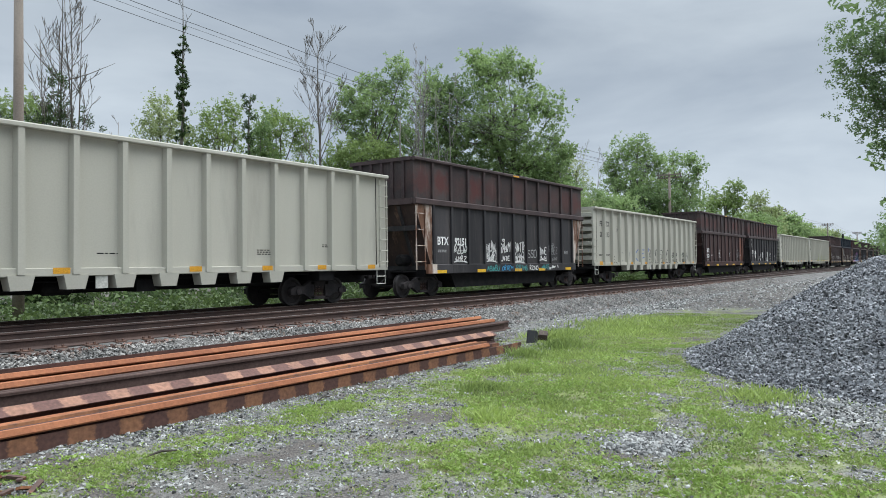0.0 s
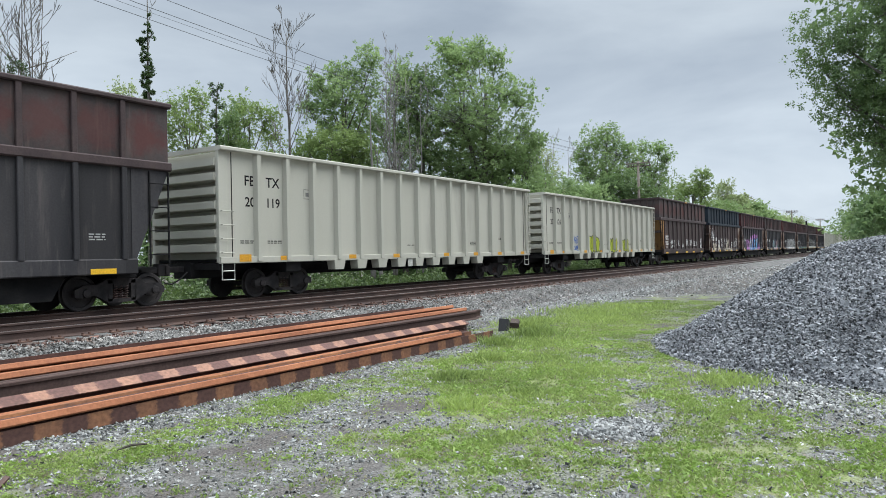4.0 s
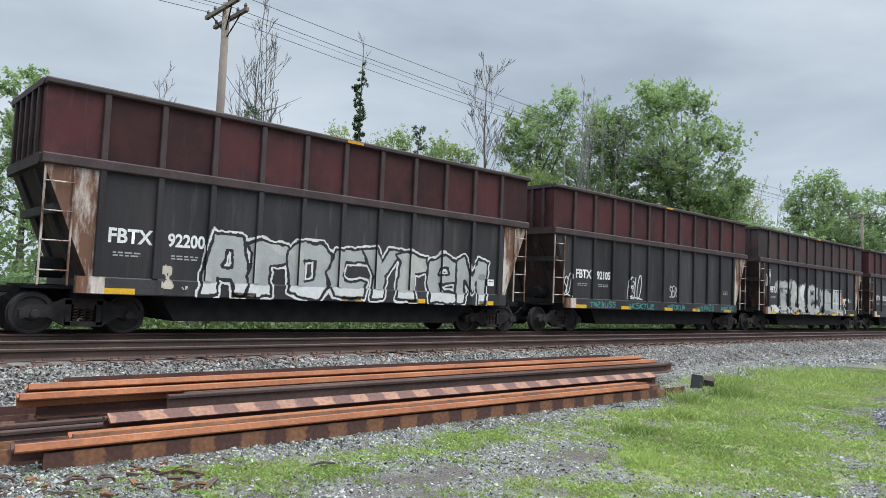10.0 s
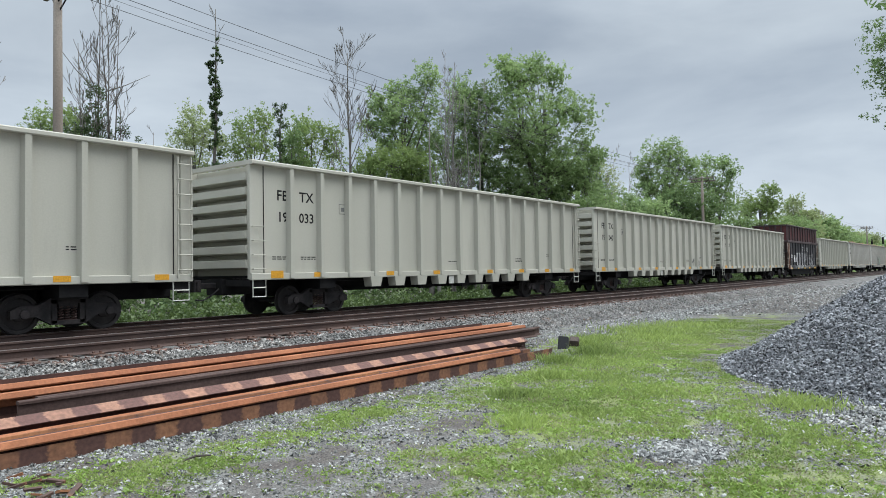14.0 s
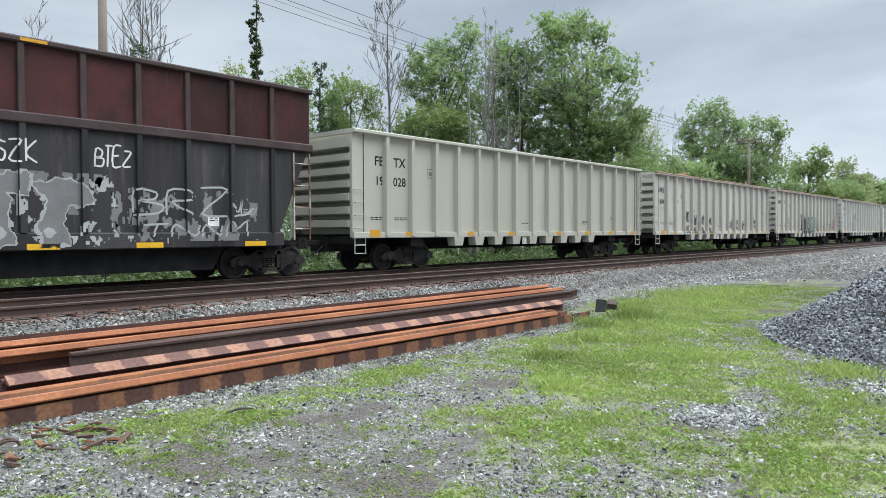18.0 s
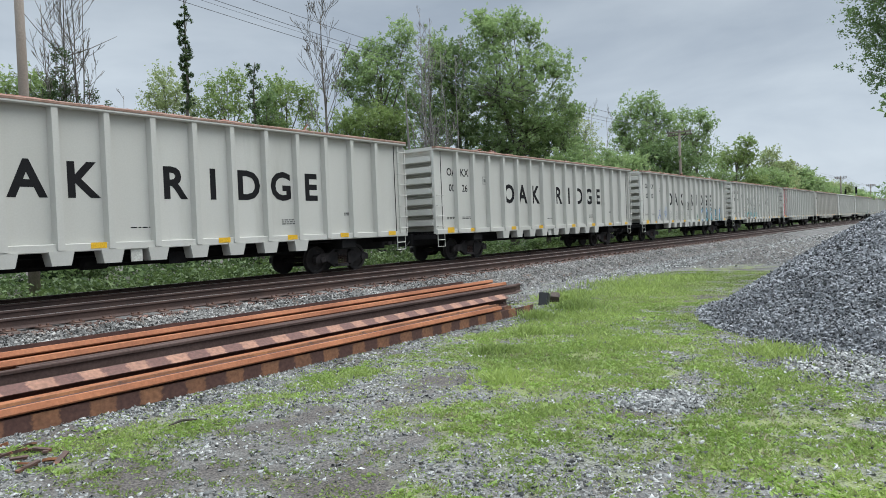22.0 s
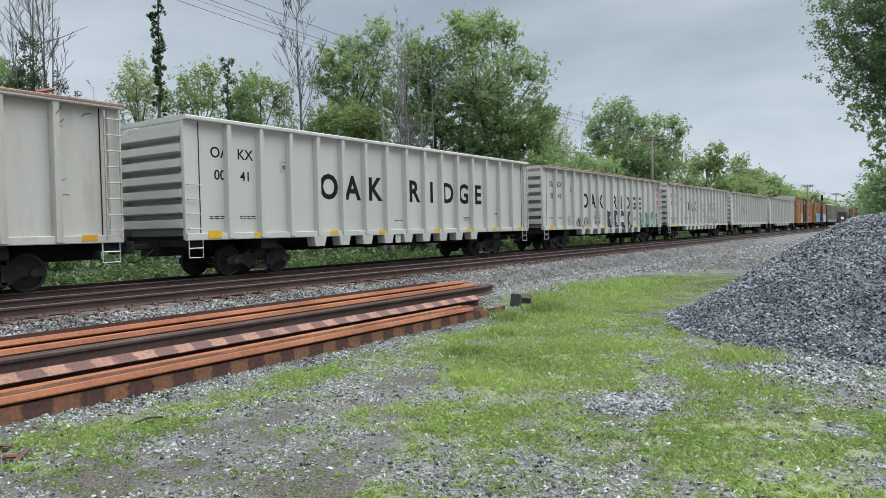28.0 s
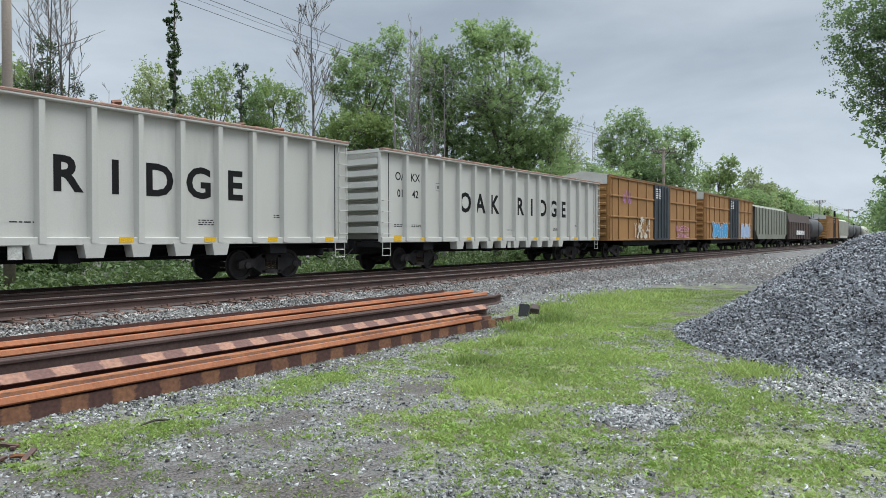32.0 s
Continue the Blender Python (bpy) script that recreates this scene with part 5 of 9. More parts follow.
# ---- other cars at the tail of the train ----
def box_car(spec):
    """Exterior-post boxcar with a plug door in the middle."""
    H = spec["half"]
    body, door = spec["body"], spec["door"]
    car = thing("boxcar", spec["label"], "freight car", "cars of the freight train")
    b = Build()
    b.box(-H, H, -1.46, 1.46, 1.0, 4.78)
    part("body", b.mesh("body", body), car)
    b = Build()
    b.prism([(-H - 0.04, -1.56, 4.74), (-H - 0.04, 0, 5.0), (-H - 0.04, 1.56, 4.74), (-H - 0.04, 1.5, 4.70), (-H - 0.04, -1.5, 4.70)],
            [(H + 0.04, -1.56, 4.74), (H + 0.04, 0, 5.0), (H + 0.04, 1.56, 4.74), (H + 0.04, 1.5, 4.70), (H + 0.04, -1.5, 4.70)])
    part("roof", b.mesh("roof", ROOF_GALV), car, "pale galvanised roof")
    b = Build()
    b.cbox(-0.04, 0.04, -1.52, -1.46, 1.05, 4.7, 0.01)
    post = b.mesh("side_post", body)
    n = 11
    for k in range(n + 1):
        x = -H + 0.06 + (2 * H - 0.12) * k / n
        if abs(x - spec["door_x"]) > 1.7:
            part("side_post", post, car, "", (x, 0, 0))
    b = Build()
    for z in (1.0, 2.35, 3.55, 4.6):
        b.lbox(-H, H, -1.53, -1.46, z, z + 0.1, 0.015)
    part("side_rail", b.mesh("side_rail", body), car)
    b = Build()
    x = spec["door_x"]
    b.box(x - 1.62, x + 1.62, -1.55, -1.47, 1.05, 4.66)
    d = part("door", b.mesh("door", door), car, "dark sliding door")
    b = Build()
    for k in (-0.9, -0.3, 0.3, 0.9):
        b.tube([(x + k, -1.58, 1.15), (x + k, -1.58, 4.55)], 0.025, 5)
    part("locking_bar", b.mesh("locking_bar", door), d)
    bars(car, -1.555, x - 1.4, 4.3, 1.0, 5, WHITE_INK, 0.08, 0.06)
    b = Build()
    b.prism([(-H + 0.02, -1.38, -0.12), (-H + 0.02, 1.38, -0.12), (-H + 0.02, 1.38, 0.12), (-H + 0.02, -1.38, 0.12)],
            [(-H - 0.08, -1.38, -0.06), (-H - 0.08, 1.38, -0.06), (-H - 0.08, 1.38, 0.06), (-H - 0.08, -1.38, 0.06)], True)
    er = b.mesh("end_rib", body)
    for k in range(7):
        part("end_rib", er, car, "", (0, 0, 1.35 + 0.43 * k))
    part("end_panel", Build().box(-H - 0.06, -H - 0.003, -1.45, 1.45, 4.2, 4.7).mesh("end_panel", ROOF_GALV), car, "pale upper end panel")
    b = Build()
    b.lbox(-H - 0.2, H + 0.2, -0.34, 0.34, 0.62, 1.0, 0.04)
    b.box(-H + 2.8, H - 2.8, -1.3, 1.3, 0.72, 1.0)
    part("underframe", b.mesh("underframe", UNDER), car)
    part("ladder", ladder_mesh("box", 0.45, 1.0, 4.6, 9, body), car, "", (-H + 0.15, -1.54, 0))
    for s in (-1, 1):
        add_truck(car, s * (H - 2.3))
    add_couplers(car, H)
    for f in spec.get("art", ()):
        f(car, lambda x, z=2.0: 1.535)
    return car


def hopper_car(spec):
    H = spec["half"]
    car = thing("covered_hopper_car", spec["label"], "freight car", "cars of the freight train")
    b = Build()
    ol = [(-H, 1.9), (-H + 1.4, 1.0), (H - 1.4, 1.0), (H, 1.9), (H, 4.25), (-H, 4.25)]
    b.prism([(x, -1.5, z) for x, z in ol], [(x, 1.5, z) for x, z in ol], True)
    part("body", b.mesh("body", spec["body"]), car)
    b = Build()
    b.prism([(-H, -1.5, 4.25), (-H, -0.8, 4.6), (-H, 0.8, 4.6), (-H, 1.5, 4.25)], [(H, -1.5, 4.25), (H, -0.8, 4.6), (H, 0.8, 4.6), (H, 1.5, 4.25)])
    part("roof", b.mesh("roof", spec["body"]), car)
    b = Build()
    b.cbox(-0.05, 0.05, -1.58, -1.5, 1.5, 4.25, 0.01)
    rib = b.mesh("side_post", spec["body"])
    for k in range(12):
        part("side_post", rib, car, "", (-H + 0.3 + (2 * H - 0.6) * k / 11, 0, 0))
    b = Build()
    for x in (-3.6, 0, 3.6):
        b.prism([(x - 0.5, -0.8, 0.42), (x + 0.5, -0.8, 0.42), (x + 0.5, 0.8, 0.42), (x - 0.5, 0.8, 0.42)], [(x - 1.6, -1.3, 1.1), (x + 1.6, -1.3, 1.1), (x + 1.6, 1.3, 1.1), (x - 1.6, 1.3, 1.1)])
    part("outlet", b.mesh("outlet", UNDER), car)
    b = Build()
    b.lbox(-H - 0.6, H + 0.6, -0.34, 0.34, 0.66, 1.0, 0.04)
    for s in (-1, 1):
        for y in (-1.45, 1.45):
            b.box(s * (H + 0.4) - 0.05, s * (H + 0.4) + 0.05, y - 0.05, y + 0.05, 0.9, 4.3)
        b.box(min(s * H, s * (H + 0.5)), max(s * H, s * (H + 0.5)), -1.5, 1.5, 4.22, 4.3)
    b.box(-H, H, -0.35, 0.35, 4.66, 4.7)
    part("end_frame", b.mesh("end_frame", UNDER), car)
    for s in (-1, 1):
        add_truck(car, s * (H - 1.0))
    add_couplers(car, H + 0.6)
    return car


def low_gondola(spec):
    H = spec["half"]
    car = thing("covered_gondola_car", spec["label"], "freight car", "cars of the freight train")
    b = Build()
    b.lbox(-H, H, -1.5, 1.5, 0.95, 3.1, 0.03)
    part("body", b.mesh("body", GON_BROWN), car)
    b = Build()
    b.prism([(-H, -1.52, 3.1), (-H, -1.3, 4.2), (-H, 1.3, 4.2), (-H, 1.52, 3.1)], [(H, -1.52, 3.1), (H, -1.3, 4.2), (H, 1.3, 4.2), (H, 1.52, 3.1)])
    part("cover", b.mesh("cover", surface("dark_tarpaulin_cover", (0.05, 0.035, 0.03), (0.075, 0.05, 0.042), 0.7, 0, 1, 15, 0.1)), car)
    b = Build()
    b.cbox(-0.06, 0.06, -1.58, -1.5, 1.0, 3.1, 0.01)
    rib = b.mesh("side_post", GON_BROWN)
    for k in range(13):
        part("side_post", rib, car, "", (-H + 0.2 + (2 * H - 0.4) * k / 12, 0, 0))
    bars(car, -1.59, -3.5, 1.5, 6.5, 1, WHITE_INK, 0.55, 0.1)
    b = Build()
    b.lbox(-H - 0.2, H + 0.2, -0.34, 0.34, 0.62, 1.0, 0.04)
    part("underframe", b.mesh("underframe", UNDER), car)
    for s in (-1, 1):
        add_truck(car, s * (H - 2.0))
    add_couplers(car, H)
    return car


def tank_car(spec):
    H = spec["half"]
    car = thing("tank_car", spec["label"], "freight car", "cars of the freight train")
    b = Build()
    b.barrel(-H + 0.5, H - 0.5, 0, 2.55, [(0, 0.5), (0.02, 1.05), (0.06, 1.42), (0.1, 1.5), (0.9, 1.5), (0.94, 1.42), (0.98, 1.05), (1, 0.5)], 28)
    part("tank", b.mesh("tank", spec["body"], True), car)
    b = Build()
    b.barrel(-0.45, 0.45, 0, 4.05, [(0, 0.3), (0.1, 0.4), (0.9, 0.4), (1, 0.3)], 14)
    b.box(-1.2, 1.2, -0.7, 0.7, 4.12, 4.16)
    for x in (-1.2, 1.2):
        for y in (-0.7, 0.7):
            b.box(x - 0.02, x + 0.02, y - 0.02, y + 0.02, 4.1, 4.8)
    part("dome", b.mesh("dome", UNDER), car)
    b = Build()
    b.lbox(-H - 0.2, H + 0.2, -0.34, 0.34, 0.66, 1.05, 0.04)
    for s in (-1, 1):
        b.box(s * (H - 1.6) - 0.8, s * (H - 1.6) + 0.8, -1.45, 1.45, 1.05, 1.15)
    part("underframe", b.mesh("underframe", UNDER), car)
    part("ladder", ladder_mesh("tank", 0.45, 1.1, 4.2, 9, UNDER), car, "", (-0.22, -1.58, 0))
    for s in (-1, 1):
        add_truck(car, s * (H - 1.7))
    add_couplers(car, H)
    return car


def T(seed, x, z, w, h, colour, n=5, r=0.02, word=""):
    return lambda car, dep: tag(car, dep, seed, x, z, w, h, colour, n, r, word)


def Q(seed, word, x, z, w, h, fill, edge, **more):
    return lambda car, dep: burner(car, dep, seed, word, x, z, w, h, fill, edge, **more)


def O(ch, x, z, w, h, colour, r=0.022):
    return lambda car, dep: outlined(car, dep, ch, x, z, w, h, colour, r)


def C(x, z, w, h):
    """A small white stencilled card with dark lines."""
    def put(car, dep):
        b = Build()
        b.add([(x, -dep(x) - 0.004, z), (x + w, -dep(x) - 0.004, z), (x + w, -dep(x) - 0.004, z + h), (x, -dep(x) - 0.004, z + h)], [(0, 1, 2, 3)])
        part("stencil_card", b.mesh("stencil_card", WHITE_INK), car, "white stencilled card")
        bars(car, -dep(x) - 0.003, x + 0.04, z + h - 0.07, w - 0.08, max(1, int(h / 0.07) - 1), BLACK_INK, 0.025, 0.03)
    return put


def P(seed, x, z, w, h, fill, edge, n=6, fat=0.12, cloud=None, shine=None, word="", halo=None):
    return lambda car, dep: piece(car, dep, seed, x, z, w, h, fill, edge, n, fat, cloud, 0.024, shine, word, halo)


def S(seed, x, z, w, h, colour, level=0.15):
    return lambda car, dep: smear(car, dep, seed, x, z, w, h, colour, level)


def B(x, z, w, h, colour):
    return lambda car, dep: boxed(car, dep, x, z, w, h, colour)


G, K = GRAY_HALF, BLACK_HALF
pan = [(a + b) / 2 for a, b in zip(RIBS[:-1], RIBS[1:])]
FB = lambda n: ("FB", "TX", n[:2], n[2:])
OK = lambda n: ("OA", "KX", n[:2], n[2:])
DARK = dict(lower=BLACK_PAINT, upper=OXIDE_PAINT, end=PEEL)
CARS = [
    ("g", dict(mark=FB("20108"))),
    ("b", dict(dict(DARK, upper=SOOT_PAINT), mark=("BTX", "92151"), label="black gondola car with rust-red extension, white scrawls along its foot",
               art=(T(1, -2.4, 1.3, 0.95, 0.85, "white", 4, 0.026), T(401, -2.35, 1.3, 0.9, 0.5, "white", 3), T(2, -1.2, 1.3, 0.9, 0.8, "white", 4, 0.026), T(3, 0.0, 1.25, 0.95, 0.95, "white", 4, 0.03), T(402, 0.05, 1.25, 0.9, 0.5, "white", 3), T(4, 1.25, 1.45, 0.8, 0.45, "silver", 3), T(403, 2.2, 1.35, 0.85, 0.6, "white", 4), T(5, -2.3, 0.9, 1.0, 0.24, "teal", 5), T(6, -1.1, 0.9, 0.9, 0.24, "cyan", 5), T(7, 0.1, 0.9, 1.0, 0.24, "teal", 5), T(404, 1.3, 0.9, 0.8, 0.24, "white", 4), T(405, 2.4, 0.9, 0.8, 0.24, "teal", 4), T(8, 3.4, 1.3, 0.8, 0.7, "grey", 4), S(406, 3.2, 0.9, 1.0, 0.24, "white", -0.2), T(407, -4.6, 1.3, 0.9, 0.7, "white", 4), B(3.3, 1.75, 0.35, 0.25, "grey")))),
    ("g", dict(mark=FB("20113"), label="pale grey ribbed gondola car with black outlined graffiti letters",
               art=(*(O(ch, pan[6 + k] - 0.38, 1.14, 0.78, 0.82, "black", 0.026) for k, ch in enumerate("ANON")), T(11, pan[4] - 0.4, 1.25, 0.8, 0.8, "blue", 1, 0.028, "K"), T(10, pan[5] - 0.4, 1.45, 0.7, 0.6, "blue", 1, 0.028, "E"), B(pan[6] - 0.53, 1.85, 0.2, 0.2, "blue"), T(12, pan[10] + 0.1, 1.2, 0.8, 0.7, "black", 4, 0.028), T(13, pan[12] - 0.25, 1.2, 0.8, 0.7, "black", 4, 0.028), T(9, pan[13] - 0.2, 1.4, 0.5, 0.3, "grey", 3), T(14, pan[2] - 0.3, 1.25, 0.5, 0.6, "grey", 1, 0.018, "C"), T(15, pan[3] - 0.3, 1.25, 0.5, 0.6, "grey", 1, 0.018, "I"), T(16, pan[1] - 0.45, 1.2, 0.5, 0.35, "black", 2)))),
    ("b", dict(lower=RUSTY_PAINT, upper=SOOT_PAINT, end=RUSTY_PAINT, mark=("FBTX", "93226"), below=True, label="rust-brown gondola car with raised extension",
               art=(T(16, -2.1, 1.55, 0.5, 0.6, "white", 2), T(17, 1.0, 1.6, 0.5, 0.4, "white", 2), S(18, 4.62, 1.2, 1.4, 2.2, "rust", -2.0), S(343, 3.4, 1.22, 1.4, 0.5, "grey", 0.2), T(19, 3.9, 1.5, 0.9, 0.6, "grey", 3)))),
    ("b", dict(lower=BLACK_PAINT, upper=SOOT_PAINT, end=BLACK_PAINT, mark=("FBTX", "93281"), label="black gondola car with faded white graffiti blocks",
               art=(S(20, -4.5, 1.3, 0.9, 1.1, "white", 0.1), S(21, -2.7, 1.25, 1.1, 0.8, "white", 0.15), S(22, -1.4, 1.2, 0.8, 0.9, "white", 0.0), S(23, 0.9, 1.15, 0.9, 1.0, "white", -0.15), T(24, 2.2, 1.3, 0.7, 0.9, "white", 3), T(25, -6.2, 2.2, 0.5, 0.9, "white", 3)))),
    ("g", dict(mark=FB("20119"), art=())),
    ("g", dict(mark=FB("20126"), label="pale grey ribbed gondola car with bright yellow-green bubble graffiti",
               art=(T(30, pan[2] - 0.5, 1.25, 0.9, 0.8, "blue", 4, 0.034), P(31, pan[4] - 0.27, 1.07, 1.78, 0.98, "lime", "black", 4, 0.15), P(32, pan[7] - 0.37, 1.07, 1.68, 0.92, "lime", "black", 4, 0.14), P(33, pan[9] - 0.26, 1.07, 1.26, 0.85, "lime", "black", 4, 0.10)))),
    ("b", dict(lower=BROWN_PAINT, upper=SOOT_PAINT, end=TAN_RUST, mark=("FBTX", "93156"), below=True, plates=(1, 0), label="dark brown gondola car with an ochre rusted end",
               art=(S(35, -6.0, 1.25, 0.9, 2.1, "rust", 0.1), T(36, -4.2, 1.3, 0.7, 0.6, "white", 4), T(37, -2.6, 1.5, 0.8, 0.4, "white", 4), T(38, -1.2, 1.3, 0.7, 0.3, "white", 4), T(39, 0.2, 1.5, 0.8, 0.45, "white", 4), T(40, 1.5, 1.5, 0.8, 0.45, "white", 4), T(41, 2.8, 1.45, 0.8, 0.45, "white", 4), T(42, 5.0, 1.3, 0.5, 0.8, "white", 4)))),
    ("b", dict(lower=BROWN_PAINT, upper=BLUE_PAINT, end=PEEL, plates=(0, 1), plate_label="corner plate with peeling white paint over rust", mark=("FBTX", "92053"), label="dark gondola car with faded navy extension and cream paint smears",
               art=(T(44, -6.3, 2.2, 0.5, 0.9, "white", 3, 0.03), T(45, -5.4, 2.2, 0.6, 0.8, "white", 3, 0.03), S(46, -5.6, 0.95, 3.2, 0.75, "cream", -0.05), S(47, -1.2, 0.95, 3.0, 0.5, "cream", 0.2), T(48, -3.4, 1.3, 0.9, 0.8, "white", 5, 0.03), T(49, -2.2, 1.4, 0.8, 0.8, "white", 4), S(50, 0.3, 1.2, 1.2, 1.0, "cream", 0.4), T(51, 4.9, 1.4, 0.6, 0.7, "white", 3), S(330, -0.3, 1.15, 3.2, 0.95, "cream", 0.12), S(331, -0.6, 0.9, 3.4, 0.28, "cream", -0.35), T(332, -0.5, 1.55, 1.0, 0.6, "white", 6), T(333, 2.2, 1.25, 0.9, 0.55, "silver", 5), T(334, 4.4, 1.35, 0.8, 0.75, "white", 6), S(335, 2.0, 0.9, 3.6, 0.26, "silver", 0.1), T(336, 1.1, 1.25, 0.5, 0.6, "teal", 2), S(337, 1.0, 2.35, 0.7, 0.6, "silver", 0.45), B(2.75, 1.4, 0.42, 0.36, "white"), B(3.95, 1.3, 0.5, 0.4, "silver")))),
    ("b", dict(DARK, mark=("FBTX", ""), plates=(0, 1), label="black gondola car with a violet and blue graffiti piece",
               art=(Q(53, "ANDN", -2.55, 0.92, 4.9, 1.25, "cyan", "black", rise=0.14, cloud="violet", dark="blue", pale="lightblue", depth_way=(-0.26, -0.04), side="white", lean=0.18, rim=0.026), S(54, -4.5, 0.92, 1.9, 1.25, "violet", -0.55), S(55, 2.4, 0.92, 1.5, 0.9, "violet", -0.4), T(346, -3.9, 1.3, 0.5, 0.5, "black", 4), T(347, 2.6, 1.3, 0.7, 0.5, "black", 4), T(348, 4.4, 1.3, 0.7, 0.6, "silver", 4), T(338, -3.7, 1.25, 0.7, 0.8, "white", 3), T(339, 3.1, 1.6, 0.6, 0.4, "black", 3), T(54, 3.3, 1.4, 0.9, 0.5, "grey", 4)))),
    ("b", dict(lower=BLACK_PAINT, upper=SOOT_PAINT, end=PEEL, mark=("FBTX", "92084"), plate_label="corner plate with peeling white paint over rust", label="black gondola car with a sooty extension and pink and blue graffiti",
               art=(T(56, -2.1, 1.35, 1.0, 1.0, "silver", 3, 0.035), Q(57, "BNI", -0.6, 0.92, 2.4, 1.2, "mauve", "lightblue", dark="lightblue", pale="mint", round_by=0.16), Q(58, "M", 1.85, 0.92, 0.95, 1.2, "mauve", "grey", dark="grey", round_by=0.16), S(349, 3.0, 1.25, 0.5, 0.4, "teal", 0.2), S(350, -3.6, 0.88, 2.4, 0.2, "silver", 0.25), C(-5.75, 1.3, 0.34, 0.26), T(59, 3.8, 1.35, 0.6, 0.6, "grey", 3), T(60, 4.7, 1.4, 0.5, 0.9, "white", 3)))),
    ("b", dict(DARK, mark=("FBTX", "92200"), plate_label="corner plate with peeling white paint over rust", label="black gondola car with large silver graffiti letters",
               art=(Q(62, "AROCYREM", -3.75, 0.9, 8.9, 1.38, "silver", "black", halo="white", low="white", pale="pale", rim=0.036, round_by=0.07, gap=-0.06), C(5.2, 1.45, 0.4, 0.2), S(63, -4.7, 1.0, 0.7, 0.6, "cream", 0.1),))),
    ("b", dict(DARK, mark=("FBTX", "92105"), plates=(0, 1), label="black gondola car with small teal scrawls along its sill",
               art=(T(64, -5.0, 0.9, 1.6, 0.24, "teal", 7), T(65, -2.6, 0.9, 1.8, 0.24, "teal", 7), T(66, 0.2, 0.9, 1.4, 0.24, "teal", 6), T(67, 2.4, 0.9, 1.6, 0.24, "teal", 7), T(68, 4.6, 0.9, 1.2, 0.24, "teal", 5), T(69, -2.6, 1.3, 1.0, 0.95, "white", 3, 0.028), T(70, -6.4, 1.3, 0.4, 0.8, "white", 2), T(71, 0.4, 1.4, 0.6, 0.5, "white", 3)))),
    ("b", dict(lower=BLACK_PAINT, upper=SOOT_PAINT, end=PEEL, mark=("FBTX", "92138"), plates=(0, 1), label="black gondola car with white and silver graffiti blocks",
               art=(S(73, -5.7, 0.9, 6.4, 0.45, "white", -0.25), S(375, -2.6, 0.92, 3.6, 0.5, "silver", -0.3), S(374, -2.35, 1.05, 0.8, 0.8, "mauve", 0.0), Q(74, "TNE", -5.2, 0.95, 5.6, 1.55, "pale", "grey", dark="silver", pale="white", round_by=0.2), S(376, -0.9, 1.5, 0.9, 0.7, "mauve", 0.0), S(75, 0.5, 0.95, 3.3, 1.4, "silver", -0.8), B(1.0, 1.05, 1.2, 1.25, "grey"), B(2.3, 1.05, 1.4, 1.25, "white"), S(377, 3.8, 0.95, 1.0, 1.0, "white", -0.25), B(3.05, 1.5, 0.5, 0.36, "white"), S(378, 1.1, 1.7, 0.3, 0.5, "orange", -0.2), S(379, 3.75, 1.5, 0.25, 0.5, "orange", -0.2), S(380, -5.0, 0.88, 9.0, 0.3, "cream", 0.05), T(76, -6.2, 2.2, 0.4, 0.9, "white", 3)))),
    ("b", dict(DARK, mark=("BTX", "92127"), plates=(0, 1), label="black gondola car with rust-red extension and a few white tags",
               art=(T(78, -1.7, 1.4, 0.8, 0.6, "white", 4), T(79, -0.3, 1.35, 0.6, 0.8, "white", 4), T(80, 2.3, 1.4, 0.5, 0.7, "white", 2), S(81, 4.4, 1.3, 0.7, 0.55, "white", -0.3), T(82, 5.2, 1.6, 0.6, 0.7, "white", 3)))),
    ("g", dict(mark=FB("19021"))),
    ("g", dict(mark=FB("19033"))),
    ("g", dict(mark=FB("19040"), label="pale grey ribbed gondola car with small dark tags", art=(T(84, pan[11] - 0.3, 1.2, 0.6, 0.6, "black", 3), T(85, pan[12] - 0.3, 1.25, 0.6, 0.4, "grey", 3)))),
    ("g", dict(mark=FB("19027"))),
    ("b", dict(DARK, mark=("FBTX", "92205"), plates=(1, 0), plate_label="corner plate with peeling white paint over rust", label="black gondola car with smeared white graffiti",
               art=(S(87, -4.4, 1.5, 1.0, 0.55, "white", -0.3), Q(88, "TNTR", -3.3, 0.95, 4.6, 1.45, "grey", "silver", dark="silver", rim=0.02, round_by=0.16), S(288, -3.2, 0.95, 4.6, 0.5, "silver", 0.15), S(89, -3.2, 1.05, 5.2, 1.4, "grey", 0.3), C(3.95, 1.35, 0.3, 0.25), S(289, -0.6, 1.1, 2.4, 1.3, "silver", 0.3), T(90, 2.0, 1.1, 3.3, 1.2, "silver", 4, 0.028), S(290, 2.0, 1.0, 3.4, 1.2, "grey", 0.2), S(291, -4.0, 0.9, 8.0, 0.25, "silver", 0.35), T(91, -0.6, 2.6, 0.8, 0.5, "white", 3), T(92, 1.3, 2.6, 0.8, 0.5, "white", 4)))),
    ("g", dict(mark=FB("19028"))),
    ("g", dict(mark=("AIMX", "", "14046", ""), paint="dirty", load=26, label="stained pale grey gondola car with black tags and scrap load",
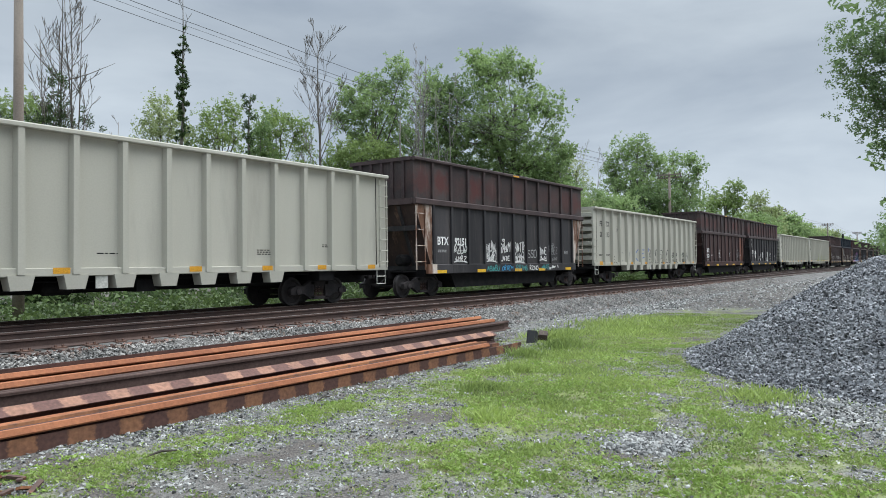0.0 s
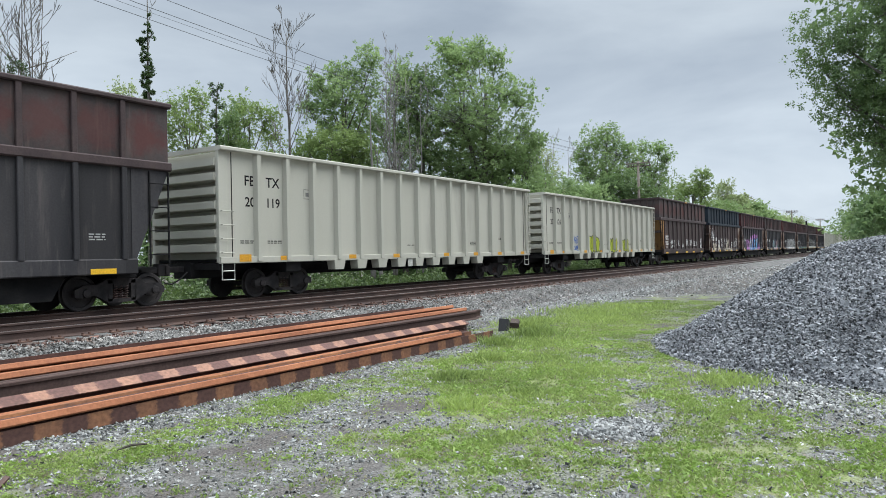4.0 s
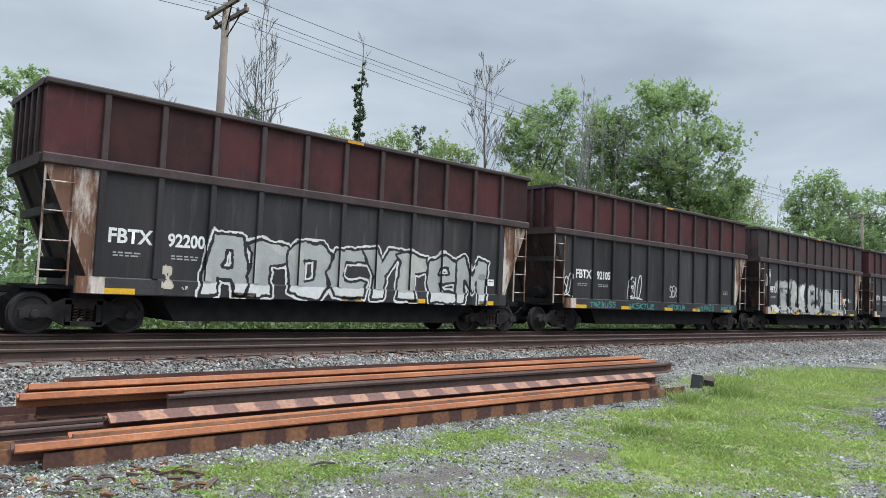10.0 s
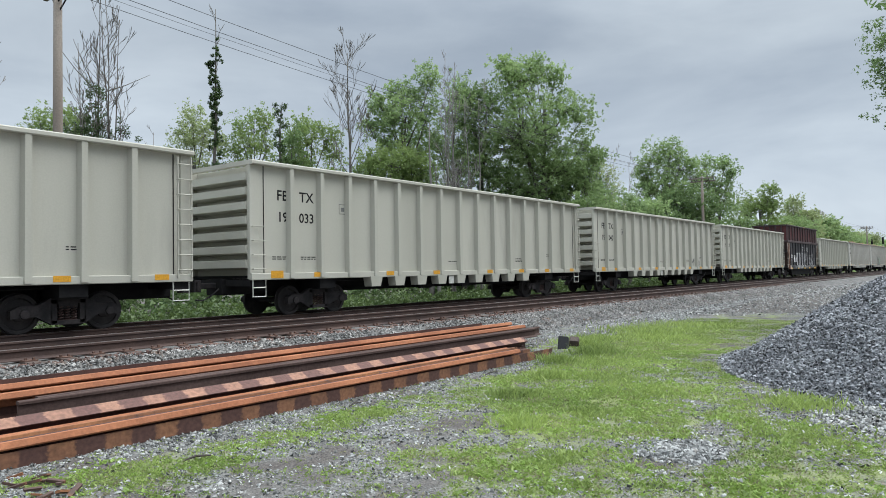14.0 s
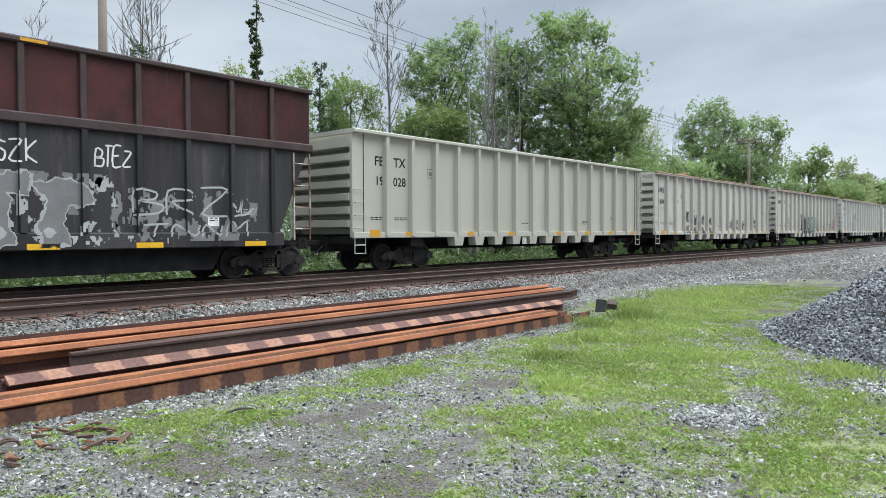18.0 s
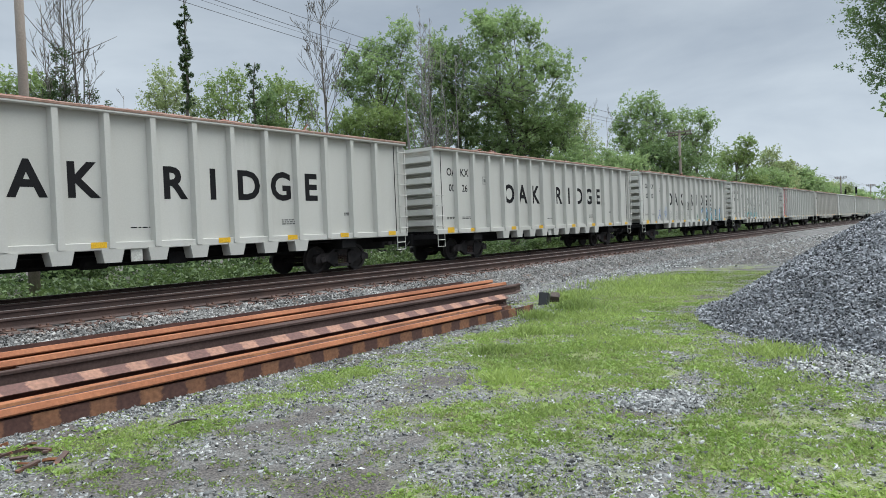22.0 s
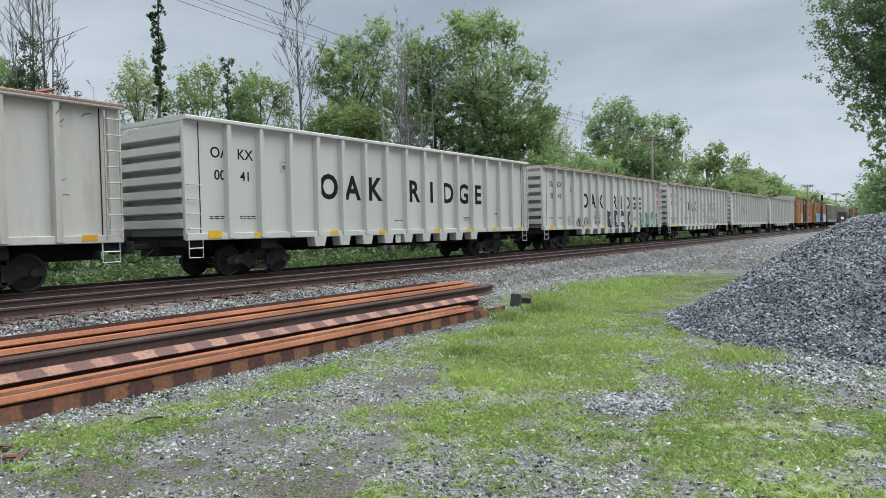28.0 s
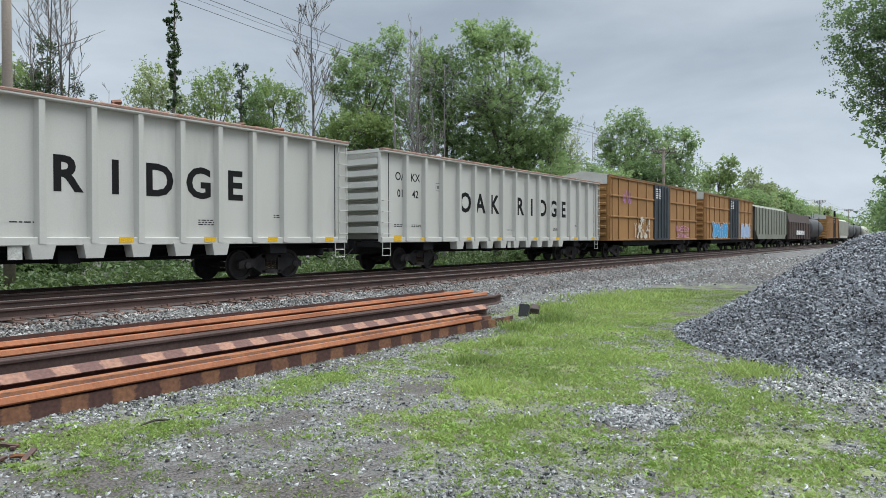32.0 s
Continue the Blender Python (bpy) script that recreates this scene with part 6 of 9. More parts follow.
               art=(T(93, pan[2] - 0.3, 1.15, 0.6, 1.2, "black", 5, 0.02), T(94, pan[3] - 0.35, 1.1, 0.6, 1.1, "black", 5, 0.02), T(95, pan[4] - 0.35, 1.1, 0.6, 1.1, "black", 5, 0.02), T(96, pan[5] - 0.35, 1.1, 0.65, 1.0, "black", 5, 0.02), T(97, pan[8] - 0.35, 1.4, 0.7, 0.5, "black", 5, 0.02), T(98, pan[9] - 0.35, 1.3, 0.7, 0.6, "black", 5, 0.02), T(99, pan[10] - 0.3, 1.3, 0.6, 0.6, "black", 5, 0.02), T(100, pan[12] - 0.3, 1.4, 0.6, 0.6, "black", 5, 0.02)))),
    ("g", dict(mark=("AIMX", "1131", "", ""), paint="dirty", load=26, label="stained pale grey gondola car with a mint green graffiti piece",
               art=(T(101, pan[1] - 0.3, 1.3, 0.6, 1.0, "grey", 4, 0.035), Q(102, "DEIF", pan[5] - 0.9, 1.0, 4.0, 1.3, "seagreen", "black", dark="mint", pale="black", rim=0.05, round_by=0.2, gap=-0.04), T(103, pan[8] + 0.2, 1.1, 0.7, 0.5, "grey", 4), T(104, pan[11] - 0.3, 1.4, 0.6, 0.7, "grey", 3), T(105, pan[12] - 0.3, 1.4, 0.6, 0.5, "black", 4), T(106, pan[13] + 0.2, 1.4, 0.5, 0.8, "red", 4)))),
    ("g", dict(mark=OK("0049"), oak=True, paint="clean", load=14, art=(T(107, pan[2] - 0.3, 1.2, 0.9, 0.8, "black", 5),))),
    ("g", dict(mark=OK("0026"), oak=True, paint="clean", load=14)),
    ("g", dict(mark=OK("0012"), oak=True, paint="clean", load=40, label="light grey gondola car with large black words and blue-grey graffiti",
               art=(T(108, pan[1] - 0.3, 1.3, 0.7, 0.7, "blue", 2), T(109, pan[2] - 0.4, 1.3, 0.9, 0.8, "lightblue", 2, 0.03), *(O(ch, pan[2 + k] - 0.22, 1.2, 0.45, 0.6, "grey", 0.016) for k, ch in enumerate("PEBBS")), T(706, pan[8] - 0.3, 1.2, 0.6, 0.5, "seagreen", 3), *(Q(111 + 60 * k, ch, pan[9 + k] - 0.42, 1.06, 0.84, 0.95, "aqua", "black", pale="lightblue", dark="teal", round_by=0.1) for k, ch in enumerate("YOSEN")), T(341, pan[9] + 0.53, 0.9, 0.2, 0.9, "black", 1, 0.025), T(342, pan[13] + 0.4, 3.5, 0.5, 0.4, "green", 3), T(112, pan[6] + 0.1, 1.9, 0.6, 0.6, "black", 3)))),
    ("g", dict(mark=OK("0064"), oak=True, paint="clean", load=14, label="light grey gondola car with large black words and white bubble graffiti",
               art=(*(Q(113 + k * 40, ch, pan[2 + k] - 0.38, 1.06, 0.78, 0.95, "white", "black", dark="cream", round_by=0.09) for k, ch in enumerate("SGAF")), S(119, pan[2] + 0.2, 1.25, 4.6, 0.45, "turquoise", -0.1), S(120, pan[3] - 0.3, 1.2, 0.6, 0.7, "orange", 0.45), S(121, pan[5] - 0.3, 1.2, 0.6, 0.7, "orange", 0.45), T(114, pan[0] - 0.2, 1.3, 0.4, 0.4, "red", 2)))),
    ("g", dict(mark=OK("0034"), oak=True, paint="clean", load=14, label="light grey gondola car with black words and red scrawls",
               art=(S(129, -G + 0.52, 1.22, 0.86, 2.9, "red", -2.0),) + tuple(T(115 + i, -G + 0.6, 1.3 + 0.3 * i, 0.7, 0.2, "pale", 4, 0.016) for i in range(9)) + tuple(O(ch, pan[2 + i] - 0.3, 1.15, 0.6, 0.55, "lightblue", 0.022) for i, ch in enumerate("PSE")) + (T(130, -G + 0.1, 2.5, 0.32, 1.5, "red", 4, 0.025), S(131, -G + 0.8, 1.08, 0.7, 0.3, "orange", -0.3), T(132, -G + 2.0, 1.2, 0.8, 0.55, "blue", 4), T(133, -G + 2.9, 1.3, 0.7, 0.7, "black", 5, 0.03), T(134, pan[1] - 0.4, 1.15, 0.8, 0.5, "blue", 3)) + tuple(O(ch, pan[5 + i] - 0.32, 1.1, 0.66, 0.85, "black", 0.02) for i, ch in enumerate("SOAEI")) + (T(140, pan[10] - 0.25, 1.2, 0.5, 0.55, "black", 4, 0.018),))),
    ("g", dict(mark=("AIMX", "14602", "", ""), paint="dirty", load=26, art=(T(142, pan[2] - 0.3, 1.2, 0.6, 0.6, "black", 4), T(143, pan[8] - 0.3, 1.2, 0.6, 0.7, "grey", 3), T(144, pan[10] - 0.3, 1.3, 0.6, 0.8, "grey", 3), T(145, pan[12] - 0.3, 1.4, 0.6, 0.8, "grey", 3)))),
    ("g", dict(mark=OK("0041"), oak=True, paint="clean", load=0)),
    ("g", dict(mark=OK("0043"), oak=True, paint="clean", load=14, label="light grey gondola car with black words and green graffiti letters",
               art=(*(Q(800 + k, ch, pan[6 + k] - 0.43, 1.06, 0.86, 1.0, "black", "black", dark="navy", round_by=0.08, halo="white") for k, ch in enumerate("SICK")), *(Q(810 + k, ch, x - 0.4, 1.06, 0.8, 0.92, "green", "green", dark="seagreen", round_by=0.08) for k, (ch, x) in enumerate(zip("BOYS", (pan[11], pan[12], pan[13], pan[13] + 1.0)))), T(340, pan[10] - 0.3, 1.1, 0.6, 0.8, "grey", 2, 0.03), T(146, pan[1] - 0.3, 1.25, 0.6, 0.6, "teal", 3), T(147, pan[2] - 0.1, 1.2, 0.8, 0.5, "black", 4, 0.03), T(148, pan[3] - 0.2, 1.2, 0.6, 0.4, "black", 4), T(149, pan[4] + 0.2, 1.3, 0.6, 0.6, "black", 4)) + tuple(T(150 + i, G - 1.3, 2.1 + 0.45 * i, 0.75, 0.36, "red", 4, 0.03) for i in range(4)))),
    ("g", dict(mark=OK("0053"), oak=True, paint="clean", load=14, label="light grey gondola car with large black words and outlined white graffiti",
               art=(T(155, -G + 1.0, 1.35, 0.5, 0.35, "blue", 4), T(156, pan[2] + 0.1, 1.5, 0.6, 0.25, "red", 4), T(157, pan[4] - 0.2, 1.25, 0.35, 0.6, "black", 3, 0.035), Q(158, "OSE", pan[7] - 0.45, 1.04, 2.5, 0.82, "white", "black", round_by=0.12, gap=-0.03), S(159, pan[9] + 0.1, 1.2, 0.7, 0.6, "lime", 0.1), T(160, pan[9] + 0.85, 1.2, 0.85, 0.4, "blue", 3), T(161, pan[11] - 0.4, 1.2, 0.85, 0.45, "blue", 4), T(162, pan[13] - 0.2, 1.1, 0.7, 0.3, "blue", 3)))),
    ("g", dict(mark=OK("0037"), oak=True, paint="clean", load=14)),
    ("g", dict(mark=OK("0142"), oak=True, paint="clean", load=10)),
]
TAIL = [
    ("x", 38.46, 56.21, box_car, dict(body=BOX_YELLOW, door=DOOR_BLUE, door_x=0.6, label="ochre boxcar with dark blue door and graffiti along its foot", art=(S(170, -4.8, 1.1, 3.0, 1.4, "cream", 0.0), T(171, 3.6, 1.2, 3.2, 0.9, "pink", 6, 0.05), T(172, -6.8, 3.2, 1.6, 0.9, "violet", 3, 0.05)))),
    ("x", 58.45, 76.13, box_car, dict(body=BOX_YELLOW, door=DOOR_BLUE, door_x=1.2, label="ochre boxcar with dark blue door and blue graffiti", art=(P(173, -6.6, 1.1, 5.5, 1.4, "cyan", "white", 6, 0.2), P(174, 3.6, 1.1, 4.2, 1.4, "lightblue", "white", 5, 0.2)))),
    ("x", 77.6, 95.6, hopper_car, dict(body=HOPPER_GREEN, label="grey-green covered hopper car")),
    ("x", 97.0, 114.6, low_gondola, dict(label="dark brown covered gondola car with white lettering bars")),
    ("x", 115.8, 130.4, tank_car, dict(body=TANK_PAINT, label="black tank car with walkway round its dome")),
    ("x", 132.6, 149.5, box_car, dict(body=BOX_YELLOW, door=BROWN_PAINT, door_x=2.5, label="ochre boxcar with a brown door")),
    ("x", 151.0, 166.5, hopper_car, dict(body=GRAY_PAINT, label="pale grey covered hopper car")),
    ("x", 168.0, 184.0, tank_car, dict(body=TANK_PAINT, label="black tank car with walkway round its dome")),
    ("x", 185.5, 201.5, tank_car, dict(body=TANK_PAINT, label="black tank car with walkway round its dome")),
    ("x", 203.0, 220.0, tank_car, dict(body=GRAY_PAINT, label="pale tank car at the tail")),
]
LAST = RUN[-1][1]
train = []      # (car, its place along the train)
place = 0.0
for n, (kind, spec) in enumerate(CARS):
    spec["n"] = n
    length = GRAY_LEN if kind == "g" else BLACK_LEN
    car = gray_car(spec) if kind == "g" else black_car(spec)
    train.append((car, place + length / 2))
    place += length
for _, a, b, make, spec in TAIL:
    spec["half"] = (b - a) / 2
    train.append((make(spec), LAST + (a + b) / 2))


def motions():
    """The train runs along the far track at about 18.5 m/s."""
    for car, s in train:
        walk(car, [(t, pose(s - d, TRACK_Y, RAIL_Z)) for t, d in RUN])

# ---- ground, track beds and rails ----
def fbm(x, y, s, seed):
    return noise.fractal(Vector((x * s, y * s, seed)), 0.9, 2.0, 4)


def blob(x, y, cx, cy, rx, ry, a=0.0):
    ca, sa = math.cos(a), math.sin(a)
    u, v = ((x - cx) * ca + (y - cy) * sa) / rx, (-(x - cx) * sa + (y - cy) * ca) / ry
    return math.exp(-(u * u + v * v))


def green_at(x, y):
    """How grassy the ground is, 0 to 1."""
    g = 0.47 + 0.34 * fbm(x, y, 0.8, 3.1) + 0.65 * fbm(x, y, 2.3, 7.7) + 0.6 * fbm(x, y, 6.5, 2.2)
    g += 0.36 * blob(x, y, 5.2, 1.2, 1.9, 1.3) - 0.12 * blob(x, y, 3.6, 2.9, 1.3, 0.7)
    g += 0.5 * blob(x, y, 9.0, 3.9, 2.6, 1.1, 0.25) + 0.8 * blob(x, y, 15.5, 6.0, 6.0, 1.0, 0.06) + 0.5 * blob(x, y, 8.0, 4.4, 1.5, 0.9)
    g += 0.10 * blob(x, y, 5.3, 5.7, 2.6, 0.35, 0.02) + 0.3 * blob(x, y, 3.4, 5.7, 0.7, 0.4) + 0.25 * blob(x, y, 6.2, 3.4, 1.2, 0.6) + 0.5 * blob(x, y, 7.6, 1.55, 0.9, 0.22) + 0.4 * blob(x, y, 11.5, 5.9, 1.5, 0.8)
    g -= 0.85 * blob(x, y, 6.1, 4.75, 0.9, 0.45, 0.15) + 0.8 * blob(x, y, 4.6, 4.75, 1.2, 0.42, 0.05) + 0.9 * blob(x, y, 6.35, 2.3, 0.55, 0.36, -0.2) + 0.6 * blob(x, y, 3.2, 4.3, 1.0, 0.8)
    g -= 0.9 * blob(x, y, 8.9, 1.0, 1.0, 0.55, 0.5) + 0.5 * blob(x, y, 9.6, 2.0, 0.7, 0.4, 0.8)
    if y > 6.15:
        edge = 6.15 + max(0.0, (x - 11.5)) * 0.10
        g -= max(0, min(1, (y - edge) / 0.5)) * (1.3 if x < 12.6 else 0.3)
    if x < 2.6:
        g -= 0.8 * min(1, (2.6 - x) / 1.2) * (1 if y > 5 else 0.3)
    return max(0.0, min(1.0, g))


def dirt_at(x, y):
    """How bare and dark the soil is, 0 to 1."""
    d = 0.30 + 0.9 * fbm(x, y, 0.9, 12.4) + 0.4 * fbm(x, y, 3.1, 5.5)
    d += 0.9 * blob(x, y, 6.25, 4.75, 0.7, 0.35, 0.15) + 1.1 * blob(x, y, 2.75, 4.6, 0.9, 0.4, -0.7) + 0.9 * blob(x, y, 3.3, 3.4, 0.5, 0.35, -0.7) + 0.9 * blob(x, y, 4.1, 5.05, 0.5, 0.22, -0.5) + 0.6 * blob(x, y, 2.4, 6.2, 1.2, 0.3) + 0.4 * blob(x, y, 4.4, 4.9, 0.7, 0.25)
    d -= 0.6 * blob(x, y, 5.2, 1.4, 2.2, 1.4)
    return max(0.0, min(1.0, d))


PILE_C, PILE_R, PILE_H = (14.05, -0.85), 4.72, 1.80


def pile_height(x, y):
    dx, dy = x - PILE_C[0], y - PILE_C[1]
    r, a = math.hypot(dx, dy), math.atan2(dy, dx)
    R = PILE_R * (1 + 0.03 * math.sin(3 * a + 1) + 0.02 * math.sin(7 * a))
    s = (R - r) / (R - 1.75)
    if s <= 0:
        return 0.0
    h = PILE_H * min(1.0, s) if s < 0.86 else PILE_H * (0.86 + 0.14 * (1 - math.exp(-(s - 0.86) / 0.14)))
    return h * (1 + 0.05 * fbm(x, y, 0.5, 1.0)) + 0.03 * fbm(x, y, 1.6, 4.0)


def ground_material():
    m, nt, b = nodes_of("gravelly_grass_soil")
    N, L = nt.nodes.new, nt.links.new
    co, at = N("ShaderNodeTexCoord"), N("ShaderNodeAttribute")
    at.attribute_name = "green"
    vo, n1, n2 = N("ShaderNodeTexVoronoi"), N("ShaderNodeTexNoise"), N("ShaderNodeTexNoise")
    vo.inputs["Scale"].default_value = 42
    n1.inputs["Scale"].default_value, n1.inputs["Detail"].default_value = 1.3, 6
    n2.inputs["Scale"].default_value, n2.inputs["Detail"].default_value = 45, 4
    for n in (vo, n1, n2):
        L(co.outputs["Object"], n.inputs["Vector"])
    gr = N("ShaderNodeValToRGB")
    gr.color_ramp.elements[0].color, gr.color_ramp.elements[1].color = (0.05, 0.047, 0.043, 1), (0.235, 0.23, 0.215, 1)
    L(vo.outputs["Color"], gr.inputs[0])
    so = N("ShaderNodeValToRGB")
    so.color_ramp.elements[0].color, so.color_ramp.elements[1].color = (0.038, 0.033, 0.03, 1), (0.13, 0.112, 0.10, 1)
    so.color_ramp.elements[0].position, so.color_ramp.elements[1].position = 0.35, 0.65
    L(n2.outputs["Fac"], so.inputs[0])
    m1, r1 = N("ShaderNodeMixRGB"), N("ShaderNodeMapRange")
    dt = N("ShaderNodeAttribute")
    dt.attribute_name = "dirt"
    ds = N("ShaderNodeMath")
    ds.operation = 'SUBTRACT'
    L(n1.outputs["Fac"], ds.inputs[0])
    L(dt.outputs["Fac"], ds.inputs[1])
    r1.inputs[1].default_value, r1.inputs[2].default_value = -0.35, 0.25
    L(ds.outputs[0], r1.inputs[0])
    L(r1.outputs[0], m1.inputs[0])
    L(so.outputs[0], m1.inputs[1])
    L(gr.outputs[0], m1.inputs[2])
    ge = N("ShaderNodeValToRGB")
    ge.color_ramp.elements[0].color, ge.color_ramp.elements[1].color = (0.13, 0.155, 0.05, 1), (0.28, 0.335, 0.10, 1)
    L(n2.outputs["Fac"], ge.inputs[0])
    m2, r2 = N("ShaderNodeMixRGB"), N("ShaderNodeMapRange")
    r2.inputs[1].default_value, r2.inputs[2].default_value = 0.42, 1.15
    L(at.outputs["Fac"], r2.inputs[0])
    L(r2.outputs[0], m2.inputs[0])
    L(m1.outputs[0], m2.inputs[1])
    L(ge.outputs[0], m2.inputs[2])
    L(m2.outputs[0], b.inputs["Base Color"])
    b.inputs["Roughness"].default_value = 0.95
    bp = N("ShaderNodeBump")
    bp.inputs["Strength"].default_value, bp.inputs["Distance"].default_value = 0.6, 0.03
    L(vo.outputs["Distance"], bp.inputs["Height"])
    L(bp.outputs[0], b.inputs["Normal"])
    return m


def make_ground():
    """One sheet: fine near the camera, coarse out to the horizon."""
    xs = np.concatenate([[-2500, -900, -300, -100, -40, -20], np.arange(-10, 26.01, 0.2), [28, 32, 40, 55, 80, 120, 200, 400, 900, 2500]])
    ys = np.concatenate([[-2500, -900, -300, -100, -40, -20], np.arange(-10, 11.01, 0.2), [12, 14, 20, 22, 24, 27, 32, 45, 80, 200, 600, 2500]])
    verts, green, dirt = [], [], []
    for y in ys:
        for x in xs:
            near = -10 <= x <= 26 and -10 <= y <= 11
            z = 0.02 * fbm(x, y, 0.7, 9.0) if near else 0.0
            if y >= 20 and y < 500:
                z = -0.25 + 0.1 * fbm(x, y, 0.1, 2.0)
            verts.append((x, y, z))
            dirt.append(dirt_at(x, y) if near else 0.85)
            green.append(green_at(x, y) if near else (0.45 if y > 18 or y < -10 else 0.3))
    nx = len(xs)
    j, i = np.meshgrid(np.arange(len(ys) - 1), np.arange(nx - 1), indexing="ij")
    a = (j * nx + i).ravel()
    me = quick_mesh("ground", np.array(verts), np.stack([a, a + 1, a + nx + 1, a + nx], 1), ground_material(), True)
    at = me.attributes.new("green", 'FLOAT', 'POINT')
    at.data.foreach_set("value", np.array(green, dtype=np.float32))
    at = me.attributes.new("dirt", 'FLOAT', 'POINT')
    at.data.foreach_set("value", np.array(dirt, dtype=np.float32))
    tagged(new("ground", me), "patchy grass and gravel ground", "ground", kind="structure")


make_ground()

BALLAST = surface("ballast_base", (0.075, 0.072, 0.068), (0.15, 0.143, 0.135), 0.95, 0, 1.2, 22, 0.8, bump_dist=0.04)
STONE = surface("grey_ballast_stone", (0.145, 0.15, 0.148), (0.30, 0.302, 0.29), 0.9, 0, 2.0, 40, 0.2, island=0.75, spots=(0.2, 0.15, 0.11), spot_at=0.6)
BALLAST_STONE = surface("grey_brown_ballast_stone", (0.13, 0.128, 0.123), (0.275, 0.265, 0.25), 0.9, 0, 2.0, 40, 0.2, island=0.7, spots=(0.2, 0.14, 0.11), spot_at=0.55)
STONE_PILE = surface("blue_grey_crushed_stone", (0.115, 0.12, 0.13), (0.235, 0.243, 0.255), 0.9, 0, 1.2, 40, 0.2, island=0.8)
BED = [(9.7, -0.03), (10.3, 0.03), (11.2, 0.345), (11.8, 0.385), (14.1, 0.385), (15.2, 0.28), (18.4, 0.28), (18.9, 0.24), (20.6, -0.2), (21, -0.3)]


def bed_z(y):
    for (a, za), (b, zb) in zip(BED[:-1], BED[1:]):
        if a <= y <= b:
            return za + (zb - za) * (y - a) / (b - a)
    return 0.0


def make_bed():
    xs = np.concatenate([[-400, -150, -60], np.arange(-20, 60, 1.0), np.arange(60, 200, 5), [250, 400, 800, 1500]])
    b = Build()
    n = len(BED)
    b.add([(x, y, z + 0.02 * math.sin(x * 1.3 + y * 2)) for x in xs for y, z in BED],
          [(i * n + j, (i + 1) * n + j, (i + 1) * n + j + 1, i * n + j + 1) for i in range(len(xs) - 1) for j in range(n - 1)])
    tagged(new("track_bed", b.mesh("track_bed", BALLAST)), "crushed grey stone ballast bed of two tracks", "ballast", kind="structure")


make_bed()


def stones(name, pts, sizes, mat, parent, label, seed, flat=0.65):
    """Angular chips of stone, one mesh."""
    rng = np.random.default_rng(seed)
    base = np.array([(-1.0, -0.75, -0.8), (1.05, -0.65, -0.8), (0.05, 1.05, -0.8), (-0.7, -0.6, 0.85), (0.75, -0.4, 0.7), (-0.05, 0.75, 0.95)]) * 0.55
    sides = np.array([(0, 1, 4), (0, 4, 3), (1, 2, 5), (1, 5, 4), (2, 0, 3), (2, 3, 5), (3, 4, 5)])
    n = len(pts)
    v = base[None] * (1 + rng.uniform(-0.4, 0.4, (n, 6, 3)))
    v *= (sizes[:, None] * rng.uniform(0.6, 1.25, (n, 3)) * np.array([1.15, 1.0, flat]))[:, None, :]
    ax = rng.normal(size=(n, 4)) * np.array([1, 0.45, 0.45, 1.3])
    ax /= np.linalg.norm(ax, axis=1)[:, None]
    w, x, y, z = ax.T
    R = np.stack([np.stack([1 - 2 * (y * y + z * z), 2 * (x * y - z * w), 2 * (x * z + y * w)], -1),
                  np.stack([2 * (x * y + z * w), 1 - 2 * (x * x + z * z), 2 * (y * z - x * w)], -1),
                  np.stack([2 * (x * z - y * w), 2 * (y * z + x * w), 1 - 2 * (x * x + y * y)], -1)], -2)
    v = np.einsum('nij,nkj->nki', R, v) + np.asarray(pts)[:, None, :]
    f = (sides[None] + (np.arange(n) * 6)[:, None, None]).reshape(-1, 3)
    me = quick_mesh(name, v.reshape(-1, 3), f, mat)
    if parent is None:
        return tagged(new(name, me), label, "stones", kind="stuff")
    ob = part(name, me, parent, label)
    ob["kind"] = "stuff"
    return ob


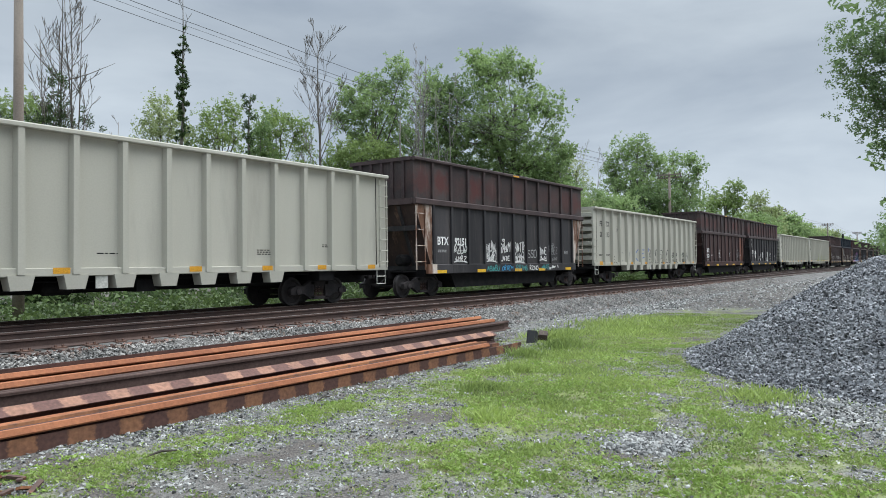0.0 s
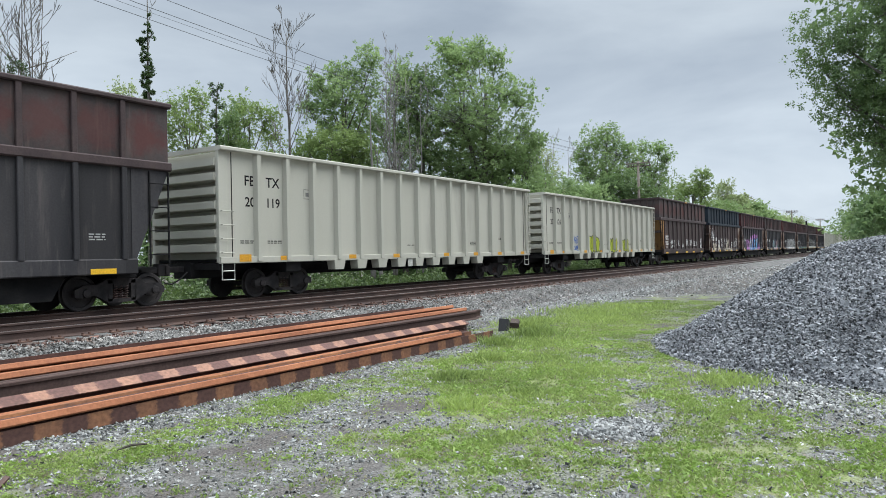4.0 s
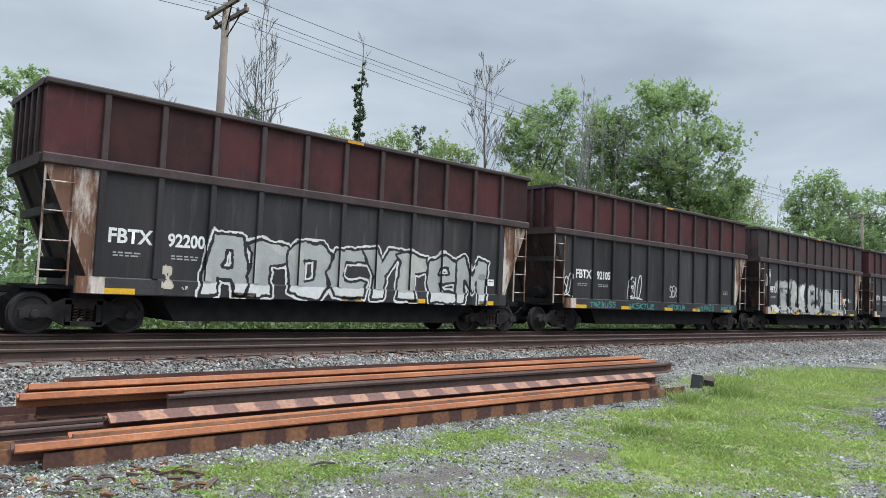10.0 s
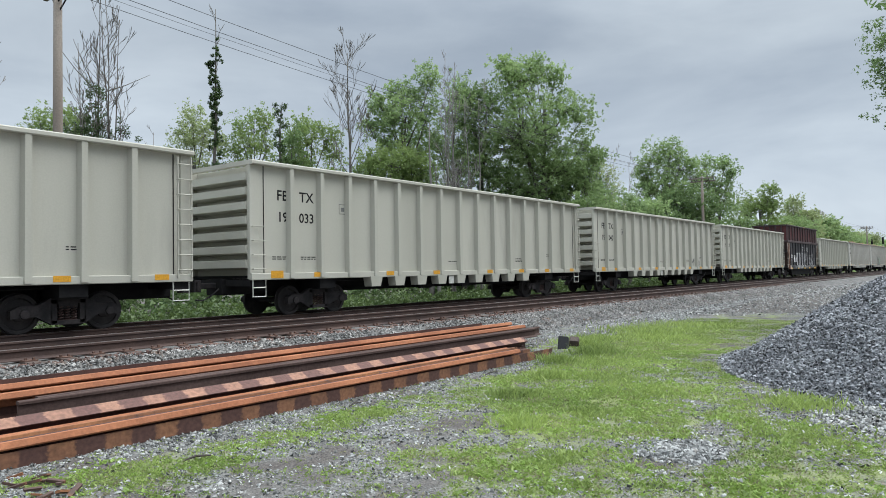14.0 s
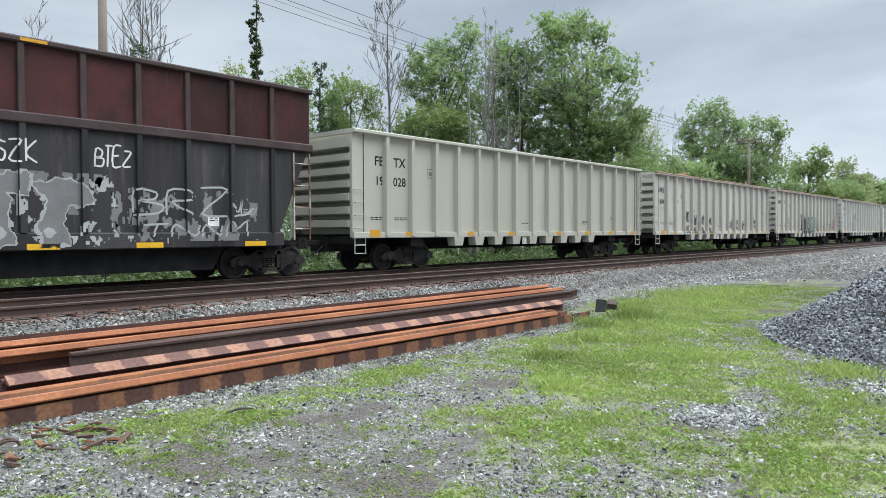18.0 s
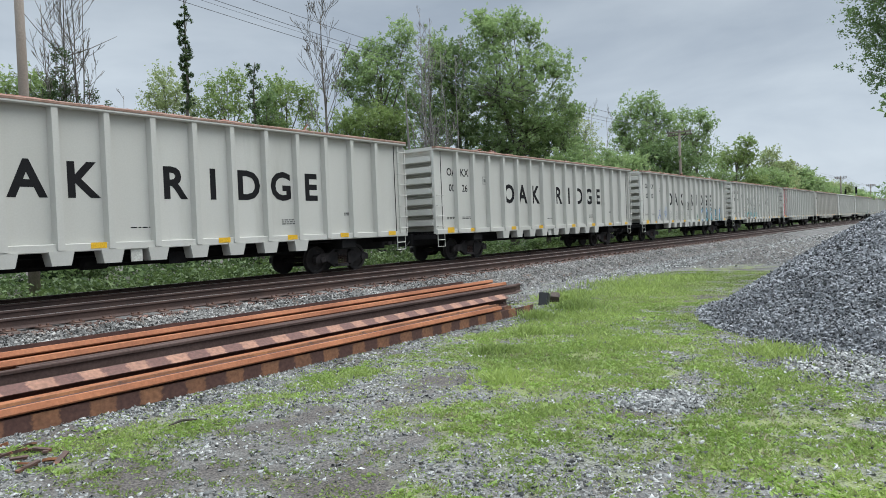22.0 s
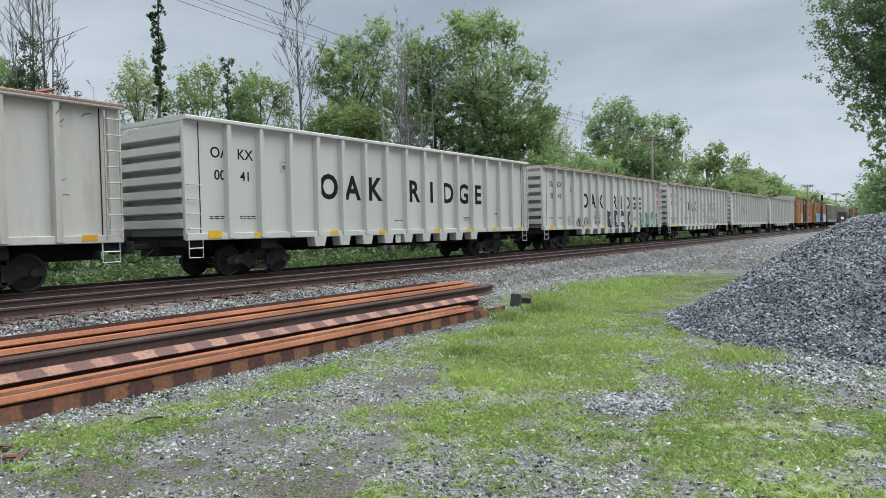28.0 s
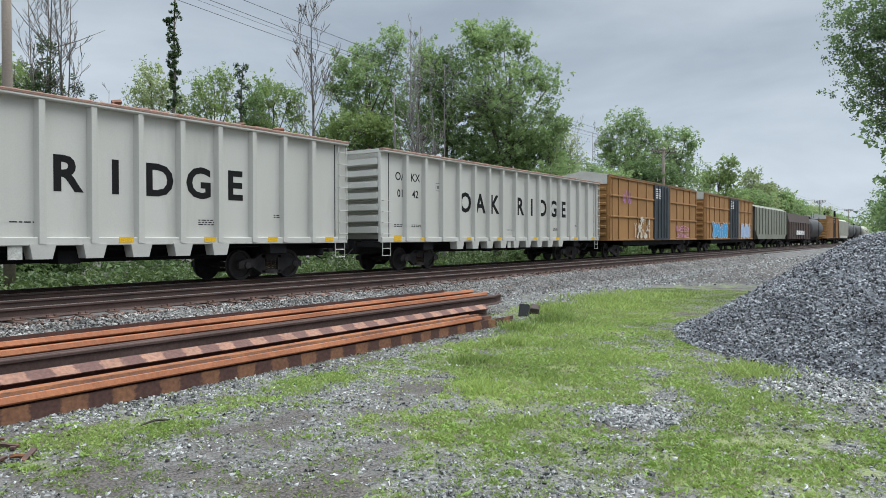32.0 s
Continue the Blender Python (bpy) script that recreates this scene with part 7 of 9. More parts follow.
def make_track(name, yc, head, label):
    """Two rails on ties; rails are 0.18 m high."""
    tr = thing(name, label, "railway track", kind="structure")
    prof = [(-0.07, 0), (0.07, 0), (0.07, 0.012), (0.02, 0.035), (0.012, 0.05), (0.012, 0.13), (0.036, 0.145), (0.036, 0.172), (0.028, 0.18), (-0.028, 0.18), (-0.036, 0.172), (-0.036, 0.145), (-0.012, 0.13), (-0.012, 0.05), (-0.02, 0.035), (-0.07, 0.012)]
    for s in (-1, 1):
        y = yc + s * 0.755
        b = Build()
        b.prism([(-400, y + a, head - 0.18 + z) for a, z in prof], [(1500, y + a, head - 0.18 + z) for a, z in prof])
        rail = part("rail", b.mesh("rail", RAIL_SIDE), tr, "brown rusted rail")
        b = Build()
        b.box(-400, 1500, y - 0.027, y + 0.027, head, head + 0.002)
        part("running_surface", b.mesh("running_surface", RAIL_TOP), rail, "rail head polished by wheels")
    b = Build()
    b.cbox(-0.115, 0.115, -1.3, 1.3, -0.17, 0, 0.015)
    tie = b.mesh("tie", TIE)
    b = Build()
    b.box(-0.10, 0.10, -0.18, 0.18, 0, 0.018)
    for x in (-0.06, 0.06):
        for y in (-0.11, 0.11):
            b.box(x - 0.015, x + 0.015, y - 0.02, y + 0.02, 0.018, 0.05)
    plate = b.mesh("tie_plate", RUST_DARK)
    rng = random.Random(int(yc * 10))
    for k in range(110):
        x = -4 + 0.52 * k
        t = part("tie", tie, tr, "", pose(x, yc + rng.uniform(-0.04, 0.04), head - 0.185, 0, 0, rng.uniform(-1, 1)))
        part("tie_plate", plate, t, "", (0, -0.755, 0))
    b = Build()
    for k in range(280):
        x = 53.5 + 0.52 * k
        b.box(x - 0.115, x + 0.115, yc - 1.3, yc + 1.3, head - 0.35, head - 0.185)
    far = part("tie_row", b.mesh("tie_row", TIE), tr)
    far["kind"] = "stuff"
    return tr


make_track("track_near", 12.65, 0.58, "brown-railed track on wooden ties in grey ballast")
make_track("track_far", TRACK_Y, RAIL_Z, "track that carries the freight train")


def make_ballast_stones():
    rng = np.random.default_rng(5)
    n = 78000
    x = -6 + 66 * rng.random(n) ** 1.5
    y = 9.8 + 1.62 * rng.random(n)
    z = np.array([bed_z(v) for v in y]) + rng.uniform(-0.01, 0.035, n)
    stones("ballast_stones", np.stack([x, y, z], 1), rng.uniform(0.022, 0.05, n), BALLAST_STONE, None, "loose grey ballast stones on the bed's shoulder", 6)
    n = 3600
    x = -6 + 60 * rng.random(n) ** 1.5
    y = 11.36 + 0.05 * rng.normal(size=n)
    stones("rusty_ballast", np.stack([x, y, np.array([bed_z(v) for v in y]) + rng.uniform(0.0, 0.04, n)], 1), rng.uniform(0.03, 0.07, n), surface("rust_stained_stone", (0.075, 0.042, 0.034), (0.16, 0.09, 0.07), 0.9, 0, 2.0, 40, 0.2, island=0.6), None, "rust-stained stones along the tie ends", 8)
    n = 9000
    x = -6 + 60 * rng.random(n) ** 1.4
    y = rng.uniform(13.9, 16.0, n)
    z = np.array([bed_z(v) for v in y]) + rng.uniform(-0.01, 0.03, n)
    stones("ballast_stones", np.stack([x, y, z], 1), rng.uniform(0.04, 0.07, n), surface("grimy_ballast_stone", (0.05, 0.045, 0.042), (0.115, 0.10, 0.09), 0.9, 0, 2.0, 40, 0.2, island=0.6), None, "dark ballast stones between the tracks", 7)


make_ballast_stones()


def make_pile():
    rng = np.random.default_rng(11)
    pts = []
    b = Build()
    xs, ys = np.arange(8.6, 19.6, 0.25), np.arange(-6.5, 5, 0.25)
    b.add([(x, y, pile_height(x, y) - 0.04 if pile_height(x, y) > 0 else -0.08) for x in xs for y in ys],
          [(i * len(ys) + j, (i + 1) * len(ys) + j, (i + 1) * len(ys) + j + 1, i * len(ys) + j + 1) for i in range(len(xs) - 1) for j in range(len(ys) - 1)])
    pile = tagged(new("stone_pile", b.mesh("stone_pile", STONE_PILE)), "heap of blue-grey crushed stone on the grass", "stone heap")
    while len(pts) < 72000:
        a, r = rng.uniform(0, 2 * math.pi), PILE_R * 1.04 * math.sqrt(rng.random())
        x, y = PILE_C[0] + r * math.cos(a), PILE_C[1] + r * math.sin(a)
        if 0.93 * (x - PILE_C[0]) - 0.36 * (y - PILE_C[1]) > 1.6:
            continue
        h = pile_height(x, y)
        pts.append((x, y, max(h, 0.0) + rng.uniform(-0.015, 0.045)))
    pts = np.array(pts)
    stones("crushed_stone", pts, rng.uniform(0.02, 0.046, len(pts)), STONE_PILE, pile, "", 12, 0.55)


make_pile()


def make_ground_stones():
    rng = np.random.default_rng(21)
    pts = []
    while len(pts) < 62000:
        x, y = 1.2 + 12 * rng.random() ** 1.45, rng.uniform(-1.5, 7.3)
        if pile_height(x, y) > 0:
            continue
        g = green_at(x, y)
        if rng.random() < ((1 - g) ** 1.5 + 0.30) * max(0.1, 1.08 - dirt_at(x, y)) ** 1.6:
            pts.append((x, y, 0.02 * fbm(x, y, 0.7, 9.0) + rng.uniform(-0.006, 0.012)))
    pts = np.array(pts)
    stones("gravel", pts, rng.uniform(0.010, 0.046, len(pts)) * rng.uniform(0.4, 1.0, len(pts)), STONE, None, "loose flat gravel in the grass", 22, 0.36)
    # band of ballast stones along the stacked rails and spill in front of the heap
    n = 24000
    x, y = 0.2 + 60 * rng.random(n) ** 2.2, rng.uniform(6.2, 10.3, n)
    keep = (x < 13) | (y > 6.9 + (x - 13) * 0.1)
    x, y = x[keep], y[keep]
    n = len(x)
    p = np.stack([x, y, rng.uniform(-0.008, 0.012, n)], 1)
    n2 = 2200
    ang, rad = rng.uniform(0, 2 * math.pi, n2), np.sqrt(rng.random(n2)) * rng.uniform(0.75, 1.08, n2)
    a = np.stack([6.42 + 0.42 * rad * np.cos(ang) + 0.16 * rad * np.sin(ang), 2.3 - 0.16 * rad * np.cos(ang) + 0.36 * rad * np.sin(ang)], 1)
    n3 = 2600
    c = rng.normal(size=(n3, 2)) * np.array([0.75, 0.5]) + np.array([9.0, 1.1])
    q = np.concatenate([a, c])
    n4 = 9000
    xf = 20 + 75 * rng.random(n4) ** 1.6
    yf = rng.uniform(2.0, 10.2, n4)
    k4 = yf > 6.9 + (np.minimum(xf, 24) - 13) * 0.1 - np.clip(xf - 24, 0, 10)
    p = np.concatenate([p, np.stack([xf[k4], yf[k4], np.zeros(k4.sum())], 1)])
    p = np.concatenate([p, np.column_stack([q, rng.uniform(-0.004, 0.016, len(q))])])
    stones("ballast_spill", p, rng.uniform(0.018, 0.048, len(p)) * (1 + np.clip(p[:, 0] - 12, 0, 40) / 22), STONE, None, "spilled crushed stone on the ground", 23)


make_ground_stones()

GRASS = leaf_material("grass_blades", (0.115, 0.172, 0.046), (0.40, 0.505, 0.15), 0.45)
CLOVER = leaf_material("fresh_clover", (0.14, 0.22, 0.045), (0.32, 0.46, 0.10), 0.42)


def blades(name, roots, heights, mat, seed, label, width=0.006, lean=0.5):
    """Grass blades as bent slips, one mesh."""
    rng = np.random.default_rng(seed)
    n = len(roots)
    a, b = rng.uniform(0, 2 * math.pi, n), rng.uniform(0, 2 * math.pi, n)
    w = width * rng.uniform(0.6, 1.5, n)
    side = np.stack([np.cos(a), np.sin(a), np.zeros(n)], 1) * w[:, None]
    tip = np.stack([np.cos(b), np.sin(b), np.zeros(n)], 1) * (heights * lean * rng.random(n))[:, None]
    up = np.stack([np.zeros(n), np.zeros(n), heights], 1)
    v = np.stack([roots - side * 0.4, roots + side + tip * 0.3 + up * 0.45, roots + tip + up, roots - side + tip * 0.3 + up * 0.5], 1)
    f = np.arange(n * 4).reshape(-1, 4)
    return tagged(new(name, quick_mesh(name, v.reshape(-1, 3), f, mat)), label, "grass", kind="stuff")


def make_grass():
    """Small flat cushions of blades, thick where the ground is green."""
    rng = np.random.default_rng(31)
    roots, hs = [], []
    while len(roots) < 31000:
        x, y = 1.5 + 22 * rng.random() ** 1.3, rng.uniform(-2.5, 8.0)
        g = green_at(x, y)
        if pile_height(x, y) > 0.04 or rng.random() > (0.92 * g ** 1.35 + 0.13) * max(0.06, min(1.0, 0.58 + 1.5 * fbm(x, y, 7.0, 33.0) + 0.7 * fbm(x, y, 1.9, 41.0))):
            continue
        roots.append((x, y, 0.02 * fbm(x, y, 0.7, 9.0)))
        hs.append(rng.uniform(0.008, 0.020) + 0.028 * max(0, g - 0.7) * rng.random() * 2)
    roots, hs = np.array(roots), np.array(hs)
    k = 9
    far = np.repeat(0.6 + roots[:, 0] / 14.0, k)[:, None]
    p = np.repeat(roots, k, 0) + rng.normal(size=(len(roots) * k, 3)) * np.array([0.035, 0.035, 0.0]) * far
    hs = np.repeat(hs, k) * rng.uniform(0.5, 1.4, len(p))
    dry = np.repeat(rng.random(len(roots)), k) < 0.13
    blades("grass", p[~dry], hs[~dry], GRASS, 32, "short bright green grass among gravel", 0.0085, 1.6)
    blades("dry_grass", p[dry], hs[dry], leaf_material("dry_grass_blades", (0.16, 0.145, 0.085), (0.34, 0.33, 0.18), 0.3), 35, "dull straw-coloured blades in the short grass", 0.008, 2.0)
    # tufts of taller grass
    roots, hs = [], []
    for cx, cy, r, n, h in ((14.6, 7.5, 0.5, 900, 0.20), (12.9, 6.2, 0.4, 500, 0.10), (8.3, 4.9, 0.35, 600, 0.10), (5.5, 5.75, 0.3, 600, 0.06), (6.2, 5.8, 0.25, 450, 0.07), (4.9, 5.8, 0.2, 300, 0.05), (16.5, 6.6, 1.2, 1200, 0.2), (7.55, 3.75, 0.35, 500, 0.10), (9.2, 3.6, 0.5, 500, 0.10), (11.8, 5.6, 0.9, 900, 0.13), (3.2, 5.75, 0.4, 600, 0.05), (20, 6.9, 1.6, 1200, 0.25), (5.7, 3.1, 0.3, 400, 0.07), (7.7, 1.6, 0.6, 700, 0.09), (10, 4.6, 0.7, 700, 0.12)):
        q = rng.normal(size=(n, 2)) * r * 0.5 + (cx, cy)
        roots += [(a, b, 0.0) for a, b in q]
        hs += list(h * rng.uniform(0.2, 0.7, n))
    for cx, cy, r, n, h in ((12.9, 6.25, 0.4, 600, 0.28), (14.3, 7.1, 0.4, 600, 0.26), (11.4, 6.3, 0.3, 400, 0.25), (9.6, 5.5, 0.3, 400, 0.2), (8.0, 5.1, 0.25, 350, 0.18), (6.6, 4.1, 0.25, 350, 0.16), (15.2, 7.3, 0.6, 700, 0.25), (18, 7.4, 1.0, 900, 0.25), (9.3, 1.9, 0.5, 700, 0.16)):
        q = rng.normal(size=(n, 2)) * r * 0.5 + (cx, cy)
        roots += [(a, b, 0.0) for a, b in q]
        hs += list(h * rng.uniform(0.2, 0.8, n))
    blades("grass_tufts", np.array(roots), np.array(hs), GRASS, 33, "taller green tufts of grass and weeds", 0.010, 1.3)
    # low broad leaves: clover and plantain
    roots, hs = [], []
    while len(roots) < 5200:
        x, y = 1.8 + 13 * rng.random() ** 1.2, rng.uniform(-1.5, 7.2)
        if pile_height(x, y) > 0.02 or rng.random() > green_at(x, y) ** 2.5 * max(0.0, 0.35 + 1.6 * fbm(x, y, 1.7, 21.0)):
            continue
        roots.append((x, y, 0.02 * fbm(x, y, 0.7, 9.0)))
        hs.append(rng.uniform(0.012, 0.03))
    q = np.repeat(np.array(roots), 6, 0) + rng.normal(size=(len(roots) * 6, 3)) * np.array([0.03, 0.03, 0.0])
    blades("ground_weeds", q, np.repeat(np.array(hs), 6), CLOVER, 34, "low broad-leaved weeds among the grass", 0.014, 2.2)


make_grass()


# ---- stacked old rails ----
def rail_mesh(name, length, mats, which):
    """A used rail 0.18 m high along +x, base at z = 0; patches of bright rust where ties were."""
    def make():
        half = ([(0.076, 0), (0.076, 0.012), (0.022, 0.036)], [(0.014, 0.034), (0.012, 0.09), (0.014, 0.134)], [(0.036, 0.142), (0.037, 0.17), (0.028, 0.18)])[which]
        prof = half + [(-a, z) for a, z in reversed(half)]
        b = Build()
        b.prism([(0, a, z) for a, z in prof], [(length, a, z) for a, z in prof])
        return b.mesh(name, mats)
    return cached((name, length, mats.name), make)


RUST_EDGE = surface("orange_rust_edge", (0.25, 0.086, 0.038), (0.375, 0.143, 0.065), 0.8, 0.0, 1.6, 30, 0.25, spots=(0.17, 0.075, 0.045), spot_at=0.60, blur=0.25)
RAIL_WEB = surface("grey_brown_web", (0.062, 0.041, 0.036), (0.10, 0.068, 0.06), 0.95, 0.0, 0.8, 30, 0.15, shine=0.15)
RUST_DEEP = surface("deep_brown_rust", (0.052, 0.024, 0.02), (0.115, 0.049, 0.036), 0.8, 0.0, 1.6, 30, 0.25, spots=(0.19, 0.08, 0.04), spot_at=0.60, blur=0.25)


def marked_rust(name, dark, light, duty):
    """Brown rust with soft paler stains every 0.52 m, where the ties lay."""
    m, nt, b = nodes_of(name)
    N, L = nt.nodes.new, nt.links.new
    co, sp, oi = N("ShaderNodeTexCoord"), N("ShaderNodeSeparateXYZ"), N("ShaderNodeObjectInfo")
    L(co.outputs["Object"], sp.inputs[0])
    n1, n2 = N("ShaderNodeTexNoise"), N("ShaderNodeTexNoise")
    n1.inputs["Scale"].default_value, n1.inputs["Detail"].default_value = 2.3, 4
    n2.inputs["Scale"].default_value, n2.inputs["Detail"].default_value = 22, 4
    for n in (n1, n2):
        L(co.outputs["Object"], n.inputs["Vector"])
    a, c, fr, pp = N("ShaderNodeMath"), N("ShaderNodeMath"), N("ShaderNodeMath"), N("ShaderNodeMath")
    a.operation, a.inputs[1].default_value = 'MULTIPLY_ADD', 1 / 0.52
    L(sp.outputs["X"], a.inputs[0])
    L(oi.outputs["Random"], a.inputs[2])
    c.operation, c.inputs[1].default_value = 'MULTIPLY_ADD', 0.34
    L(n1.outputs["Fac"], c.inputs[0])
    L(a.outputs[0], c.inputs[2])
    pp.operation, pp.inputs[1].default_value = 'PINGPONG', 0.5
    L(c.outputs[0], pp.inputs[0])
    fr.operation, fr.inputs[1].default_value = 'MULTIPLY_ADD', 0.16
    L(n2.outputs["Fac"], fr.inputs[0])
    L(pp.outputs[0], fr.inputs[2])
    r = N("ShaderNodeMapRange")
    r.interpolation_type = 'SMOOTHSTEP'
    r.inputs[1].default_value, r.inputs[2].default_value = duty + 0.045, duty + 0.125
    L(fr.outputs[0], r.inputs[0])
    r2 = N("ShaderNodeMapRange")   # some stains are fainter
    r2.inputs[1].default_value, r2.inputs[2].default_value, r2.inputs[3].default_value, r2.inputs[4].default_value = 0.35, 0.6, 0.55, 1.0
    L(n1.outputs["Fac"], r2.inputs[0])
    mu = N("ShaderNodeMath")
    mu.operation = 'MULTIPLY'
    L(r.outputs[0], mu.inputs[0])
    L(r2.outputs[0], mu.inputs[1])
    mx = N("ShaderNodeMixRGB")
    mx.inputs[1].default_value, mx.inputs[2].default_value = (*dark, 1), (*light, 1)
    L(mu.outputs[0], mx.inputs[0])
    hs, r3 = N("ShaderNodeHueSaturation"), N("ShaderNodeMapRange")
    r3.inputs[1].default_value, r3.inputs[2].default_value, r3.inputs[3].default_value, r3.inputs[4].default_value = 0.3, 0.7, 0.72, 1.25
    L(n2.outputs["Fac"], r3.inputs[0])
    L(r3.outputs[0], hs.inputs["Value"])
    L(mx.outputs[0], hs.inputs["Color"])
    L(hs.outputs[0], b.inputs["Base Color"])
    b.inputs["Roughness"].default_value = 0.8
    bp = N("ShaderNodeBump")
    bp.inputs["Strength"].default_value, bp.inputs["Distance"].default_value = 0.25, 0.01
    L(n2.outputs["Fac"], bp.inputs["Height"])
    L(bp.outputs[0], b.inputs["Normal"])
    return m


STAINED = marked_rust("tie_stained_rust", (0.082, 0.038, 0.03), (0.235, 0.108, 0.055), 0.25)
STAINED_PINK = marked_rust("tie_stained_pinkish_rust", (0.115, 0.054, 0.043), (0.29, 0.15, 0.098), 0.26)


def old_rail(x0, x1, y, z, roll, base, web, head, yaw=0.0):
    r = thing("old_rail", "used rusty rail lying in a stack beside the track", "rail", "stacked used rails", at=pose(x0, y, z, roll, 0, yaw))
    L = round(x1 - x0, 2)
    part("rail_base", rail_mesh("rail_base", L, base, 0), r)
    part("rail_web", rail_mesh("rail_web", L, web, 1), r)
    part("rail_head", rail_mesh("rail_head", L, head, 2), r)


def make_stack():
    D, E, W, R = RUST_DEEP, RUST_EDGE, RAIL_WEB, RUST
    # lower tier; roll -90 turns the base to the near side, 180 turns it up
    old_rail(1.68, 12.2, 6.80, 0.078, -90, STAINED, D, D)
    old_rail(1.15, 11.9, 7.12, 0.078, -90, STAINED, D, D)
    old_rail(0.95, 12.0, 7.46, 0.078, -90, STAINED, D, D)
    old_rail(-3.0, 12.9, 7.84, 0.0, 0, D, W, W)
    old_rail(-3.2, 13.2, 8.16, 0.0, 0, D, W, W)
    old_rail(-2.0, 13.0, 8.46, 0.078, -90, STAINED_PINK, D, D)
    old_rail(-2.6, 13.2, 8.82, 0.078, -90, STAINED_PINK, D, E)
    old_rail(-1.0, 13.0, 9.16, 0.12, -90, D, D, D)
    # middle tier, mostly covered
    old_rail(2.0, 13.2, 8.52, 0.157, 0, D, D, E)
    old_rail(2.2, 13.0, 8.80, 0.157, 0, D, D, E)
    old_rail(2.4, 12.3, 7.62, 0.10, 0, D, D, D)
    # upper tier
    old_rail(1.46, 11.0, 6.95, 0.155, 68, D, D, E)
    old_rail(1.98, 11.3, 7.24, 0.155, 72, E, D, R)
    old_rail(2.43, 12.44, 7.55, 0.275, -150, STAINED_PINK, D, D)
    old_rail(3.16, 13.5, 7.95, 0.225, 0, W, W, W)
    old_rail(3.45, 14.1, 8.20, 0.205, 0, W, W, W)
    old_rail(2.42, 13.0, 9.18, 0.157, 0, D, D, D)
    old_rail(1.8, 13.75, 8.50, 0.355, 70, E, D, E)
    old_rail(1.95, 13.75, 8.84, 0.385, 62, E, R, E)
    old_rail(2.42, 13.3, 9.18, 0.412, -90, D, D, D)


make_stack()


def make_debris():
    b = Build()
    b.cbox(-0.12, 0.12, -0.10, 0.10, 0, 0.27, 0.02)
    tagged(new("black_post_stub", b.mesh("black_post_stub", plain("black_painted_wood", (0.018, 0.018, 0.02), 0.7))), "short black post stub standing in the grass", "post").matrix_basis = pose(13.36, 7.2, -0.02, 4, 16, 20)
    b = Build()
    b.lbox(-0.24, 0.24, -0.10, 0.10, 0, 0.2, 0.02)
    thing("wood_block", "weathered grey-brown end of an old tie in the grass", "wood block", data=b.mesh("wood_block", TIE), at=pose(13.95, 7.25, -0.03, 5, -6, 25))
    rng = random.Random(4)
    for k in range(96):
        x, y = rng.uniform(0.5, 2.7), rng.uniform(5.6, 6.6)
        b = Build()
        l, w = rng.uniform(0.04, 0.19), rng.uniform(0.015, 0.05)
        b.cbox(-l / 2, l / 2, -w / 2, w / 2, 0, rng.uniform(0.008, 0.025), 0.005)
        ob = thing("scrap_plate", "broken rusty tie plate scrap on the gravel", "scrap", "rusty scrap by the rails", data=b.mesh("scrap_plate", RUST_DARK if k % 4 else RUST), at=pose(x, y, 0.015, rng.uniform(-20, 20), rng.uniform(-20, 20), rng.uniform(0, 180)))
    for k, (x, y, s) in enumerate(((1.33, 6.4, 0.06), (1.75, 6.05, 0.08), (1.95, 6.0, 0.07))):
        b = Build()
        pts = [(s * math.cos(t), s * math.sin(t) * 0.6, 0.03 + 0.05 * math.sin(t * 0.5) + s * 0.6 * abs(math.sin(t))) for t in np.linspace(0.2, 5.4, 14)]
        b.tube(pts, 0.010, 6)
        thing("rail_anchor", "rusty curled rail clip lying on the gravel", "rail clip", "rusty scrap by the rails", data=b.mesh("rail_anchor", RUST_DARK), at=(x, y, 0.0))
    for k, (x, y, l, a) in enumerate(((3.75, 5.7, 0.26, -8), (6.4, 6.35, 0.3, 15), (9.5, 6.4, 0.4, 5))):
        b = Build()
        b.tube([(-l / 2, 0, 0.02), (0, 0.02, 0.035), (l / 2, 0, 0.02)], [0.007, 0.012, 0.008], 6)
        thing("stick", "dark broken stick on the ground", "stick", data=b.mesh("stick", plain("dark_bark_stick", (0.05, 0.042, 0.034), 0.9)), at=pose(x, y, 0.01, 0, 0, a))


make_debris()

# ---- trees, brush, poles and wires ----
BARK = surface("grey_brown_bark", (0.085, 0.075, 0.062), (0.17, 0.155, 0.135), 0.95, 0, 2.5, 18, 0.5)
BARK_PALE = surface("pale_dead_wood", (0.16, 0.15, 0.14), (0.26, 0.245, 0.225), 0.9, 0, 2.5, 18, 0.4)
LEAF_MID = leaf_material("mid_green_leaves", (0.18, 0.27, 0.115), (0.34, 0.45, 0.19), 0.6)
LEAF_DARK = leaf_material("dark_green_leaves", (0.105, 0.175, 0.074), (0.215, 0.305, 0.12), 0.56)
LEAF_YOUNG = leaf_material("young_yellow_green_leaves", (0.165, 0.245, 0.08), (0.31, 0.40, 0.145), 0.56)
LEAF_IVY = leaf_material("dark_ivy_leaves", (0.025, 0.055, 0.018), (0.08, 0.13, 0.04))
LEAF_PALE = leaf_material("pale_spring_leaves", (0.22, 0.28, 0.125), (0.40, 0.46, 0.22), 0.5)


def at(az, d):
    """A place on the ground d metres away, az degrees to the right of straight across the tracks."""
    return d * math.sin(radians(az)), d * math.cos(radians(az))


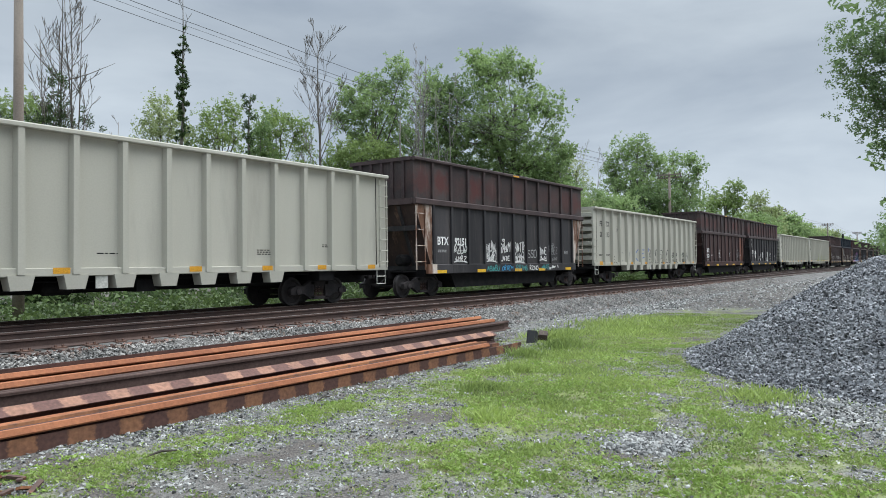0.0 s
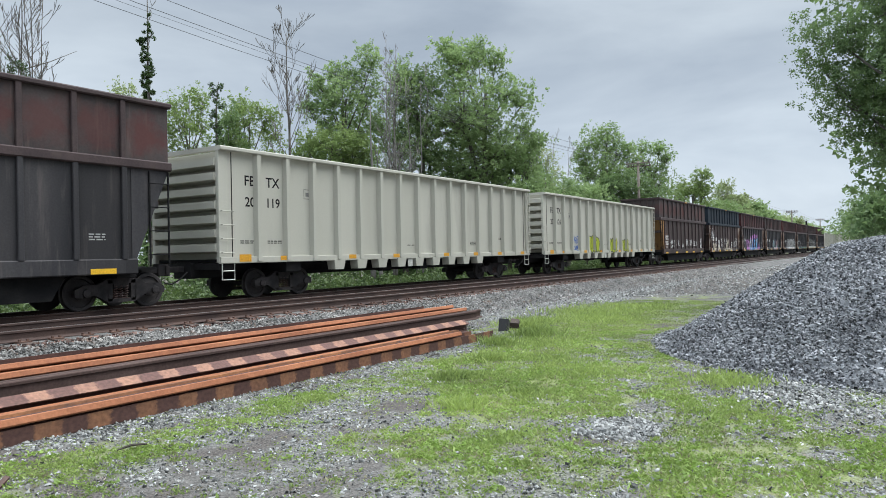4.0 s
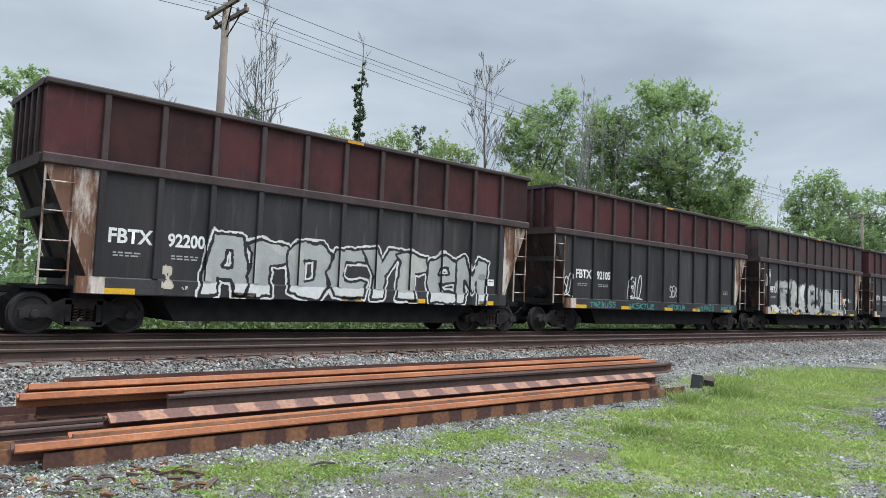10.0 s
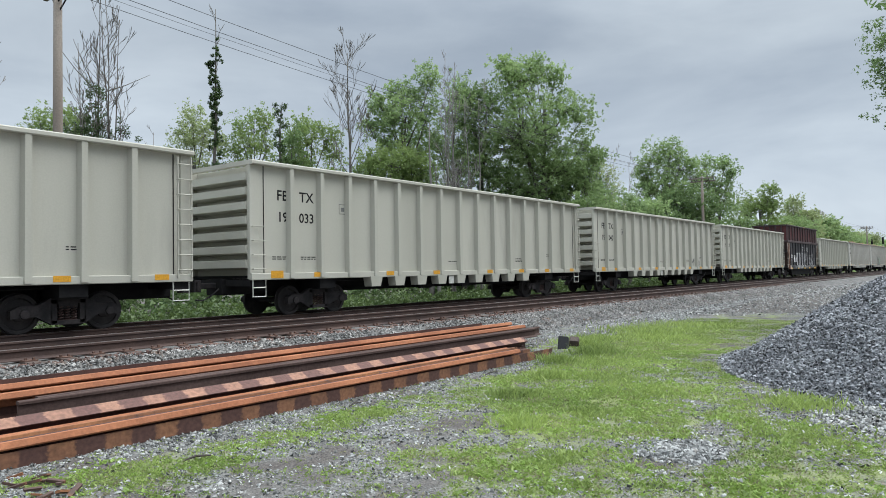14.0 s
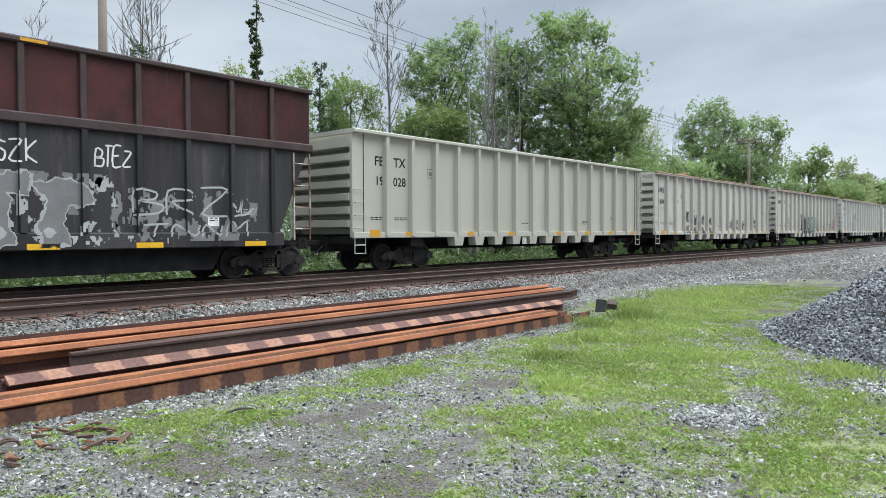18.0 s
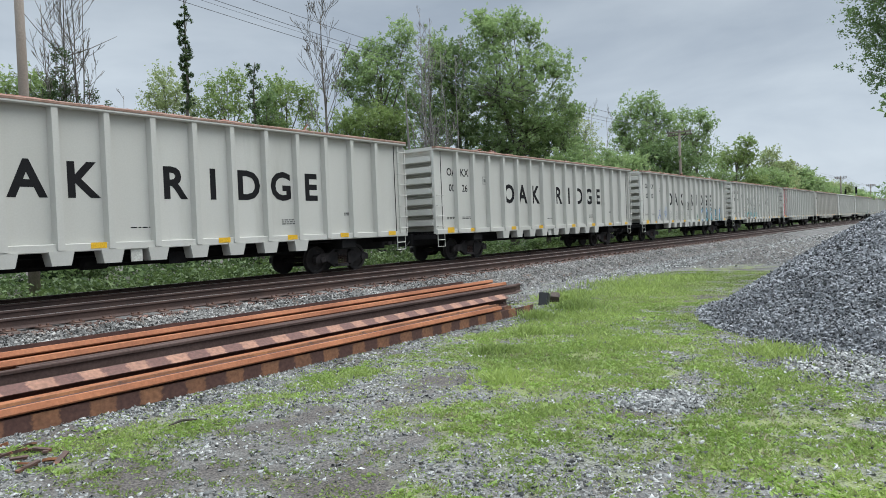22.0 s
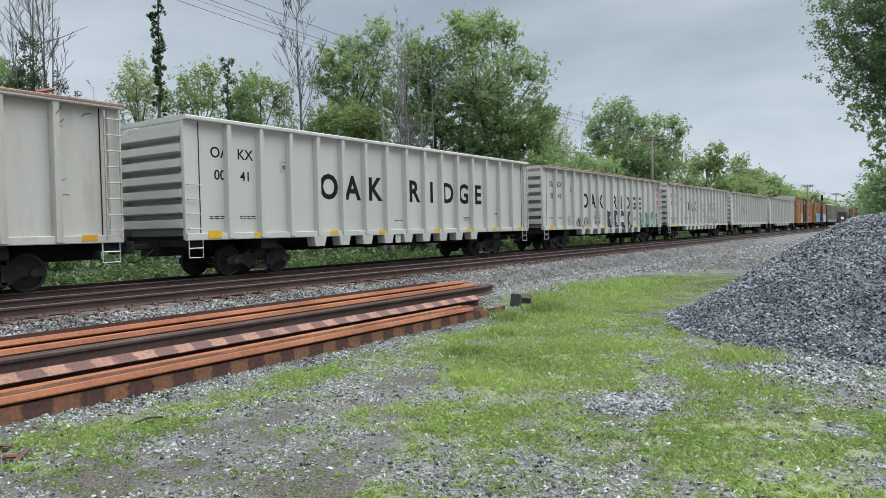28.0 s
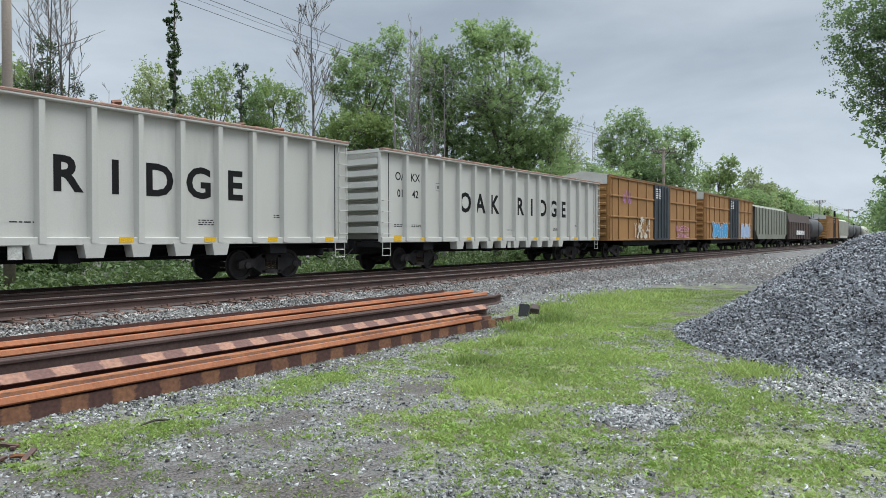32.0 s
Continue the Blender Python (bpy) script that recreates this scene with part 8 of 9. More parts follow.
def leaf_cloud(name, centres, radii, count, size, mat, seed, squash=0.8, loose=0.52):
    """Many small pointed leaves spread through overlapping clumps, one mesh."""
    rng = np.random.default_rng(seed)
    centres, radii = np.asarray(centres), np.asarray(radii)
    w = radii ** 2
    pick = rng.choice(len(centres), count, p=w / w.sum())
    # each clump is broken into small tufts with gaps between them
    subs = rng.normal(size=(len(centres), 9, 3)) * loose
    tuft = centres[pick] + subs[pick, rng.integers(0, 9, count)] * radii[pick][:, None] * np.array([1, 1, squash])
    d = rng.normal(size=(count, 3))
    d /= np.linalg.norm(d, axis=1)[:, None]
    p = tuft + d * (radii[pick] * 0.42 * rng.random(count) ** 0.5)[:, None]
    a = rng.normal(size=(count, 3)) * np.array([1, 1, 0.8])
    a /= np.linalg.norm(a, axis=1)[:, None]
    b = np.cross(a, rng.normal(size=(count, 3)))
    b /= np.linalg.norm(b, axis=1)[:, None]
    s = size * rng.uniform(0.55, 1.45, count)[:, None]
    v = np.stack([p - a * s * 0.5 + b * s * 0.42, p + a * s * 0.75, p - a * s * 0.5 - b * s * 0.42], 1).reshape(-1, 3)
    return quick_mesh(name, v, np.arange(count * 3).reshape(-1, 3), mat)


def grow(rng, base, height, spread, limbs, r0, fork=0.35, twigs=2, lean=(0, 0), droop=0.0):
    """Trunk and limbs; returns the wood and the limb ends."""
    b = Build()
    ends = []
    n = 7
    trunk = []
    for i in range(n + 1):
        t = i / n
        trunk.append(Vector((lean[0] * t * t * height + rng.uniform(-0.1, 0.1) * t, lean[1] * t * t * height + rng.uniform(-0.1, 0.1) * t, height * t)))
    b.tube([tuple(p) for p in trunk], [r0 * (1 - 0.85 * i / n) for i in range(n + 1)], 8)
    ends.append(trunk[-1])
    for k in range(limbs):
        t = fork + (1 - fork) * (k + rng.random()) / limbs
        i = min(n - 1, int(t * n))
        p = trunk[i].lerp(trunk[i + 1], t * n - i)
        a = k * 2.4 + rng.uniform(-0.5, 0.5)
        l = spread * (1.15 - 0.75 * t) * rng.uniform(0.7, 1.2)
        up = rng.uniform(0.35, 0.9) - droop
        mid = p + Vector((math.cos(a) * l * 0.5, math.sin(a) * l * 0.5, l * up * 0.55))
        end = p + Vector((math.cos(a) * l, math.sin(a) * l, l * up))
        rr = r0 * (1 - 0.8 * t) * 0.5
        b.tube([tuple(p), tuple(mid), tuple(end)], [rr, rr * 0.6, rr * 0.15], 5, False)
        ends += [end, mid.lerp(end, 0.5)]
        for _ in range(twigs):
            q = mid.lerp(end, rng.random())
            e = q + Vector((rng.uniform(-1, 1), rng.uniform(-1, 1), rng.uniform(0.0, 1.2))) * l * 0.38
            b.tube([tuple(q), tuple(q.lerp(e, 0.5) + Vector((0, 0, 0.05 * l))), tuple(e)], [rr * 0.35, rr * 0.22, rr * 0.06], 4, False)
            ends.append(e)
    return b, ends


def tree(x, y, height, spread, leaves, leaf, mat, seed, label, name="tree", fork=0.3, limbs=16, clump=0.32, r0=None, bark=None, z=-0.3, top=None, lean=(0, 0), squash=0.8, twigs=2):
    rng = random.Random(seed)
    t = thing(name, label, "tree", "trees behind the tracks", at=(x, y, z))
    b, ends = grow(rng, None, height * 0.9, spread, limbs, r0 or height * 0.017, fork, twigs, lean)
    part("trunk", b.mesh("trunk", bark or BARK, True), t)
    if leaves:
        radii = [spread * clump * rng.uniform(0.55, 1.15) for _ in ends]
        part("crown", leaf_cloud("crown", [tuple(e) for e in ends], radii, leaves, leaf, mat, seed, squash), t)
    return t


def lobed_tree(az, d, lobes, size, mat, seed, label, thick=1.0, r0=0.2, bark=None, name="tree", skirt=True):
    """A tree whose crown is a set of lobes (across, height, half width, half height), each on a limb of its own and made of many small sprays."""
    rng = np.random.default_rng(seed)
    t = thing(name, label, "tree", "trees behind the tracks", at=pose(*at(az, d), -0.3, 0, 0, -az))
    lobes = [(u, z - 0.1 * rz, rx * 1.22, rz * 1.18) for u, z, rx, rz in lobes]
    low = min(z - rz for _, z, _, rz in lobes)
    wide = sum(u for u, *_ in lobes) / len(lobes)
    if skirt:      # shaded lower boughs
        k = max(rx for _, _, rx, _ in lobes) * 1.1
        lobes += [(wide + o * k, low * f, k * 0.8, low * 0.16) for o, f in ((-0.6, 0.92), (0.6, 0.9), (0.0, 0.7), (-0.7, 0.55), (0.7, 0.5))]
    top = max(z for _, z, _, _ in lobes)
    b = Build()
    trunk = [Vector((wide * i / 6 * 0.8 + 0.12 * rng.normal() * (i > 0), 0.15 * rng.normal() * (i > 0), top * 0.8 * i / 6)) for i in range(7)]
    b.tube([tuple(p) for p in trunk], [r0 * (1 - 0.11 * i) for i in range(7)], 7)
    centres, radii = [], []
    for u, z, rx, rz in lobes:
        heart = Vector((u, rng.normal() * rx * 0.35, z - rz * 0.2))
        foot = trunk[max(1, min(5, int(6 * (z - rz * 1.2 - abs(u - wide) * 0.8) / (top * 0.8))))]
        rr = max(0.03, 0.035 * (rx + rz) * 0.6)
        mid = foot.lerp(heart, 0.55) + Vector((0, 0, -0.12 * abs(u - wide)))
        b.tube([tuple(foot), tuple(mid), tuple(heart)], [rr * 1.3, rr, rr * 0.6], 5, False)
        n = max(10, int(9.0 * rx * rz + 9))
        for _ in range(n):
            q = rng.normal(size=3)
            q /= np.linalg.norm(q)
            q *= rng.random() ** 0.4 * rng.uniform(0.75, 1.12)
            c = Vector((u + q[0] * rx, heart.y + q[1] * rx * 0.7, z + q[2] * rz))
            centres.append(tuple(c))
            radii.append(rng.uniform(0.30, 0.62) * (0.75 + 0.12 * min(rx, 3)))
            if rng.random() < 0.75:
                h = heart.lerp(mid, 0.5 * rng.random())
                b.tube([tuple(h), tuple(h.lerp(c, 0.5) + Vector((0, 0, -0.06))), tuple(c)], [rr * 0.42, rr * 0.26, 0.008], 3, False)
    part("trunk", b.mesh("trunk", bark or BARK, True), t)
    w = sum(r * r for r in radii)
    part("crown", leaf_cloud("crown", centres, radii, int(thick * 430 * w * (0.13 / size) ** 1.6), size, mat, seed, 0.8, 0.85), t)
    return t


def twig_out(rng, b, p, d, length, r, depth):
    """A limb that forks upwards again and again into fine twigs."""
    q = p + d * length * 0.5 + Vector((rng.uniform(-1, 1), rng.uniform(-1, 1), rng.uniform(0, 1))) * length * 0.06
    e = q + (d + Vector((0, 0, 0.35))).normalized() * length * 0.5
    b.tube([tuple(p), tuple(q), tuple(e)], [r, max(0.013, r * 0.75), max(0.011, r * 0.5)], 5 if r > 0.04 else 3, False)
    if depth > 0:
        for k in range(rng.randint(2, 3)):
            nd = (d + Vector((rng.uniform(-0.7, 0.7), rng.uniform(-0.7, 0.7), rng.uniform(0.0, 0.6)))).normalized()
            twig_out(rng, b, q.lerp(e, rng.uniform(0.2, 1.0)), nd, length * rng.uniform(0.5, 0.75), max(0.012, r * 0.55), depth - 1)


def bare_tree(x, y, height, spread, seed, label, stems=1, ivy=0.0, ivy_r=0.35, r0=0.16, bark=None, lean=(0, 0), wide=0.6, fork=0.4, limbs=9, fine=2, broken=()):
    rng = random.Random(seed)
    t = thing("bare_tree", label, "tree", "trees behind the tracks", at=(x, y, -0.3))
    for s in range(stems):
        h = height * (1 - 0.1 * s * rng.random())
        off = Vector((rng.uniform(-wide, wide), rng.uniform(-0.4, 0.4), 0)) if stems > 1 else Vector((0, 0, 0))
        way = Vector((lean[0] + (rng.uniform(-0.05, 0.05) if stems > 1 else 0), lean[1], 1.0))
        b = Build()
        pts = [off * (0.3 + 0.7 * min(1, i / 4)) + Vector((way.x * h * i / 8, way.y * h * i / 8, h * i / 8)) + Vector((rng.uniform(-0.1, 0.1), rng.uniform(-0.1, 0.1), 0)) * (i > 0) for i in range(9)]
        b.tube([tuple(q) for q in pts], [max(0.014, r0 * (1 - 0.9 * i / 8)) for i in range(9)], 7)
        for k in range(limbs):
            u = fork + (1 - fork) * (k + rng.random()) / limbs
            i = min(7, int(u * 8))
            a = rng.uniform(0, 2 * math.pi)
            d = Vector((math.cos(a) * 0.7, math.sin(a) * 0.5, rng.uniform(0.5, 1.1))).normalized()
            twig_out(rng, b, pts[i].lerp(pts[i + 1], u * 8 - i), d, spread * (1.2 - 0.7 * u) * rng.uniform(0.6, 1.15), max(0.014, r0 * (1 - 0.8 * u) * 0.4), fine)
        for u, dx, dz, l in (broken if s == 0 else ()):
            p = pts[min(7, int(u * 8))]
            b.tube([tuple(p), tuple(p + Vector((dx * l * 0.5, 0, dz * l * 0.45))), tuple(p + Vector((dx * l, 0, dz * l)))], [0.03, 0.02, 0.01], 5)
        part("trunk", b.mesh("trunk", bark or BARK, True), t)
    if ivy:
        n = int(height * ivy / 0.45)
        cs = [(rng.uniform(-0.12, 0.12), rng.uniform(-0.12, 0.12), height * ivy * i / n) for i in range(n + 1)]
        rs = [ivy_r * rng.uniform(0.5, 1.5) * (1.3 - 0.6 * i / n) for i in range(n + 1)]
        if stems > 1:
            cs += [(a + rng.uniform(-wide, wide) * 1.7, bb, c * 0.85) for a, bb, c in cs * 3]
            rs += rs * 3
        part("ivy", leaf_cloud("ivy", cs, rs, 420 * len(cs), 0.075, LEAF_IVY, seed + 1, 1.2), t, "dark ivy climbing the trunk")
    return t


# the large clump: a tall broad tree, its neighbours, pale leafless stems and a broken snag between them
lobed_tree(59.5, 52, ((-0.5, 16.2, 1.8, 1.2), (-1.5, 16.9, 0.6, 0.5), (0.5, 17.0, 0.7, 0.5), (1.8, 15.8, 0.7, 0.8), (2.7, 13.8, 1.4, 0.8), (3.7, 12.9, 0.6, 0.5), (3.7, 11.3, 0.9, 0.9), (-0.7, 12.4, 3.1, 2.4), (1.1, 9.5, 2.9, 1.5), (-0.8, 8.4, 3.4, 1.3), (4.3, 8.6, 0.8, 1.0), (4.8, 10.1, 0.5, 0.5)), 0.135, LEAF_MID, 101, "tallest leafy tree of the clump, uneven crown", 1.0, 0.34)
lobed_tree(56.0, 51, ((-1.3, 14.5, 1.0, 1.2), (0.1, 14.2, 1.1, 1.2), (-0.4, 10.5, 1.9, 2.0), (-1.0, 12.6, 1.2, 1.2)), 0.13, LEAF_DARK, 102, "dark green tree in the clump", 1.0, 0.24)
lobed_tree(54.0, 50, ((-0.3, 14.6, 0.7, 0.9), (-0.5, 12.9, 1.3, 1.4), (-0.3, 9.7, 1.7, 1.8), (-1.6, 11.0, 0.9, 1.4)), 0.125, LEAF_MID, 103, "thin-leaved green tree in the clump", 0.5, 0.22)
lobed_tree(49.2, 48, ((0.0, 14.3, 0.8, 0.9), (0.7, 13.8, 0.5, 0.6), (2.0, 14.9, 0.6, 0.9), (-1.4, 13.4, 0.7, 0.6), (-0.8, 12.6, 0.6, 0.5), (0.3, 12.5, 1.3, 1.0), (-1.0, 11.4, 1.2, 0.9), (1.7, 12.8, 0.7, 1.5), (0.8, 10.8, 1.4, 1.2), (-2.2, 11.9, 0.4, 0.4)), 0.125, LEAF_MID, 104, "leafy green tree with separate tufts against the sky", 0.95, 0.24)
lobed_tree(48.6, 46.5, ((-0.2, 9.2, 1.7, 1.2), (-1.7, 8.9, 0.9, 0.9), (1.1, 8.6, 1.4, 1.1), (-2.4, 7.6, 0.9, 0.7)), 0.12, LEAF_YOUNG, 105, "young yellow-green tree in front of the clump", 0.9, 0.16)
lobed_tree(62.2, 54, ((0.2, 9.6, 1.6, 1.3), (1.6, 8.2, 1.4, 1.2), (-0.8, 7.4, 1.9, 1.2)), 0.13, LEAF_DARK, 106, "dense dark green tree at the clump's edge", 1.0, 0.2)
lobed_tree(65.2, 58, ((-0.5, 10.5, 0.7, 0.6), (0.2, 9.6, 0.8, 0.6), (-0.8, 8.9, 0.9, 0.8), (0.5, 8.2, 0.8, 0.6)), 0.12, LEAF_PALE, 107, "thin pale budding tree beside the clump", 0.38, 0.14)
lobed_tree(66.6, 60, ((-0.7, 7.4, 1.8, 0.6), (0.9, 7.0, 1.3, 0.7), (2.2, 6.8, 1.2, 0.7)), 0.13, LEAF_MID, 108, "low green bush along the line", 0.9, 0.14, name="bush")
bare_tree(*at(53.2, 46), 15.6, 1.5, 140, "thin pale leafless tree with many upright stems", stems=6, r0=0.07, bark=BARK_PALE, limbs=13, wide=1.0, fork=0.35, fine=2)
bare_tree(*at(55.2, 46), 13.2, 1.5, 141, "thin pale leafless tree in front of the clump", stems=2, r0=0.08, bark=BARK_PALE, limbs=9, wide=0.5)
bare_tree(*at(51.4, 45), 11.4, 0.5, 142, "broken pale snag in front of the clump", r0=0.19, bark=BARK_PALE, limbs=3, fork=0.7, fine=0)
bare_tree(*at(52.0, 45), 9.2, 0.6, 143, "short broken pale snag in front of the clump", r0=0.14, bark=BARK_PALE, limbs=2, fork=0.7, fine=0)
for i, (az, d, h) in enumerate(((66.0, 62, 11.2), (67.0, 66, 11.4), (64.6, 57, 10.4))):
    bare_tree(*at(az, d), h, 1.8, 150 + i, "small leafless tree along the line", r0=0.07, bark=BARK_PALE, limbs=10)
# further trees along the line
lobed_tree(69.6, 80, ((0.7, 14.6, 1.3, 1.1), (-0.9, 14.0, 1.2, 1.4), (-1.9, 12.6, 0.8, 1.1), (1.8, 12.9, 1.7, 1.3), (-1.8, 11.0, 1.3, 1.6), (0.8, 10.3, 2.7, 1.9), (3.2, 11.9, 0.9, 1.2)), 0.15, LEAF_MID, 201, "leafy green tree along the line", 0.85, 0.28)
lobed_tree(73.2, 88, ((-1.0, 14.1, 0.9, 0.9), (1.2, 13.9, 1.2, 0.8), (0.1, 12.0, 2.0, 1.5), (2.1, 12.7, 0.7, 0.7), (0.7, 9.7, 2.2, 1.6)), 0.15, LEAF_MID, 202, "leafy green tree along the line", 0.8, 0.28)
lobed_tree(71.4, 78, ((-1.5, 8.6, 2.4, 1.4), (1.6, 8.0, 2.2, 1.4), (0.0, 9.4, 1.8, 1.0)), 0.15, LEAF_DARK, 203, "dense dark green tree along the line", 1.0, 0.2)
lobed_tree(76.2, 98, ((1.5, 11.6, 1.0, 0.8), (0.0, 10.3, 1.7, 1.1), (-1.4, 9.3, 1.6, 1.3), (1.6, 9.3, 1.3, 1.4)), 0.16, LEAF_YOUNG, 204, "young yellow-green tree along the line", 1.0, 0.24)
lobed_tree(78.6, 112, ((0.1, 11.1, 1.0, 0.9), (1.5, 9.4, 1.3, 1.0), (-0.5, 9.5, 1.6, 1.5), (2.5, 8.3, 0.8, 0.8)), 0.17, LEAF_PALE, 205, "pale budding tree along the line", 0.8, 0.24)
lobed_tree(68.2, 74, ((0.0, 7.2, 2.0, 1.0), (2.0, 6.6, 1.8, 1.0), (-1.8, 6.6, 1.5, 0.9)), 0.16, LEAF_DARK, 206, "dense green bush along the line", 1.0, 0.16, name="bush")
lobed_tree(77.4, 104, ((0.0, 7.6, 2.4, 1.2), (2.6, 7.0, 2.2, 1.1)), 0.2, LEAF_MID, 207, "leafy green bush along the line", 1.0, 0.18, name="bush")
far_trees = [(79.6, 150, 10.6, 5.0, 4200, LEAF_MID), (80.4, 172, 10.4, 5.4, 3600, LEAF_MID), (81.1, 205, 9.6, 6, 3000, LEAF_MID), (81.8, 235, 10.4, 6, 3000, LEAF_MID), (82.3, 270, 11.5, 7, 2600, LEAF_PALE), (83.2, 330, 13.5, 6, 2600, LEAF_PALE), (83.8, 400, 12, 8, 2600, LEAF_MID)]
for i, (az, d, h, s, n, mat) in enumerate(far_trees):
    tree(*at(az, d), h, s, int(n * 2.4), 0.4, mat, 220 + i, "leafy green tree along the line" if mat is not LEAF_PALE else "pale budding tree along the line", clump=0.235, fork=0.22, limbs=22, twigs=4)
# smaller trees left of the clump
lobed_tree(33.3, 50, ((-0.1, 12.5, 0.8, 0.8), (-0.7, 11.5, 0.7, 0.7), (0.6, 11.6, 0.8, 0.8), (-0.2, 10.5, 1.1, 0.8), (1.3, 10.8, 0.6, 0.7)), 0.115, LEAF_PALE, 301, "small tree with thin pale leaves", 0.6, 0.13)
lobed_tree(37.9, 50, ((-1.2, 12.1, 0.5, 0.7), (-0.2, 12.4, 0.5, 0.7), (0.7, 12.6, 0.6, 0.7), (-0.5, 10.9, 1.0, 0.9), (0.7, 11.1, 0.8, 0.9), (-1.6, 10.6, 0.6, 0.7)), 0.12, LEAF_YOUNG, 302, "small leafy tree behind the tracks", 0.55, 0.15)
lobed_tree(42.3, 49, ((-0.7, 12.4, 0.6, 0.6), (-1.5, 11.4, 0.6, 0.8), (-0.2, 11.4, 1.0, 1.0), (0.8, 11.3, 0.7, 0.7), (1.3, 10.4, 0.6, 0.7), (-0.7, 10.2, 1.3, 0.8)), 0.12, LEAF_YOUNG, 303, "small leafy tree behind the tracks", 0.6, 0.16)
lobed_tree(40.4, 47, ((0.1, 10.7, 0.5, 0.8), (0.2, 9.6, 0.7, 0.8)), 0.11, LEAF_DARK, 304, "small dark green tree behind the tracks", 1.0, 0.12)
lobed_tree(24.0, 50, ((-0.9, 11.7, 0.7, 0.6), (0.3, 11.9, 0.7, 0.6), (1.3, 11.6, 0.7, 0.6), (0.0, 10.4, 1.6, 0.9)), 0.12, LEAF_YOUNG, 305, "small leafy tree behind the tracks", 0.8, 0.15)
for i, (az, d, h, s, n, mat) in enumerate(((20.5, 50, 9.6, 3.0, 2600, LEAF_MID), (14.2, 48, 13.4, 2.6, 4600, LEAF_DARK), (11.5, 48, 14.2, 2.8, 4800, LEAF_MID), (7.0, 46, 12.2, 3.2, 3400, LEAF_DARK), (2.0, 46, 12.0, 3.4, 3400, LEAF_MID), (-4, 46, 11.6, 3.4, 3000, LEAF_MID))):
    tree(*at(az, d), h, s, int(n * 2.6), 0.15, mat, 320 + i, "small leafy tree behind the tracks", clump=0.22, fork=0.25, limbs=20, twigs=4)
bare_tree(*at(26.6, 38), 17.4, 1.7, 401, "tall leafless tree with many stems and ivy at its foot", stems=9, ivy=0.62, ivy_r=0.55, r0=0.075, wide=1.0, fork=0.5, limbs=9, fine=2, broken=((0.66, -0.8, 0.8, 2.6), (0.66, 0.9, 0.5, 3.0), (0.72, -0.5, 1.0, 2.4)))
bare_tree(*at(34.85, 38), 15.6, 1.1, 402, "tall dead snag wrapped in ivy", ivy=0.9, ivy_r=0.3, r0=0.15, limbs=6, fork=0.75, fine=1)
bare_tree(*at(39.68, 40), 11.4, 0.7, 403, "broken trunk thickly wrapped in dark ivy", ivy=0.97, ivy_r=0.36, r0=0.2, limbs=3, fine=0)
bare_tree(*at(45.2, 44), 15.4, 2.2, 404, "tall leafless tree with a fan of fine twigs", r0=0.15, bark=BARK, limbs=22, fork=0.5, fine=3, lean=(-0.02, 0))
bare_tree(*at(44.4, 44.5), 11.0, 1.4, 405, "slender leafless tree with pale bark", r0=0.06, bark=BARK_PALE, limbs=9)
bare_tree(*at(20.1, 40), 12.6, 1.8, 406, "small leafless tree with pale bark", stems=2, r0=0.07, bark=BARK_PALE, limbs=9, fork=0.55)
bare_tree(*at(30.4, 44), 10.2, 1.2, 407, "small leafless tree with pale bark", r0=0.05, bark=BARK_PALE, limbs=6, fork=0.6, fine=1)
# the near tree beyond the stone heap, its crown hanging in from the side
tree(26.5, -3.1, 15.8, 4.3, 240000, 0.078, LEAF_DARK, 501, "large leafy green tree overhanging the stone heap", fork=0.13, limbs=46, clump=0.185, z=-0.05, twigs=6)
lobed_tree(94.8, 25.6, ((-3.9, 8.7, 0.9, 0.8), (-4.1, 7.3, 0.6, 0.6), (-3.4, 6.6, 0.9, 0.9), (-3.0, 5.4, 0.7, 0.6), (-2.4, 7.6, 1.2, 1.2), (-2.2, 5.9, 1.0, 0.9), (-2.7, 9.7, 1.2, 1.0), (-2.0, 4.7, 0.6, 0.4)), 0.066, LEAF_DARK, 503, "leafy boughs of a tree overhanging the stone heap", 0.9, 0.16, skirt=False)
tree(33.0, -3.6, 13.0, 6.0, 12000, 0.22, LEAF_DARK, 502, "leafy green tree behind the overhanging one", fork=0.15, limbs=22, clump=0.28, z=-0.05)
for i, (x, y, h, s) in enumerate(((60, 1.2, 5.0, 2.6), (75, 2.0, 5.0, 3.0), (100, 3.5, 7, 4), (140, 6, 8, 5), (200, 9, 9, 6))):
    tree(x, y, h, s, 3000, 0.26, LEAF_DARK, 520 + i, "dense green bush beside the line", name="bush", fork=0.1, limbs=14, clump=0.4, z=-0.05)


